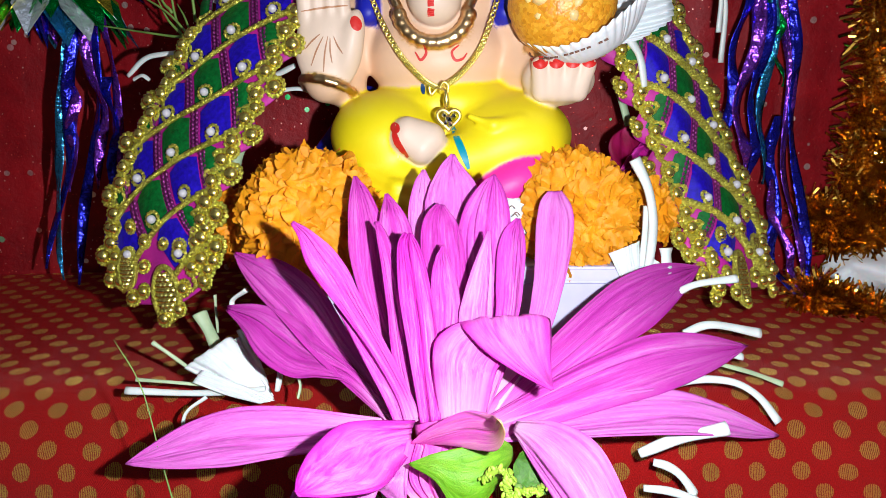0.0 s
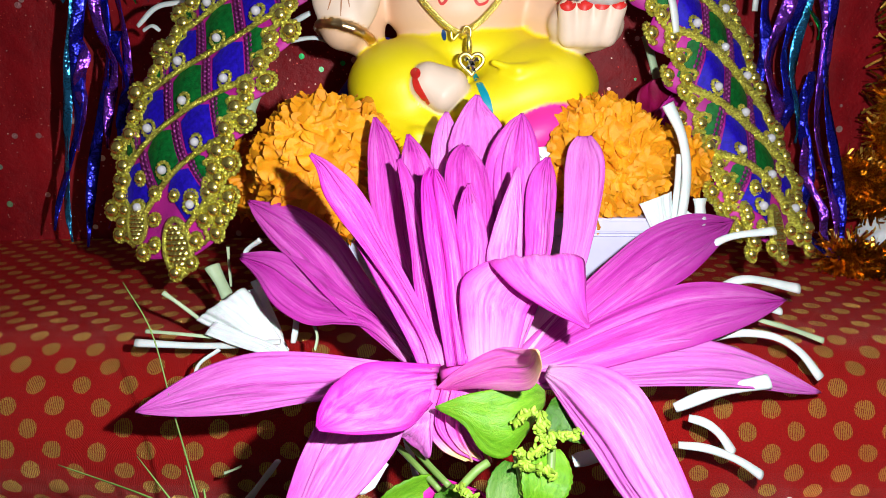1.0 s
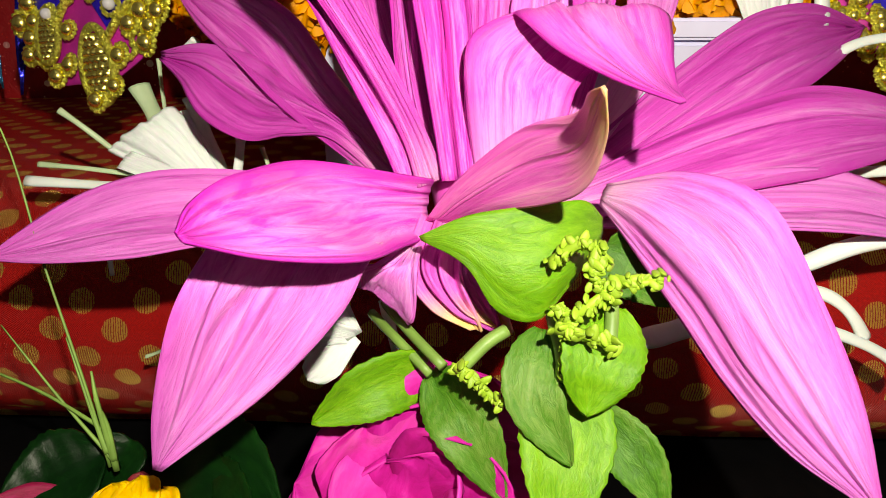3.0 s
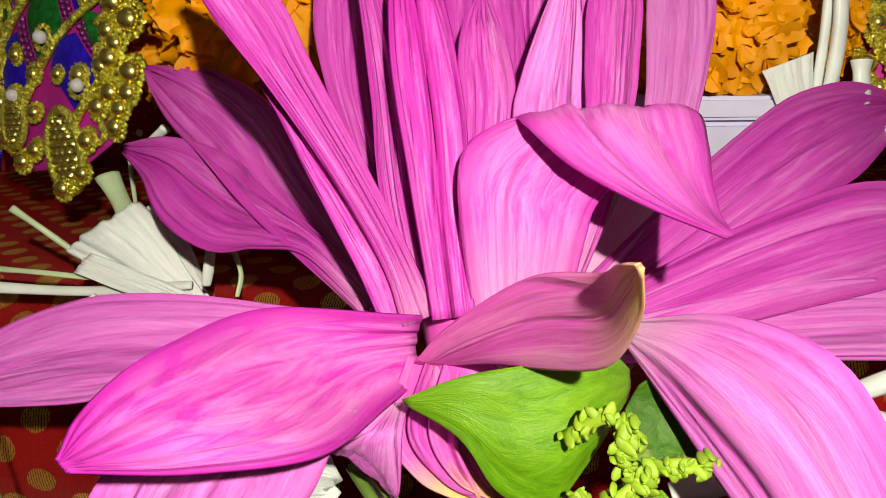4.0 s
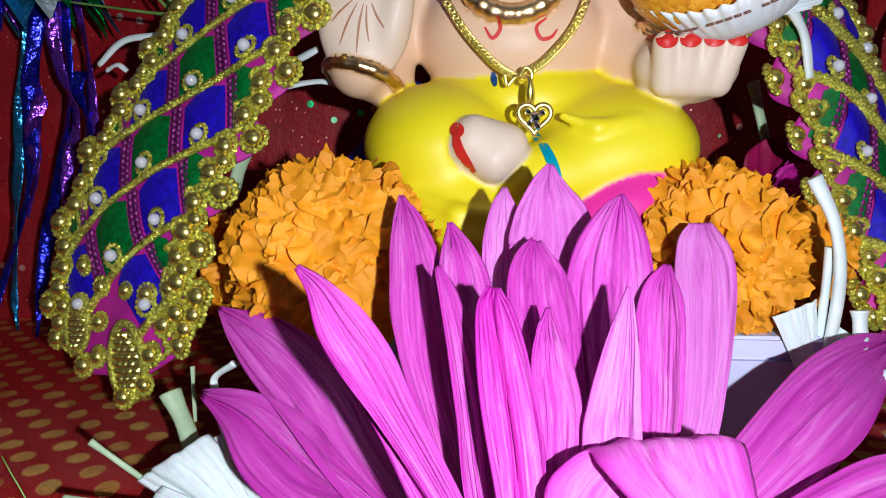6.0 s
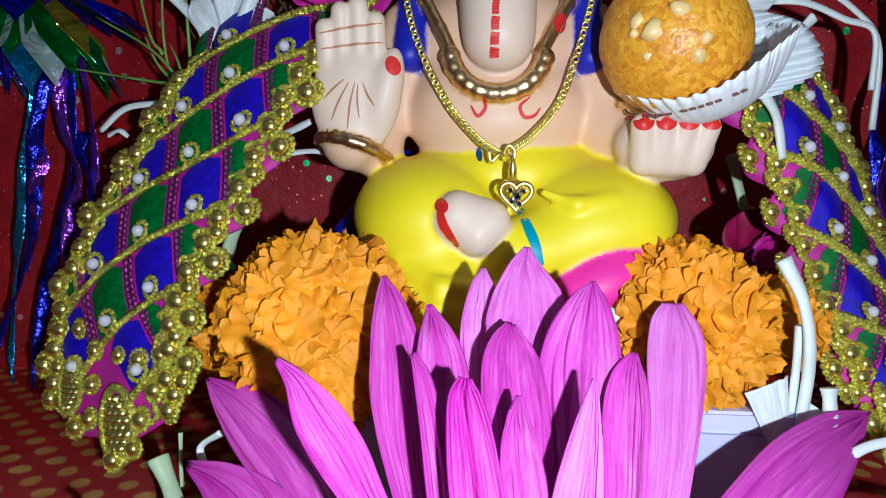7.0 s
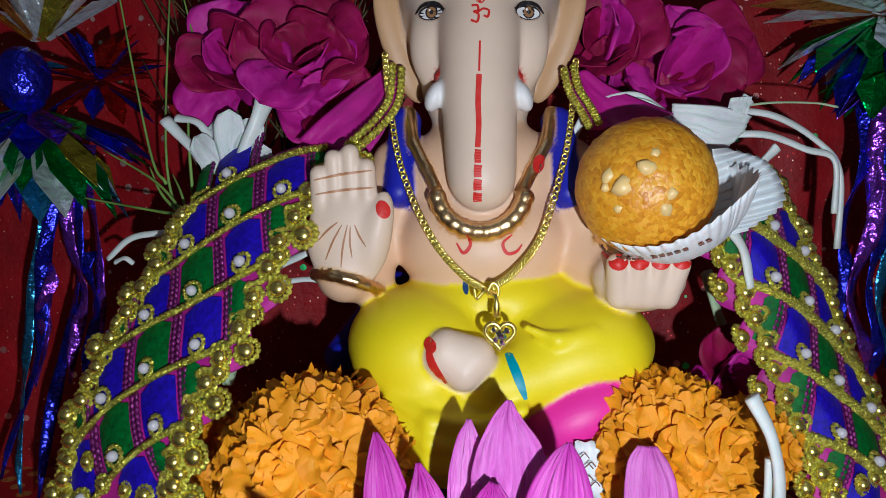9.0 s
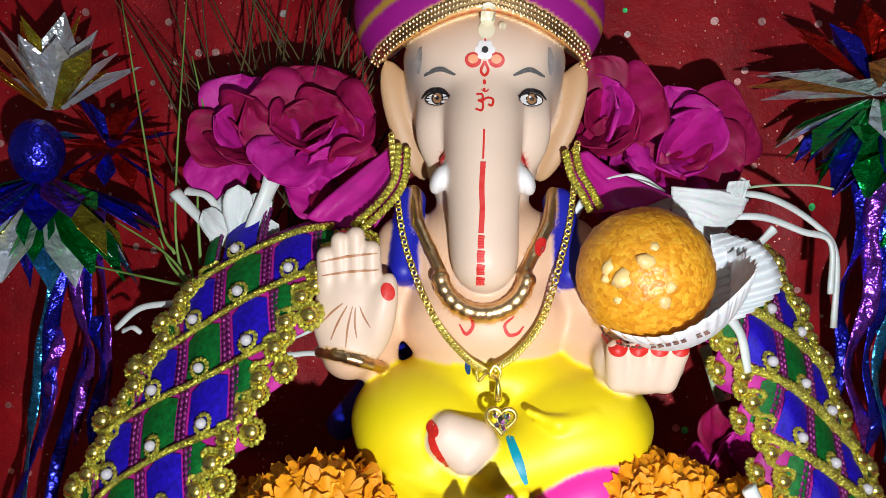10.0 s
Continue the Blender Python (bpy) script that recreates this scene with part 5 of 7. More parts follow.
# ---- gold rope chain with a heart pendant ----
def necklace():
    top = thing("gold_necklace", "gold rope chain with a heart pendant round the idol's neck", "necklace", (-0.0022, 0.3350, 0.2059))
    link = bmesh.new()
    tube(link, [(0.0010 * math.cos(a), 0.0010 * math.sin(a), 0) for a in (2 * math.pi * k / 10 for k in range(11))], 0.00042, 12, 5, caps=False)
    me = mesh_of("link", link, M["gold"])
    left = [(-0.0409, 0.3660, 0.2896), (-0.0385, 0.3620, 0.2698), (-0.0324, 0.3500, 0.2445), (-0.0212, 0.3370, 0.2225), (-0.0104, 0.3340, 0.2100), (-0.0030, 0.3330, 0.2051)]
    right = [(0.0321, 0.3680, 0.2873), (0.0307, 0.3640, 0.2708), (0.0264, 0.3520, 0.2497), (0.0177, 0.3380, 0.2242), (0.0083, 0.3340, 0.2115), (-0.0002, 0.3330, 0.2052)]
    for side in (left, right):
        n = 88
        line = spline(side, n)
        for i, p in enumerate(line):
            t = (line[min(i + 1, n)] - line[max(i - 1, 0)]).normalized()
            y = front_of(p.x, p.z)
            if y is not None:
                p = V(p.x, min(p.y, y - 0.0012), p.z)
            ob = under(new("link", me), top)
            f = V(0, -1, 0.1)
            f = (f - t * f.dot(t)).normalized()
            x = (t + t.cross(f) * 0.55 + f * (0.5 if i % 2 else -0.5)).normalized()
            z = (f - x * f.dot(x)).normalized()
            ob.matrix_basis = Matrix.Translation(p) @ Matrix((x, z.cross(x), z)).transposed().to_4x4()
    c = V((-0.0019, 0.3300, 0.2047))
    s = 0.0042
    bm = tube(bmesh.new(), [c + V(-s, 0, 0.3 * s), c + V(-0.8 * s, 0, -0.6 * s), c + V(-0.2 * s, 0, 0), c + V(0.2 * s, -0.0004, 0), c + V(0.8 * s, 0, -0.6 * s), c + V(s, 0, 0.3 * s), c + V(0.5 * s, 0, 0.7 * s), c + V(0.1 * s, -0.0006, 0)], 0.0006, 40, 7)
    piece("clasp", bm, M["gold"], top, "gold hook clasp")
    d = V((0.0012, 0.3240, 0.1999))
    bm = tube(bmesh.new(), [c + V(0.001, 0, -0.001), d + V(0, -0.0005, 0.004), d + V(0.0003, 0, -0.003)], lambda s: 0.0011 + 0.0004 * math.sin(s * 9), 14, 8)
    piece("bail", bm, M["gold"], top, "gold bail")
    h = V((0.0024, 0.3165, 0.1930))
    hs = 0.0048
    pts = []
    for k in range(33):
        a = 2 * math.pi * k / 32
        x, z = 16 * math.sin(a) ** 3, 13 * math.cos(a) - 5 * math.cos(2 * a) - 2 * math.cos(3 * a) - math.cos(4 * a)
        pts.append(h + V(x / 16 * hs, -0.0005, z / 16 * hs))
    bm = tube(bmesh.new(), pts, 0.0009, 64, 7, caps=False)
    piece("heart_frame", bm, M["gold"], top, "open gold heart")
    bm = tube(bmesh.new(), [h + V(-0.5 * hs, 0, 0.6 * hs), h + V(-0.1 * hs, -0.001, 0.1 * hs), h + V(0.3 * hs, 0, -0.5 * hs)], 0.0007, 10, 6)
    piece("heart_bar", bm, M["gold"], top)
    for x, z, r in ((0, 0, 0.0019), (0.0022, 0.0014, 0.0012), (-0.0020, 0.0016, 0.0012), (0.0008, -0.0026, 0.0013), (-0.0016, -0.0018, 0.0011)):
        bm = bmesh.new()
        bmesh.ops.create_icosphere(bm, subdivisions=1, radius=r, matrix=Matrix.Translation(h + V(x, -0.0012, z)))
        piece("stone", bm, M["silver"], top, "clear faceted stone", smooth=False)


necklace()


# ---- embroidered borders with peacock eyes, pearls and bells ----
# one step along a gold cord, and one from cord to cord
CELL_A, CELL_B = (0.0148, -0.0152), (0.0116, 0.0165)


def beaded_ring(r, bead):
    """A ring of thirteen beads that run into one another."""
    bm = bmesh.new()
    n = 78
    tube(bm, [(r * math.cos(a), r * math.sin(a), 0.0004) for a in (2 * math.pi * k / n for k in range(n + 1))], lambda s: bead * (0.45 + 0.55 * abs(math.sin(s * 13 * math.pi))), n, 6, caps=False)
    return bm


def border_meshes():
    out = {}
    bm = ball(bmesh.new(), (0, 0, 0.0010), 0.0027, 16, 10, (1, 1, 0.85))
    out["bell"] = mesh_of("bell", bm, M["gold"])
    bm = beaded_ring(0.0036, 0.0010)
    out["ring"] = mesh_of("bead_ring", bm, M["gold_cord"])
    bm = ball(bmesh.new(), (0, 0, 0.0012), 0.0020, 14, 9)
    out["pearl"] = mesh_of("pearl", bm, M["pearl"])
    bm = beaded_ring(0.0034, 0.00095)
    out["pearl_ring"] = mesh_of("bead_ring", bm, M["gold_cord"])
    rows = []
    for i in range(49):
        v = i / 48
        w = 0.0058 * math.sin(math.pi * (0.10 + 0.84 * v)) ** 0.6
        row = []
        for j in range(29):
            u = 2 * j / 28 - 1
            k = 9 * v
            x = u * w
            odd = 0.5 if int(k) % 2 else 0.0
            bead = math.sqrt(max(0.0, 1 - (2 * (k % 1) - 1) ** 2)) * math.sqrt(max(0.0, 1 - (2 * ((x / 0.0021 + odd) % 1) - 1) ** 2))
            row.append(V(x, 0.0005 + 0.0185 * v, 0.0004 + 0.0020 * (1 - u * u) + 0.0012 * bead))
        rows.append(row)
    bm = sheet(rows)
    out["drop"] = mesh_of("drop_beads", bm, M["gold"])
    bm = bmesh.new()
    tube(bm, [(0.0064 * math.sin(a) * (1 - 0.12 * math.cos(a)), 0.0092 - 0.0108 * math.cos(a), 0.0010) for a in (2 * math.pi * k / 20 for k in range(21))], 0.0013, 40, 6, caps=False)
    out["drop_rim"] = mesh_of("drop_rim", bm, M["gold_cord"])
    return out


BORDER = border_meshes()


def border(pts, normal, mirror, rows, label, seed, cut=-1.0):
    rng = random.Random(seed)
    line = spline(pts, 200)
    arc = [0.0]
    for a, b in zip(line, line[1:]):
        arc.append(arc[-1] + (b - a).length)
    total = arc[-1]

    def frame_at(v):
        f = min(max(v, 0), total)
        k = min(max(int(np.searchsorted(arc, f)) - 1, 0), 199)
        w = (f - arc[k]) / max(1e-9, arc[k + 1] - arc[k])
        p = line[k].lerp(line[k + 1], w)
        t = (line[min(k + 6, 200)] - line[max(k - 5, 0)]).normalized()
        p = p + t * (v - f)
        nn = V(normal(v / total) if callable(normal) else normal)
        nn = (nn - t * nn.dot(t)).normalized()
        a = nn.cross(t)
        if mirror:
            a = -a
        return p, t, nn, a

    def put(u, v, h=0.0):
        p, t, nn, a = frame_at(v)
        bend = -0.002 * (u / 0.025) ** 2 + 0.0008 * math.sin(v * 60)
        wing = max(0.0, u - 0.015) if mirror else 0.0
        # the near edge of the mirrored strip turns to face forward
        flat = (V(0.0, -1.0, 0.2) - t * V(0.0, -1.0, 0.2).dot(t)).normalized().cross(t)
        return p + a * (u - wing) - flat * (wing * 0.9) + nn * (h + bend)

    def kept(u, v):
        """Below the slanting upper end."""
        return v > cut - 1.02 * u

    top = thing("embroidered_border", label, "trim", tuple(put(0, total)), "peacock borders")

    def drop_in(name, mesh, u, v, h=0.0, scale=1.0):
        p, t, nn, a = frame_at(v)
        ob = under(new(name, mesh), top)
        x = t.cross(nn)
        m = Matrix((x, nn.cross(x), nn)).transposed().to_4x4()
        s = scale * rng.uniform(0.94, 1.06)
        ob.matrix_basis = Matrix.Translation(put(u, v, h)) @ m @ pose(0, 0, 0, rng.uniform(-9, 9), rng.uniform(-9, 9)) @ Matrix.Diagonal((s, s, s, 1))
        return ob

    # backing with a scalloped edge
    rows_ = []
    n = 150
    for i in range(n + 1):
        v = -0.004 + (total + 0.004) * i / n
        end = min(1.0, 0.35 + max(0.0, (total - v)) / 0.018)
        w = (0.0265 + 0.0075 * abs(math.sin(v * math.pi / 0.0210 + 0.6))) * end
        us = [w * (2 * j / 12 - 1) for j in range(13)]
        rows_.append([put(u, max(v, cut - 1.02 * u), -0.0006) for u in us])
    thick(piece("backing", sheet(rows_), M["magenta"], top, "magenta fabric backing"), 0.0008)

    # a slanting patch of satin stitch between two cords, and the bead seam at its side
    def cell_patch(u0, v0, half, colour):
        rows = []
        for i in range(11):
            b = 0.15 - 0.87 * i / 10
            row = []
            for j in range(9):
                k = 2 * j / 8 - 1
                bb = b + (0.05 * (1 - abs(k)) if i == 0 else (0.08 * abs(k) - 0.10 * (1 - abs(k))) * (i / 10) ** 3)
                rise = 0.0012 * (1 - k * k) * math.sin(math.pi * (0.08 + 0.84 * i / 10))
                row.append(put(u0 + half * k * CELL_A[0] + bb * CELL_B[0], v0 + half * k * CELL_A[1] + bb * CELL_B[1], 0.0007 + rise))
            rows.append(row)
        piece("feather", sheet(rows), M[colour], top)

    def seam(u0, v0, a):
        pts = [put(u0 + a * CELL_A[0] + b * CELL_B[0], v0 + a * CELL_A[1] + b * CELL_B[1], 0.0010) for b in (0.20, -0.10, -0.40, -0.72)]
        piece("bead_line", tube(bmesh.new(), pts, lambda s: 0.00045 + 0.00050 * abs(math.sin(s * 8 * math.pi)), 64, 5), M["purple_bead"], top)

    PITCH, SK, COL = 0.0306, 0.0152, 0.0148
    first_row = 0.012 if mirror else 0.016
    for r in range(-1, rows + 1):
        for j in (-2, -1, 0, 1, 2):
            v = first_row + r * PITCH - j * SK
            u = j * COL
            if abs(j) == 2:
                u, v = j * 0.0122, v + (abs(j) - 1.65) * SK * (1 if j > 0 else -1)
            if v < 0.0 or not kept(u, v) or v > total - 0.016 - (0.006 if abs(j) == 2 else 0.0):
                continue
            cell_patch(u, v, 0.36 if abs(j) < 2 else 0.19, "green_felt" if j % 2 == 0 else "blue_felt")
            if abs(j) < 2:
                seam(u, v, 0.46)
                seam(u, v, 0.56)
                if j == -1:
                    seam(u, v, -0.5)
            if abs(j) < 2:
                pl = drop_in("pearl", BORDER["pearl"], u + 0.0006, v + 0.0016, 0.0020)
                new("bead_ring", BORDER["pearl_ring"]).parent = pl
    # gold cords across
    for r in range(-2, rows + 2):
        v0 = first_row + r * PITCH + 0.0086
        cl = [(u, v0 - u / COL * SK) for u in (-0.0265, -0.018, -0.009, 0, 0.009, 0.018, 0.0265)]
        cl = [(u, v) for u, v in cl if 0.0 < v < total - 0.004 and v > cut - 1.02 * u - 0.002]
        if len(cl) < 3:
            continue
        bm = bmesh.new()
        for strand in (-1, 1):
            m = 14 * len(cl)
            base = spline([put(u, v, 0.0021) for u, v in cl], m)
            tw = [p + V(0.0009 * strand * math.cos(i * 1.1), 0, 0.0009 * strand * math.cos(i * 1.1 + 0.6)) + frame_at(cl[0][1])[2] * (0.0008 * strand * math.sin(i * 1.1)) for i, p in enumerate(base)]
            tube(bm, tw, 0.0011, m, 6)
        piece("gold_cord", bm, M["gold_cord"], top, "twisted gold cord")
    # a gold cord that waves along each edge between the bells
    for side in (-1, 1):
        n = 120
        pts_ = []
        for i in range(n + 1):
            v = 0.002 + (total - 0.008) * i / n
            end = min(1.0, 0.5 + max(0.0, (total - v)) / 0.024)
            u = side * end * (0.0240 + 0.0030 * math.sin(v * 2 * math.pi / 0.0105))
            if kept(u, v):
                pts_.append(put(u, v, 0.0012))
        piece("gold_cord", tube(bmesh.new(), pts_, lambda s: 0.0007 + 0.0005 * abs(math.sin(s * 240)), 480, 6), M["gold_cord"], top, "twisted gold cord")
    # bells along both edges: one outer and two inner in each scallop
    for side in (-1, 1):
        v = 0.0035
        while v < total - 0.006:
            end = min(1.0, 0.5 + max(0.0, (total - v)) / 0.024)
            for u, dv, s in ((0.0335, 0.0, 1.22), (0.0268, -0.0052, 1.12), (0.0262, 0.0056, 1.08), (0.0288, 0.0106, 0.92)):
                if not kept(side * u * end, v + dv):
                    continue
                new("bead_ring", BORDER["ring"]).parent = drop_in("bell", BORDER["bell"], side * u * end, v + dv, 0.0012, s)
            v += 0.0210 + rng.uniform(-0.001, 0.001)
    # beaded drops and bells at the lower end
    for u, v, s in ((-0.0155, total - 0.024, 0.85), (0.0065, total - 0.015, 1.05)):
        new("drop_rim", BORDER["drop_rim"]).parent = drop_in("drop", BORDER["drop"], u, v, 0.0010, s)
    for u, v, s in ((-0.0060, total - 0.006, 0.9), (0.0165, total - 0.007, 0.95), (0.0215, total - 0.016, 1.0), (0.0270, total - 0.010, 1.0), (-0.0240, total - 0.022, 0.9), (-0.0055, total - 0.017, 0.75), (-0.0045, total - 0.028, 0.85), (0.0150, total - 0.026, 0.9),
                    (0.0065, total - 0.027, 0.75), (-0.0140, total - 0.034, 0.85), (0.0235, total - 0.028, 0.9), (-0.0130, total - 0.003, 0.95), (0.0060, total + 0.006, 0.9), (-0.0250, total - 0.033, 0.9), (-0.0215, total - 0.011, 0.9), (0.0320, total - 0.019, 1.05), (0.0140, total + 0.002, 0.85)):
        new("bead_ring", BORDER["ring"]).parent = drop_in("bell", BORDER["bell"], u, v, 0.0012, s)


border([(-0.0720, 0.3700, 0.2640), (-0.0805, 0.3640, 0.2530), (-0.0950, 0.3480, 0.2286), (-0.1065, 0.3365, 0.2025), (-0.1192, 0.3265, 0.1766), (-0.1275, 0.3185, 0.1485), (-0.1275, 0.3075, 0.1120)], (-0.40, -0.80, 0.42), False, 6, "peacock-coloured embroidered border with gold bells leaning by the raised palm", 21, 0.0160)
border([(0.0956, 0.3571, 0.2372), (0.1013, 0.3557, 0.2254), (0.1146, 0.3524, 0.1980), (0.1250, 0.3475, 0.1715), (0.1360, 0.3390, 0.1445), (0.1415, 0.3250, 0.1140)], (0.64, -0.66, 0.38), True, 5, "peacock-coloured embroidered border with gold bells turned sideways behind the sweet", 22)


def stole():
    """Magenta cloth over the idol's shoulders, edged with gold cord."""
    top = thing("stole", "magenta satin stole with gold-corded edge over the idol's shoulders", "cloth", (-0.0050, 0.3800, 0.2700))
    for k, rows in enumerate(([((-0.0423, 0.3740, 0.2852), (-0.0344, 0.3680, 0.2850)), ((-0.0528, 0.3680, 0.2763), (-0.0350, 0.3620, 0.2720)), ((-0.0640, 0.3620, 0.2661), (-0.0400, 0.3560, 0.2629)), ((-0.0736, 0.3600, 0.2572), (-0.0502, 0.3520, 0.2530))],
                              [((0.0273, 0.3680, 0.2844), (0.0370, 0.3740, 0.2848)), ((0.0290, 0.3620, 0.2751), (0.0466, 0.3700, 0.2777)), ((0.0328, 0.3570, 0.2676), (0.0580, 0.3660, 0.2723)), ((0.0357, 0.3540, 0.2614), (0.0685, 0.3640, 0.2670))])):
        thick(piece("drape", folded(rows, 0.10, 0.05, 24, 18, 3.0 + k), M["satin"], top), 0.0008)
        edge = [b if k == 0 else a for a, b in rows]
        for step in (0.0, 0.0035):
            line = [V(p) + V(step * (-1 if k == 0 else 1), -0.0016, step * 0.4) for p in edge]
            piece("gold_cord", tube(bmesh.new(), line, lambda t: 0.0011 + 0.0006 * abs(math.sin(t * 60)), 120, 6), M["gold_cord"], top, "beaded gold cord")


stole()


# ---- roses, tuberoses, leaves ----
def rose(at, axis, r, label, n=16, seed=1, open_=1.0, bright=0.42):
    rng = random.Random(seed)
    top = thing("rose", label, "flower", at, "rose heads")
    ax = V(axis).normalized()
    q = ax.to_track_quat("Z", "Y").to_matrix()
    for k in range(n):
        f = (k + 0.5) / n
        a = k * 2.39996 + rng.uniform(-0.3, 0.3)
        spread = radians(22 + 62 * open_ * f + rng.uniform(-12, 12))
        d = q @ V(math.sin(spread) * math.cos(a), math.sin(spread) * math.sin(a), math.cos(spread))
        L = r * (0.60 + 0.50 * f) * rng.uniform(0.9, 1.15)
        base = V(at) - ax * r * 0.30
        tip = base + d * L + ax * L * 0.10
        mid = base.lerp(tip, 0.55) + ax * L * (0.16 * f)
        face = ax * 1.0 - d * 0.15 + V(rng.uniform(-1, 1), rng.uniform(-1, 1), rng.uniform(-1, 1)) * 0.22
        bm = blade([base, mid, tip], r * rng.uniform(0.85, 1.25) * (0.7 + 0.4 * f), face, 0.30 - 0.25 * rng.random(), 0.08, "broad", 14, 12, rng=rng)
        thick(piece("petal", bm, M["rose_bright" if rng.random() < bright else "rose"], top), 0.0005)
    return top


rose((-0.1079, 0.3880, 0.2891), (-0.1, -0.9, 0.3), 0.029, "dark magenta rose head with loose petals beside the idol", 9, 31)
rose((-0.0743, 0.3840, 0.2916), (0.1, -0.9, 0.35), 0.031, "dark magenta rose head with loose petals behind the idol", 10, 32)
rose((-0.0644, 0.3820, 0.2694), (0.1, -0.9, 0.2), 0.0283, "magenta rose head tucked behind the raised palm", 7, 33)
rose((0.0434, 0.3880, 0.2979), (-0.2, -0.85, 0.3), 0.028, "pale-edged magenta rose head behind the idol's ear", 10, 34)
rose((0.0764, 0.3920, 0.2868), (0.2, -0.9, 0.25), 0.032, "dark magenta rose head with loose petals above the sweet", 9, 35)
rose((0.0560, 0.3880, 0.2735), (0.0, -0.9, 0.2), 0.0260, "magenta rose head tucked behind the sweet", 7, 36)
rose((0.0990, 0.3720, 0.1631), (0.2, -0.9, 0.1), 0.0236, "dark magenta rose head in the shade behind a marigold", 7, 37)
rose((-0.1118, 0.3500, 0.1420), (-0.2, -0.9, 0.1), 0.0165, "dark magenta rose head in the shade behind the border", 7, 38)
rose((-0.0093, 0.1840, 0.0518), (-0.1, -0.75, 0.65), 0.0300, "magenta rose head lying on the black table", 13, 39, 1.0, 0.95)


def tuberose(at, heading, size, label, limbs, petals=5, seed=1, facing=(0, -1, 0.2), fans=()):
    """A white flower: a fan of narrow petals on a tube, with loose tubes beside it. limbs: point lists of its long tubes."""
    rng = random.Random(seed)
    top = thing("tuberose", label, "flower", at, "white tuberoses")
    h = V(heading).normalized()
    f = V(facing)
    f = (f - h * f.dot(h)).normalized()
    s = h.cross(f)
    for k in range(petals):
        a = (k / max(1, petals - 1) - 0.5) * 1.7 + rng.uniform(-0.1, 0.1)
        d = h * math.cos(a) + s * math.sin(a) + f * rng.uniform(-0.1, 0.35)
        base = V(at)
        tip = base + d * size * rng.uniform(0.8, 1.1)
        mid = base.lerp(tip, 0.55) + f * size * rng.uniform(0.02, 0.16)
        bm = blade([base, mid, tip], size * 0.46, f + s * rng.uniform(-0.35, 0.35), 0.12, 0.09, "broad", 10, 8, rng=rng)
        thick(piece("petal", bm, M["white"], top), 0.0005)
    for i, rows in enumerate(fans):
        thick(piece("petal", folded(rows, 0.08, 0.08, 22, 30, seed + 3.0 * i), M["white"], top), 0.0005)
    for pts, r, kind in limbs:
        bm = tube(bmesh.new(), pts, lambda t, r=r: r * 0.86 * (0.75 + 0.35 * t + 0.10 * math.sin(t * 7)), 26, 10, 0.6)
        piece("tube", bm, M[kind], top)
    return top


tuberose((-0.0859, 0.2680, 0.0909), (-0.5, -0.05, 0.75), 0.030, "wilted white tuberose lying on the red cloth", [
    ([(-0.0695, 0.2620, 0.0932), (-0.0955, 0.2620, 0.0914), (-0.1242, 0.2620, 0.0925)], 0.0017, "tube"),
    ([(-0.0711, 0.2700, 0.0895), (-0.0752, 0.2720, 0.1001), (-0.0811, 0.2760, 0.1128)], 0.0024, "tube"),
    ([(-0.0992, 0.2520, 0.0691), (-0.0991, 0.2540, 0.0854), (-0.0913, 0.2580, 0.0918)], 0.0010, "tube"),
    ([(-0.1004, 0.2680, 0.0990), (-0.1074, 0.2660, 0.1064), (-0.1134, 0.2660, 0.1111)], 0.0010, "tube_green"),
    ([(-0.0941, 0.2640, 0.0939), (-0.1073, 0.2620, 0.0962), (-0.1197, 0.2620, 0.0972)], 0.0009, "tube_green"),
    ([(-0.0631, 0.2550, 0.0957), (-0.0620, 0.2560, 0.1016), (-0.0615, 0.2580, 0.1080)], 0.0017, "tube"),
    ([(-0.0937, 0.2850, 0.0966), (-0.0982, 0.2900, 0.1044), (-0.1037, 0.2940, 0.1129)], 0.0036, "tube_green"),
    ([(-0.0959, 0.2920, 0.1048), (-0.0963, 0.2930, 0.1130), (-0.0965, 0.2940, 0.1212)], 0.0008, "tube_green"),
    ([(-0.0836, 0.2800, 0.1167), (-0.0858, 0.2820, 0.1224), (-0.0790, 0.2800, 0.1279)], 0.0015, "tube"),
    ([(-0.0543, 0.2500, 0.0950), (-0.0536, 0.2520, 0.0996), (-0.0554, 0.2540, 0.1041)], 0.0008, "tube_green")], 0, 41, (0.1, -0.9, 0.35), [
    [((-0.0709, 0.2620, 0.0876), (-0.0668, 0.2640, 0.0881)), ((-0.0838, 0.2620, 0.0935), (-0.0724, 0.2660, 0.0960)), ((-0.0962, 0.2640, 0.0982), (-0.0790, 0.2700, 0.1058)), ((-0.1021, 0.2660, 0.1002), (-0.0844, 0.2720, 0.1110))],
    [((-0.0711, 0.2650, 0.0867), (-0.0676, 0.2670, 0.0877)), ((-0.0808, 0.2680, 0.0951), (-0.0737, 0.2700, 0.0987)), ((-0.0917, 0.2720, 0.1051), (-0.0817, 0.2750, 0.1098))],
    [((-0.0712, 0.2590, 0.0885), (-0.0656, 0.2600, 0.0892)), ((-0.0834, 0.2580, 0.0925), (-0.0766, 0.2610, 0.0947)), ((-0.0969, 0.2600, 0.0968), (-0.0939, 0.2630, 0.1007))]])
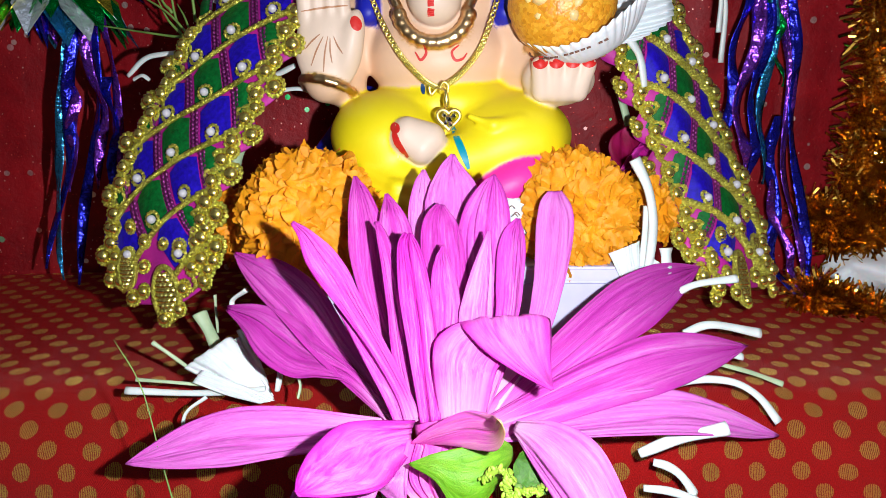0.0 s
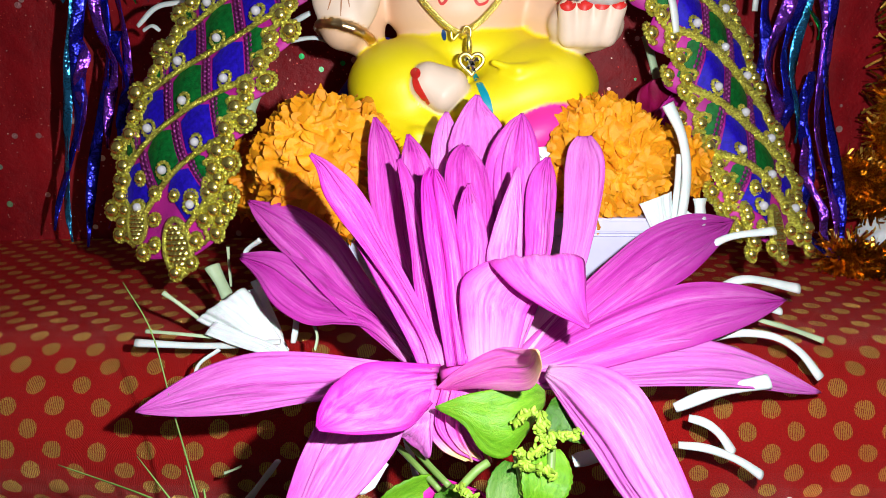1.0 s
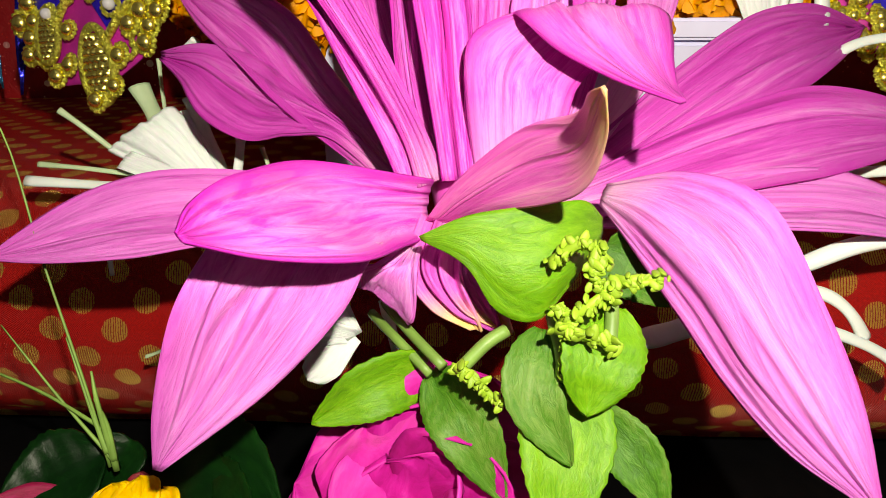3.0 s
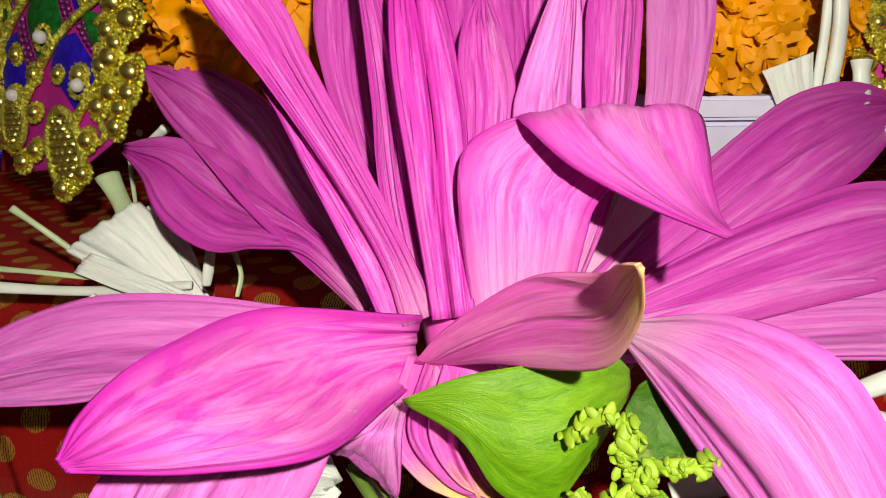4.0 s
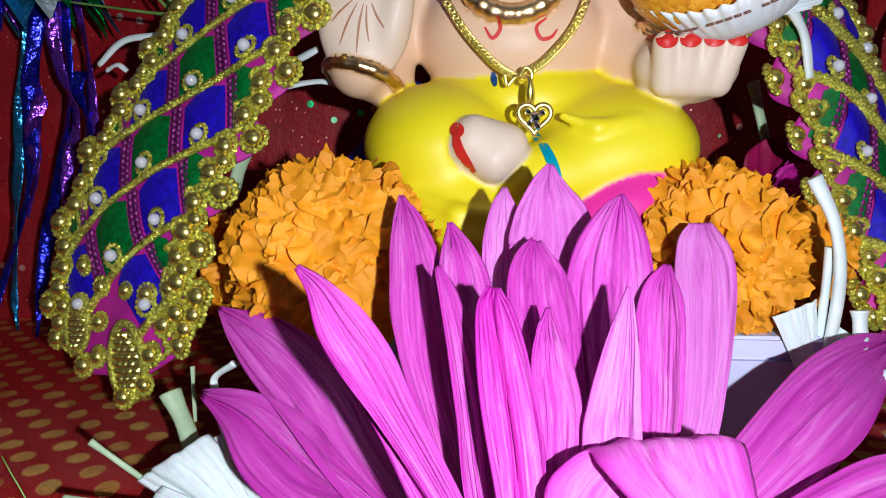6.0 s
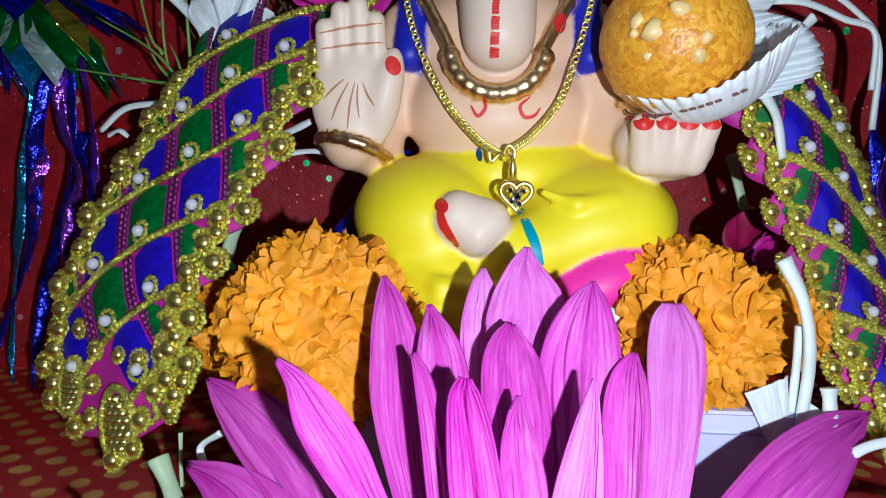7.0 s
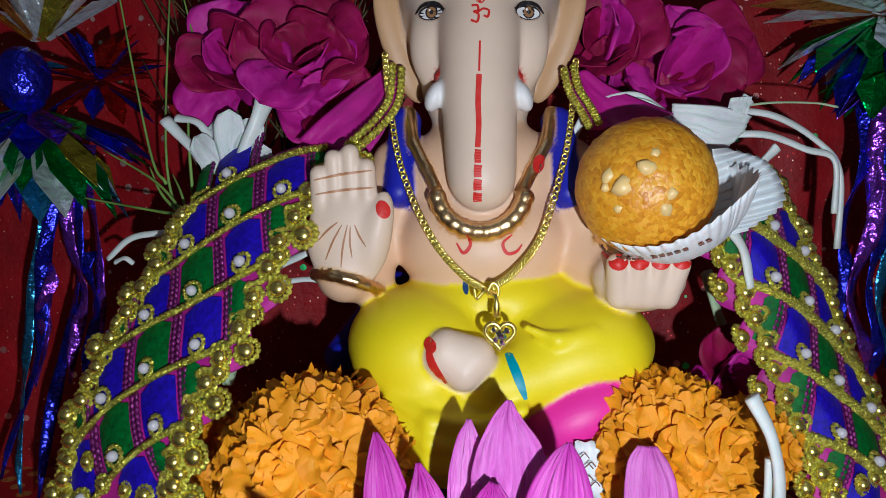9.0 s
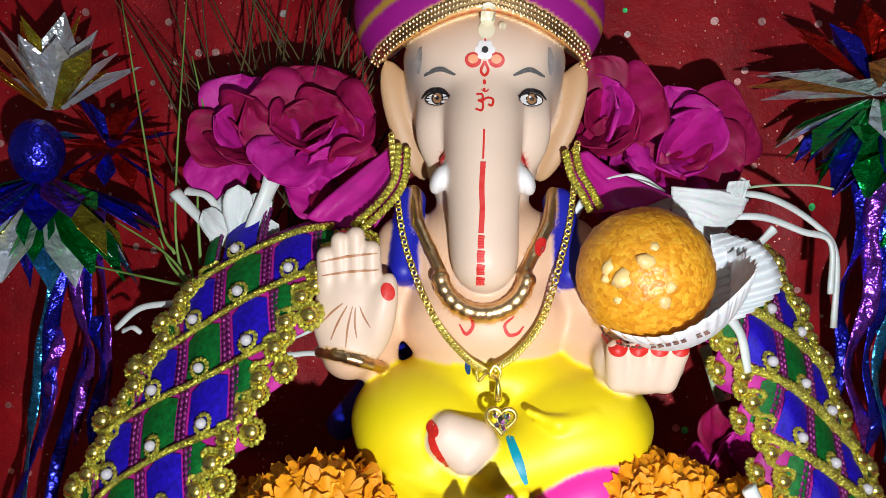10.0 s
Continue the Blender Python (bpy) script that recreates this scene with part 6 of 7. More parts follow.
tuberose((-0.0268, 0.2150, 0.0723), (-0.8, -0.2, 0.1), 0.016, "crumpled white tuberose under the lotus", [
    ([(-0.0194, 0.2080, 0.0843), (-0.0168, 0.2040, 0.0773), (-0.0150, 0.2030, 0.0668)], 0.0016, "tube"),
    ([(-0.0664, 0.2360, 0.0591), (-0.0722, 0.2360, 0.0512), (-0.0779, 0.2360, 0.0435)], 0.0018, "tube"),
    ([(-0.0809, 0.2400, 0.0544), (-0.0837, 0.2400, 0.0528), (-0.0874, 0.2400, 0.0513)], 0.0006, "tube_green")], 4, 42)
tuberose((0.0770, 0.2450, 0.0816), (0.9, -0.2, 0.2), 0.018, "white tuberoses with long curved tubes lying on the red cloth", [
    ([(0.0789, 0.2620, 0.0892), (0.0949, 0.2620, 0.0965), (0.1114, 0.2620, 0.0965), (0.1222, 0.2600, 0.0914), (0.1298, 0.2560, 0.0822)], 0.0020, "tube"),
    ([(0.0709, 0.2360, 0.0803), (0.0840, 0.2340, 0.0875), (0.1017, 0.2360, 0.0904)], 0.0027, "tube"),
    ([(0.0781, 0.2420, 0.0732), (0.0826, 0.2410, 0.0724), (0.0866, 0.2400, 0.0703), (0.0900, 0.2390, 0.0668), (0.0934, 0.2390, 0.0615)], 0.0022, "tube"),
    ([(0.0737, 0.2370, 0.0655), (0.0821, 0.2360, 0.0651), (0.0896, 0.2360, 0.0626), (0.0966, 0.2360, 0.0591), (0.1033, 0.2360, 0.0543)], 0.0020, "tube"),
    ([(0.0327, 0.2120, 0.0743), (0.0388, 0.2120, 0.0761), (0.0473, 0.2140, 0.0784)], 0.0030, "tube"),
    ([(0.0902, 0.2900, 0.1158), (0.1033, 0.2920, 0.1255), (0.1245, 0.2960, 0.1278)], 0.0020, "tube"),
    ([(0.0983, 0.2720, 0.1006), (0.1088, 0.2740, 0.1038), (0.1217, 0.2760, 0.1007)], 0.0018, "tube"),
    ([(0.1140, 0.2780, 0.0965), (0.1272, 0.2780, 0.0927), (0.1396, 0.2760, 0.0886)], 0.0014, "tube_green"),
    ([(0.1019, 0.2900, 0.1054), (0.1135, 0.2900, 0.1092), (0.1352, 0.2920, 0.1046)], 0.0024, "tube")], 0, 43)
tuberose((0.0948, 0.3160, 0.1068), (0.0, -0.1, 1.0), 0.022, "white tuberose standing against the orange marigold", [
    ([(0.0871, 0.3000, 0.1210), (0.0886, 0.3000, 0.1472), (0.0859, 0.3010, 0.1643), (0.0796, 0.3030, 0.1775)], 0.0034, "tube"),
    ([(0.0856, 0.3020, 0.1203), (0.0858, 0.3020, 0.1403), (0.0864, 0.3030, 0.1577)], 0.0026, "tube"),
    ([(0.0948, 0.2960, 0.1299), (0.0942, 0.2970, 0.1360), (0.0940, 0.2980, 0.1406)], 0.0040, "tube"),
    ([(0.1021, 0.3850, 0.1711), (0.0948, 0.3830, 0.1881), (0.0893, 0.3820, 0.2046)], 0.0034, "tube_green"),
    ([(0.0916, 0.3400, 0.2052), (0.0886, 0.3400, 0.2181), (0.0829, 0.3380, 0.2262)], 0.0028, "tube")], 0, 44, (0, -1, 0.2), [
    [((0.0800, 0.2980, 0.1200), (0.0842, 0.2990, 0.1196)), ((0.0745, 0.2970, 0.1294), (0.0840, 0.3000, 0.1310)), ((0.0697, 0.2980, 0.1383), (0.0837, 0.3020, 0.1427))],
    [((0.0870, 0.2990, 0.1197), (0.0906, 0.3000, 0.1202)), ((0.0878, 0.2990, 0.1297), (0.0943, 0.3000, 0.1286)), ((0.0893, 0.3010, 0.1357), (0.1016, 0.3020, 0.1255))]])
tuberose((-0.1052, 0.3780, 0.2429), (0.15, 0.0, 1.0), 0.026, "white tuberose spray beside the idol's raised palm", [
    ([(-0.1180, 0.3800, 0.2329), (-0.1171, 0.3800, 0.2473), (-0.1340, 0.3820, 0.2660)], 0.0030, "tube"),
    ([(-0.1110, 0.3780, 0.2523), (-0.1180, 0.3780, 0.2639), (-0.1283, 0.3800, 0.2666)], 0.0022, "tube"),
    ([(-0.0997, 0.3720, 0.2482), (-0.0937, 0.3720, 0.2621), (-0.0890, 0.3720, 0.2736)], 0.0044, "tube"),
    ([(-0.1560, 0.3720, 0.2090), (-0.1450, 0.3720, 0.2180), (-0.1291, 0.3740, 0.2199)], 0.0020, "tube"),
    ([(-0.1462, 0.3740, 0.2069), (-0.1497, 0.3740, 0.2092), (-0.1548, 0.3760, 0.2073)], 0.0014, "tube"),
    ([(-0.0592, 0.3580, 0.2002), (-0.0690, 0.3600, 0.2034), (-0.0843, 0.3620, 0.2015)], 0.0016, "tube"),
    ([(-0.0701, 0.3560, 0.2142), (-0.0768, 0.3580, 0.2111), (-0.0837, 0.3600, 0.2078)], 0.0022, "tube"),
    ([(-0.1012, 0.3520, 0.1633), (-0.0994, 0.3520, 0.1696), (-0.0966, 0.3520, 0.1781)], 0.0034, "tube_green")], 5, 45)
tuberose((0.0798, 0.3720, 0.2614), (0.3, 0.0, 1.0), 0.020, "white tuberose spray with long arching tubes behind the sweet", [
    ([(0.0304, 0.3680, 0.2563), (0.0388, 0.3680, 0.2698), (0.0544, 0.3700, 0.2745), (0.0662, 0.3720, 0.2679)], 0.0026, "tube"),
    ([(0.0861, 0.3720, 0.2694), (0.1081, 0.3720, 0.2675), (0.1271, 0.3740, 0.2576), (0.1376, 0.3760, 0.2452), (0.1383, 0.3760, 0.2154)], 0.0022, "tube"),
    ([(0.0874, 0.3680, 0.2595), (0.1048, 0.3680, 0.2598), (0.1211, 0.3700, 0.2544), (0.1332, 0.3720, 0.2500), (0.1344, 0.3720, 0.2297)], 0.0022, "tube"),
    ([(0.0811, 0.3700, 0.2671), (0.1035, 0.3720, 0.2718), (0.1258, 0.3780, 0.2726), (0.1369, 0.3800, 0.2712)], 0.0007, "tube_green"),
    ([(0.1005, 0.3720, 0.2438), (0.1058, 0.3720, 0.2495), (0.1110, 0.3720, 0.2552)], 0.0026, "tube"),
    ([(0.0922, 0.3700, 0.2650), (0.0952, 0.3700, 0.2695), (0.0983, 0.3700, 0.2735)], 0.0036, "tube")], 0, 46, (0, -1, 0.2), [
    [((0.0500, 0.3700, 0.2751), (0.0494, 0.3700, 0.2677)), ((0.0604, 0.3670, 0.2723), (0.0586, 0.3670, 0.2619)), ((0.0691, 0.3660, 0.2665), (0.0673, 0.3660, 0.2570))],
    [((0.0685, 0.3660, 0.2713), (0.0695, 0.3660, 0.2577)), ((0.0764, 0.3620, 0.2706), (0.0778, 0.3630, 0.2552)), ((0.0867, 0.3640, 0.2699), (0.0852, 0.3650, 0.2497)), ((0.0990, 0.3680, 0.2669), (0.0898, 0.3680, 0.2540))],
    [((0.0886, 0.3650, 0.2684), (0.0964, 0.3650, 0.2670)), ((0.0904, 0.3660, 0.2734), (0.0985, 0.3670, 0.2740))]])


def basil():
    """Holy basil sprig: broad leaves, flower spikes and stems in front of the lotus."""
    rng = random.Random(17)
    top = thing("basil_sprig", "bright green basil sprig with yellow-green flower spikes under the lotus", "leaves", (0.0087, 0.1900, 0.0862))

    def leaf(pts, w, mt="leaf", face=(0, -1, 0.2), cup=0.15):
        thick(piece("leaf", blade(pts, w, face, cup, 0.05, "leaf", 24, 10, rng=rng), M[mt], top), 0.0004)

    thick(piece("leaf", folded([((-0.0099, 0.1880, 0.1056), (-0.0095, 0.1880, 0.1049)), ((-0.0023, 0.1870, 0.1094), (-0.0023, 0.1850, 0.1018)), ((0.0048, 0.1880, 0.1105), (0.0027, 0.1840, 0.0944)), ((0.0121, 0.1900, 0.1109), (0.0093, 0.1840, 0.0925)),
                                ((0.0173, 0.1930, 0.1103), (0.0151, 0.1880, 0.0972)), ((0.0206, 0.1950, 0.1068), (0.0205, 0.1940, 0.1029))], 0.06, 0.03, 30, 20, 9.0), M["leaf"], top), 0.0004)
    leaf([(0.0228, 0.2020, 0.0987), (0.0290, 0.2000, 0.0956), (0.0350, 0.1980, 0.0890)], 0.014, "dull_shaded_leaf", face=(0.3, -0.9, 0.1))
    leaf([(-0.0086, 0.1960, 0.0762), (-0.0184, 0.1880, 0.0764), (-0.0298, 0.1860, 0.0701)], 0.011)
    leaf([(-0.0085, 0.1920, 0.0771), (-0.0021, 0.1840, 0.0723), (0.0051, 0.1800, 0.0590)], 0.012, "dull_shaded_leaf")
    leaf([(0.0106, 0.1860, 0.0899), (0.0092, 0.1780, 0.0825), (0.0153, 0.1740, 0.0717)], 0.010, "dull_shaded_leaf")
    leaf([(0.0146, 0.1860, 0.0831), (0.0143, 0.1760, 0.0730), (0.0120, 0.1680, 0.0607)], 0.015)
    leaf([(0.0220, 0.1860, 0.0943), (0.0191, 0.1780, 0.0882), (0.0172, 0.1760, 0.0801)], 0.013)
    leaf([(0.0193, 0.1820, 0.0774), (0.0259, 0.1760, 0.0720), (0.0307, 0.1720, 0.0639)], 0.009, "dull_shaded_leaf")
    for pts, r in (([(-0.0186, 0.2060, 0.0846), (-0.0125, 0.1940, 0.0847), (-0.0060, 0.1860, 0.0824)], 0.0010), ([(-0.0213, 0.2060, 0.0823), (-0.0152, 0.1960, 0.0820), (-0.0085, 0.1900, 0.0784)], 0.0010),
                   ([(0.0048, 0.1880, 0.0886), (0.0012, 0.1860, 0.0869), (-0.0035, 0.1840, 0.0824)], 0.0012), ([(0.0219, 0.1880, 0.0985), (0.0213, 0.1820, 0.0925), (0.0204, 0.1780, 0.0856)], 0.0012), ([(0.0122, 0.1860, 0.0927), (0.0137, 0.1800, 0.0868), (0.0123, 0.1780, 0.0799)], 0.0012)):
        piece("stem", tube(bmesh.new(), pts, r, 10, 7), M["stem"], top)
    bud = bmesh.new()
    bmesh.ops.create_icosphere(bud, subdivisions=2, radius=1)
    for v in bud.verts:
        v.co *= 1 + 0.25 * noise.noise(v.co * 1.8)
    bud = mesh_of("bud", bud, M["spike"])
    for pts in ([(0.0114, 0.1840, 0.1028), (0.0159, 0.1820, 0.1069), (0.0205, 0.1820, 0.1040)], [(0.0181, 0.1820, 0.1064), (0.0176, 0.1800, 0.1024), (0.0214, 0.1800, 0.0975)], [(0.0199, 0.1820, 0.0989), (0.0237, 0.1800, 0.1020), (0.0281, 0.1800, 0.1021)],
                [(0.0132, 0.1800, 0.0941), (0.0171, 0.1780, 0.0985), (0.0210, 0.1800, 0.1013)], [(0.0119, 0.1780, 0.0945), (0.0163, 0.1770, 0.0939), (0.0209, 0.1770, 0.0915)], [(-0.0036, 0.1820, 0.0850), (-0.0000, 0.1800, 0.0829), (0.0038, 0.1790, 0.0796)],
                [(0.0122, 0.1820, 0.0962), (0.0144, 0.1800, 0.0934), (0.0135, 0.1780, 0.0867)]):
        line = spline(pts, 24)
        piece("stem", tube(bmesh.new(), pts, lambda t: 0.0011 - 0.0006 * t, 10, 6), M["spike"], top)
        for i, p in enumerate(line):
            for _ in range(1 + i % 2):
                ob = under(new("bud", bud), top)
                s = rng.uniform(0.0004, 0.0008)
                off = V(rng.uniform(-1, 1), rng.uniform(-1, 0.4), rng.uniform(-1, 1)) * 0.0011
                ob.matrix_basis = Matrix.Translation(p + off) @ Euler((rng.random() * 6, rng.random() * 6, 0)).to_matrix().to_4x4() @ Matrix.Diagonal((s, s * 0.6, s * 1.9, 1))


basil()


def table_flowers():
    rng = random.Random(23)
    top = thing("marigold", "crushed yellow marigold with maroon petal bases on the black table", "flower", (-0.0719, 0.1900, 0.0438))
    for pts, w, mt in (([(-0.0710, 0.1860, 0.0378), (-0.0707, 0.1860, 0.0473), (-0.0733, 0.1920, 0.0497)], 0.0095, "yellow"), ([(-0.0678, 0.1840, 0.0398), (-0.0644, 0.1830, 0.0510), (-0.0659, 0.1900, 0.0535)], 0.0095, "yellow"), ([(-0.0641, 0.1840, 0.0400), (-0.0596, 0.1820, 0.0496), (-0.0609, 0.1890, 0.0517)], 0.0080, "yellow"),
                       ([(-0.0760, 0.1870, 0.0366), (-0.0763, 0.1870, 0.0428), (-0.0773, 0.1920, 0.0463)], 0.0070, "yellow"), ([(-0.0805, 0.1900, 0.0336), (-0.0790, 0.1890, 0.0409), (-0.0791, 0.1920, 0.0450)], 0.0045, "maroon"), ([(-0.0693, 0.1930, 0.0449), (-0.0682, 0.1930, 0.0484), (-0.0679, 0.1940, 0.0514)], 0.0050, "maroon"),
                       ([(-0.0684, 0.1800, 0.0426), (-0.0660, 0.1790, 0.0487), (-0.0648, 0.1820, 0.0510)], 0.0090, "yellow")):
        thick(piece("petal", blade(pts, w, (0.1, -0.8, 0.5), 0.25, 0.09, "broad", 14, 10, rng=rng), M[mt], top), 0.0006)
    top = thing("betel_leaf", "glossy dark green leaves lying on the black table", "leaves", (-0.0572, 0.2000, 0.0341))
    for pts, w in (([(-0.0754, 0.2100, 0.0363), (-0.0577, 0.2000, 0.0450), (-0.0384, 0.1900, 0.0437)], 0.030), ([(-0.0675, 0.2040, 0.0340), (-0.0545, 0.1920, 0.0412), (-0.0403, 0.1800, 0.0457)], 0.024), ([(-0.0865, 0.2120, 0.0419), (-0.0955, 0.2060, 0.0387), (-0.1055, 0.2000, 0.0356)], 0.020),
                   ([(-0.0815, 0.2160, 0.0430), (-0.0836, 0.2120, 0.0402), (-0.0885, 0.2100, 0.0338)], 0.014)):
        thick(piece("leaf", blade(pts, w, (0.1, -0.6, 0.8), 0.2, 0.04, "leaf", 20, 10, rng=rng), M["dark_leaf"], top), 0.0005)
    top = thing("rose_petal", "loose dark rose petal with a pale end on the black table", "petal", (-0.0997, 0.2000, 0.0340))
    thick(piece("petal", blade([(-0.0874, 0.2040, 0.0350), (-0.0980, 0.2000, 0.0350), (-0.1092, 0.1960, 0.0370)], 0.012, (0, -0.6, 0.8), 0.3, 0.05, "petal", rng=rng), M["rose"], top), 0.0005)
    top = thing("grass_sprig", "thin green grass blades rising from the table before the cloth", "grass", (-0.0804, 0.2050, 0.0438))
    for pts, r in (([(-0.0798, 0.2050, 0.0429), (-0.0817, 0.2060, 0.0590), (-0.0829, 0.2080, 0.0662)], 0.0008), ([(-0.0812, 0.2050, 0.0437), (-0.0849, 0.2080, 0.0627), (-0.0922, 0.2140, 0.0888), (-0.0998, 0.2220, 0.1129), (-0.1089, 0.2260, 0.1283)], 0.0004),
                   ([(-0.0802, 0.2050, 0.0456), (-0.0926, 0.2100, 0.0577), (-0.1065, 0.2160, 0.0726)], 0.0005), ([(-0.0804, 0.2060, 0.0521), (-0.1008, 0.2120, 0.0596), (-0.1350, 0.2200, 0.0669)], 0.0005), ([(-0.0812, 0.2050, 0.0474), (-0.0840, 0.2070, 0.0565), (-0.0894, 0.2120, 0.0720)], 0.0007), ([(-0.0799, 0.2050, 0.0456), (-0.0806, 0.2060, 0.0538), (-0.0822, 0.2060, 0.0607)], 0.0008)):
        piece("blade", tube(bmesh.new(), pts, lambda t, r=r: r * (1.15 - 0.8 * t), 18, 5), M["stem"], top)


table_flowers()


def card_box():
    """Open red box with a white inside on the table."""
    c = V((0.1245, 0.2320, 0.0209))
    top = thing("card_box", "red cardboard box with white inner side on the black table", "box", (c.x, c.y, 0.0))
    x, y = c.x + 0.033, c.y
    for lo, hi, mt, nm in (((x - 0.030, y - 0.030, 0.002), (x + 0.050, y + 0.030, 0.004), "paper", "base"), ((x - 0.032, y - 0.030, 0.002), (x - 0.030, y + 0.030, 0.030), "paper", "side"),
                           ((x - 0.030, y + 0.0285, 0.004), (x + 0.050, y + 0.030, 0.034), "redbox", "side"), ((x - 0.030, y - 0.032, 0.002), (x + 0.050, y - 0.030, 0.026), "redbox", "side"), ((x - 0.0300, y - 0.028, 0.028), (x + 0.048, y + 0.028, 0.0300), "redbox", "lid")):
        bm = box(bmesh.new(), lo, hi)
        bmesh.ops.bevel(bm, geom=bm.edges[:], offset=0.0004, segments=1, affect="EDGES")
        piece(nm, bm, M[mt], top, smooth=False)


card_box()


# ---- foil ornaments, ribbons and tinsel ----
def foil_flower(at, r, label, seed, rings, bulb=None):
    rng = random.Random(seed)
    top = thing("foil_flower", label, "decoration", at, "foil flowers")
    for tilt, n, mats, length in rings:
        for k in range(n):
            a = 2 * math.pi * (k + rng.uniform(-0.25, 0.25)) / n
            e = radians(tilt + rng.uniform(-9, 9))
            d = V(math.cos(a) * math.cos(e), math.sin(a) * math.cos(e) * 0.75, math.sin(e))
            L = r * length * rng.uniform(0.85, 1.1)
            w = L * 0.34
            side = d.cross(V(0, 0, 1)).normalized()
            up = side.cross(d).normalized()
            o = V(at) + d * r * 0.12
            rows = []
            for i in range(7):
                s = i / 6
                ww = w / 2 * (0.35 + 0.65 * min(1, s / 0.65)) * (1 if s < 0.66 else max(0.02, (1 - s) / 0.34))
                fold = 0.42 * ww
                rows.append([o + d * L * s + side * ww * u + up * fold * abs(u) for u in (-1, -0.5, 0, 0.5, 1)])
            thick(piece("foil_petal", sheet(rows), M[mats[k % len(mats)]], top, smooth=False), 0.0002)
    if bulb:
        piece("bulb", ball(bmesh.new(), bulb, r * 0.20, 16, 12, (1, 1, 1.25)), M["foil_blue"], top, "shiny blue foil bulb")
    return top


foil_flower((-0.1994, 0.3980, 0.2719), 0.056, "hanging foil flower with blue centre and silver and green points", 51,
            ((-50, 28, ("foil_silver", "foil_green", "foil_teal", "foil_silver", "foil_green", "foil_gold", "foil_green"), 0.92), (-25, 20, ("foil_blue", "foil_purple", "foil_green", "foil_blue"), 0.85), (-74, 12, ("foil_blue", "foil_purple", "foil_blue"), 0.72)), (-0.1954, 0.3860, 0.2824))
foil_flower((-0.2028, 0.4120, 0.2999), 0.044, "upright foil flower of silver and yellow points above the blue bulb", 52,
            ((38, 11, ("foil_silver", "foil_silver", "foil_gold", "foil_orange"), 0.9), (66, 7, ("foil_silver", "foil_gold"), 1.0)))
foil_flower((-0.1796, 0.4180, 0.2849), 0.032, "small foil flower of red and blue points", 55, ((10, 11, ("foil_red", "foil_blue", "foil_red", "foil_teal"), 0.9), (-30, 9, ("foil_red", "foil_blue"), 0.9), (50, 7, ("foil_red", "foil_blue"), 0.8)))
foil_flower((0.1655, 0.4050, 0.3115), 0.046, "hanging foil flower of silver, green and orange points", 53,
            ((8, 20, ("foil_silver", "foil_silver", "foil_orange", "foil_silver"), 1.05), (-32, 18, ("foil_green", "foil_silver", "foil_blue", "foil_green"), 0.95), (38, 14, ("foil_red", "foil_red", "foil_blue"), 0.95), (-62, 9, ("foil_green", "foil_blue"), 0.9)))
foil_flower((0.1738, 0.4050, 0.2885), 0.030, "small hanging foil flower of green and blue points", 54, ((-40, 10, ("foil_green", "foil_blue", "foil_purple"), 1.0), (-10, 8, ("foil_blue", "foil_green"), 1.0)))


def ribbons(label, strands, seed):
    rng = random.Random(seed)
    first = strands[0][0][0]
    top = thing("foil_ribbon", label, "decoration", tuple(first), "foil ribbons")
    for pts, w, mt in strands:
        line = spline(pts, 26)
        rows = []
        ph = rng.random() * 6
        for i, p in enumerate(line):
            a = 0.7 * math.sin(i * 0.28 + ph)
            side = V(math.cos(a), math.sin(a), 0)
            p = p + V(0.0018 * math.sin(i * 0.5 + ph), 0.0015 * math.cos(i * 0.6 + ph), 0)
            tp = 1 if i < 22 else max(0.25, (26 - i) / 4)
            rows.append([p + side * w * tp * u + V(0, 0.0006 * math.sin(i * 1.3 + 3 * u), 0) for u in (-0.5, -0.17, 0.17, 0.5)])
        thick(piece("strand", sheet(rows), M[mt], top), 0.00015)


ribbons("shiny blue and purple foil ribbons hanging before the red curtain", [
    ([(0.1715, 0.4080, 0.2818), (0.1657, 0.4040, 0.2323), (0.1609, 0.4020, 0.1870), (0.1668, 0.4000, 0.1561)], 0.0075, "foil_purple"),
    ([(0.1753, 0.4100, 0.2821), (0.1713, 0.4050, 0.2324), (0.1684, 0.4020, 0.1871), (0.1699, 0.4020, 0.1493)], 0.0065, "foil_blue"),
    ([(0.1652, 0.4110, 0.2822), (0.1604, 0.4080, 0.2412), (0.1556, 0.4060, 0.2020), (0.1561, 0.4060, 0.1613)], 0.0060, "foil_blue"),
    ([(0.1770, 0.4090, 0.2820), (0.1742, 0.4060, 0.2471), (0.1747, 0.4050, 0.1930), (0.1776, 0.4050, 0.1488)], 0.0055, "foil_teal"),
    ([(0.1749, 0.4070, 0.2588), (0.1769, 0.4040, 0.2324), (0.1815, 0.4030, 0.2024)], 0.0045, "foil_green"),
    ([(0.1809, 0.4090, 0.2821), (0.1853, 0.4050, 0.2325), (0.1910, 0.4020, 0.1873), (0.1984, 0.3980, 0.1310), (0.2069, 0.3850, 0.0827)], 0.0060, "foil_blue"),
    ([(0.1800, 0.4090, 0.2706), (0.1845, 0.4050, 0.2175), (0.1920, 0.4020, 0.1495), (0.2034, 0.3880, 0.0849)], 0.0055, "foil_purple"),
    ([(0.1815, 0.4040, 0.1522), (0.1890, 0.4000, 0.1239), (0.1974, 0.3920, 0.1000), (0.2052, 0.3840, 0.0798)], 0.0050, "foil_purple"),
    ([(0.1839, 0.4100, 0.1864), (0.1853, 0.4080, 0.1482), (0.1895, 0.4000, 0.1040), (0.2027, 0.3860, 0.0823)], 0.0065, "foil_blue")], 61)
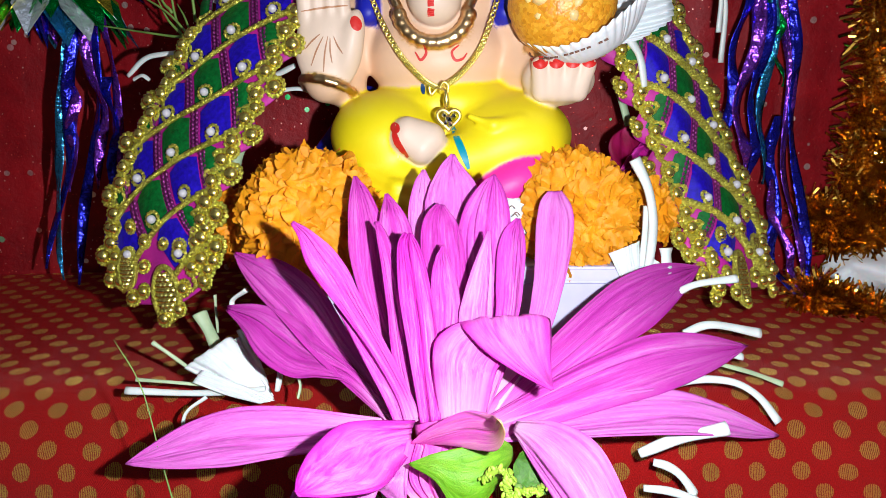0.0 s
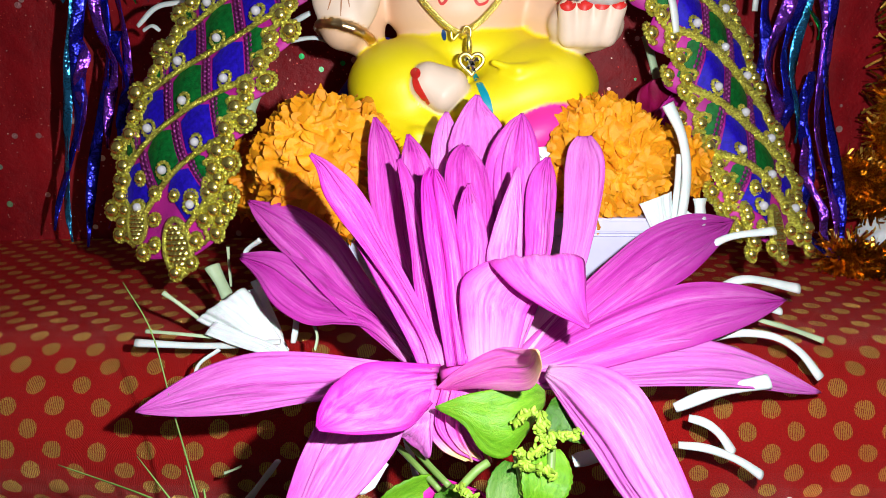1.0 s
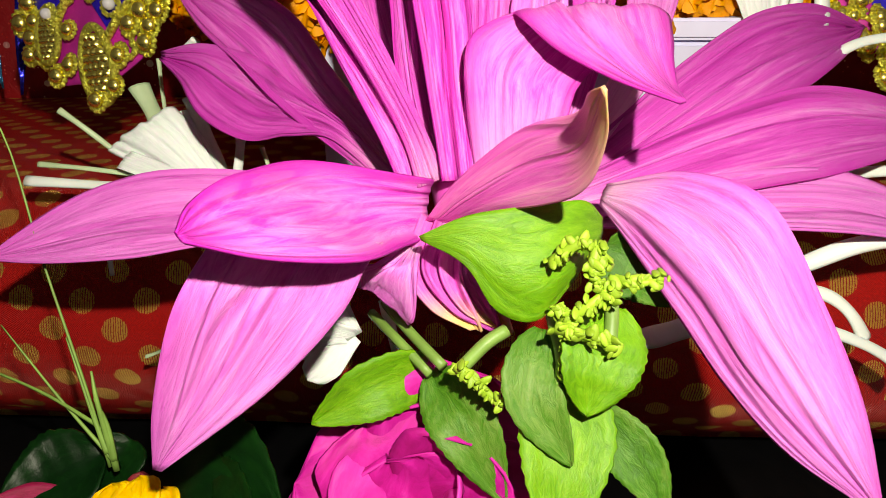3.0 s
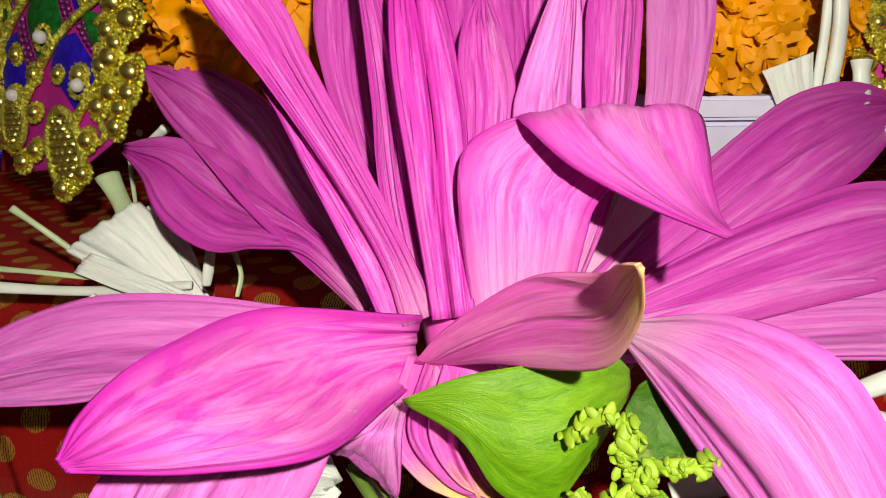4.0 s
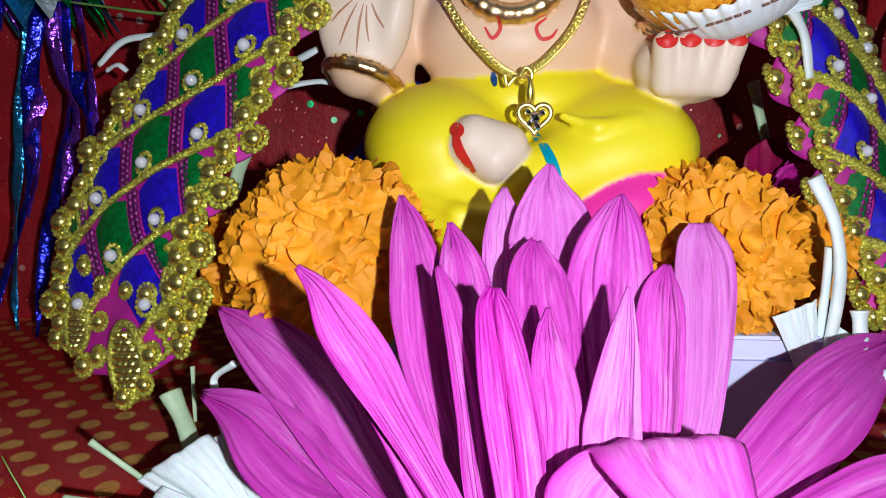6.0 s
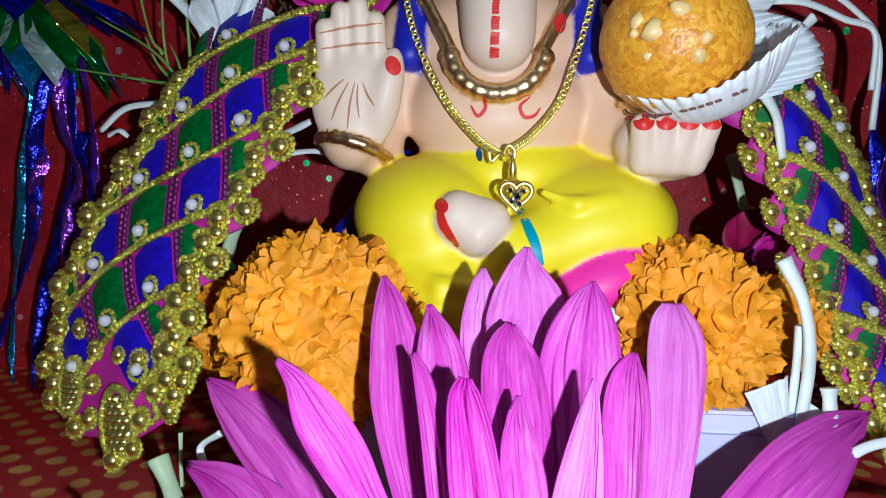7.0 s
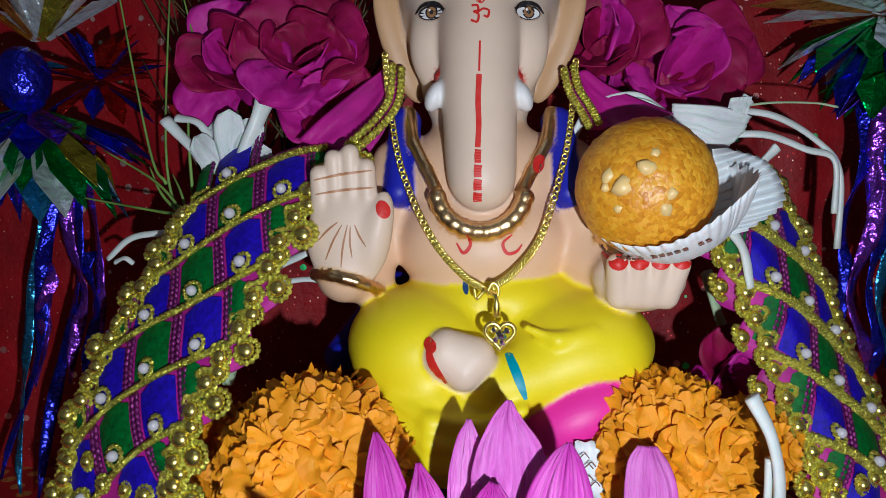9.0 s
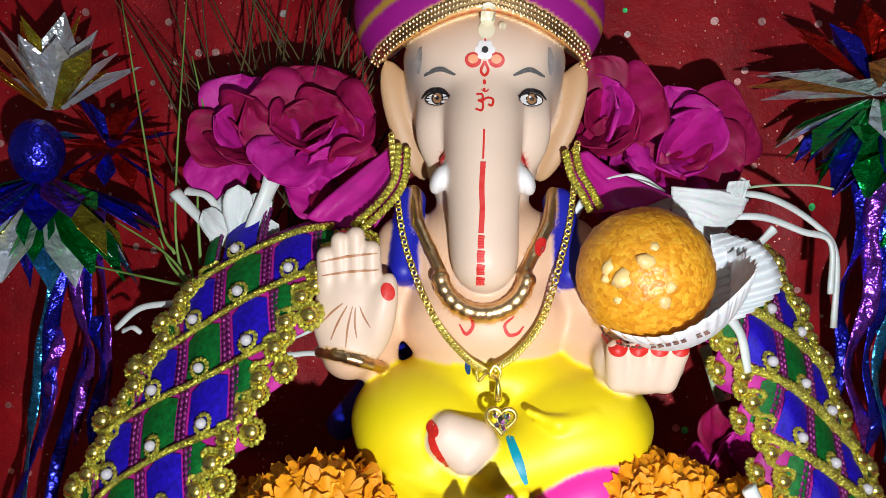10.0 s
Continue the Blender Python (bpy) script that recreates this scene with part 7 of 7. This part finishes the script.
ribbons("dark blue and purple foil ribbons hanging beside the embroidered border", [
    ([(-0.1953, 0.4080, 0.2559), (-0.2003, 0.4040, 0.2085), (-0.2078, 0.4020, 0.1593), (-0.2241, 0.3980, 0.1019)], 0.0065, "foil_blue"),
    ([(-0.1917, 0.4100, 0.2561), (-0.1896, 0.4060, 0.2085), (-0.1847, 0.4040, 0.1842), (-0.1943, 0.4040, 0.1463)], 0.0060, "foil_purple"),
    ([(-0.1997, 0.4110, 0.2561), (-0.2058, 0.4060, 0.1993), (-0.2167, 0.4040, 0.1429), (-0.2142, 0.3960, 0.0960)], 0.0055, "foil_teal"),
    ([(-0.1891, 0.4110, 0.2562), (-0.1869, 0.4080, 0.2145), (-0.1978, 0.4060, 0.1523), (-0.2072, 0.3940, 0.0934)], 0.0060, "foil_blue"),
    ([(-0.1820, 0.4120, 0.2563), (-0.1797, 0.4080, 0.2085), (-0.1794, 0.4060, 0.1652), (-0.1956, 0.3980, 0.1021)], 0.0055, "foil_purple"),
    ([(-0.1995, 0.4040, 0.2026), (-0.2020, 0.4020, 0.1769), (-0.2058, 0.4000, 0.1457)], 0.0060, "foil_purple"),
    ([(-0.1831, 0.4080, 0.2076), (-0.1800, 0.4040, 0.1769), (-0.1860, 0.4020, 0.1429)], 0.0050, "foil_blue")], 62)


def tinsel():
    rng = random.Random(71)
    bm = bmesh.new()
    for rope in ([(0.2414, 0.4250, 0.2668), (0.2398, 0.4200, 0.2018), (0.2377, 0.4180, 0.1466), (0.2327, 0.4120, 0.1075)], [(0.2144, 0.4200, 0.1291), (0.2355, 0.4140, 0.1206), (0.2635, 0.4100, 0.1151)], [(0.2597, 0.4200, 0.1859), (0.2546, 0.4150, 0.1540), (0.2441, 0.4120, 0.1212)],
                 [(0.2029, 0.3880, 0.0898), (0.2192, 0.3820, 0.0839), (0.2387, 0.3720, 0.0798)]):
        line = spline(rope, 300)
        for p in line:
            for _ in range(7):
                d = V(rng.gauss(0, 1), rng.gauss(0, 1), rng.gauss(0, 1)).normalized()
                L, w = rng.uniform(0.009, 0.020), 0.0007
                s = d.orthogonal().normalized() * w
                s.rotate(Matrix.Rotation(rng.random() * 6, 3, d))
                m = p + d * L * 0.5 + s * 4
                a, b, c, e, f, g = (bm.verts.new(x) for x in (p - s, p + s, m + s, m - s, p + d * L + s, p + d * L - s))
                bm.faces.new((a, b, c, e))
                bm.faces.new((e, c, f, g))
    tagged(part("tinsel_garland", bm, M["tinsel"], smooth=False), "dense glittering gold tinsel garland hanging before the curtain", "decoration", kind="stuff")


tinsel()


def paper_bag():
    c = V((0.2503, 0.4120, 0.0868))
    top = thing("paper_wad", "crumpled white paper wad beside the gold tinsel", "paper", (c.x, c.y, 0.083))
    bm = bmesh.new()
    bmesh.ops.create_icosphere(bm, subdivisions=4, radius=1)
    for v in bm.verts:
        n = noise.noise(v.co * 2.0) * 0.25 + noise.noise(v.co * 6) * 0.1
        v.co = V(c.x + 0.012, c.y, 0.0985) + V(v.co.x * 0.036, v.co.y * 0.020, v.co.z * 0.0145) * (1 + n)
    piece("wad", bm, M["paper"], top)


paper_bag()


def dry_grass():
    rng = random.Random(81)
    top = thing("grass_bunch", "bunch of thin dry grass blades standing behind the roses", "grass", (-0.0980, 0.4200, 0.3030))
    for k in range(70):
        x0, x1 = rng.uniform(380, 640), rng.uniform(-260, 260)
        b = V((-0.0943, 0.4050, 0.2689)) + V((x0 - 500) * 0.00024, rng.uniform(-0.008, 0.012), rng.uniform(-0.05, 0.02))
        e = b + V(x1 * 0.00028, rng.uniform(-0.01, 0.012), rng.uniform(0.06, 0.13))
        m = b.lerp(e, 0.5) + V(rng.uniform(-0.006, 0.006), rng.uniform(-0.004, 0.004), 0)
        piece("blade", tube(bmesh.new(), [b, m, e], lambda t: 0.0007 * (1.1 - 0.8 * t), 7, 4), M["straw"], top)
    for pts in ([(-0.1357, 0.3850, 0.2393), (-0.1441, 0.3880, 0.2561), (-0.1614, 0.3950, 0.3481)], [(-0.1310, 0.3850, 0.2223), (-0.1366, 0.3880, 0.2562), (-0.1349, 0.4000, 0.3494)], [(-0.1235, 0.3820, 0.2350), (-0.1251, 0.3840, 0.2637), (-0.1238, 0.3880, 0.2901)], [(-0.1185, 0.3860, 0.2638), (-0.1209, 0.3880, 0.2878), (-0.1297, 0.3920, 0.3239)],
                [(-0.1216, 0.3720, 0.2251), (-0.1368, 0.3780, 0.2401), (-0.1621, 0.3850, 0.2535)], [(-0.1268, 0.3740, 0.2272), (-0.1450, 0.3800, 0.2294), (-0.1928, 0.3920, 0.2361)], [(-0.1247, 0.3780, 0.2242), (-0.1366, 0.3820, 0.2352), (-0.1430, 0.3860, 0.2464)], [(-0.1234, 0.3780, 0.2214), (-0.1274, 0.3800, 0.2353), (-0.1325, 0.3840, 0.2436)]):
        piece("blade", tube(bmesh.new(), pts, lambda t: 0.0008 * (1.1 - 0.7 * t), 12, 5), M["stem"], top)


dry_grass()
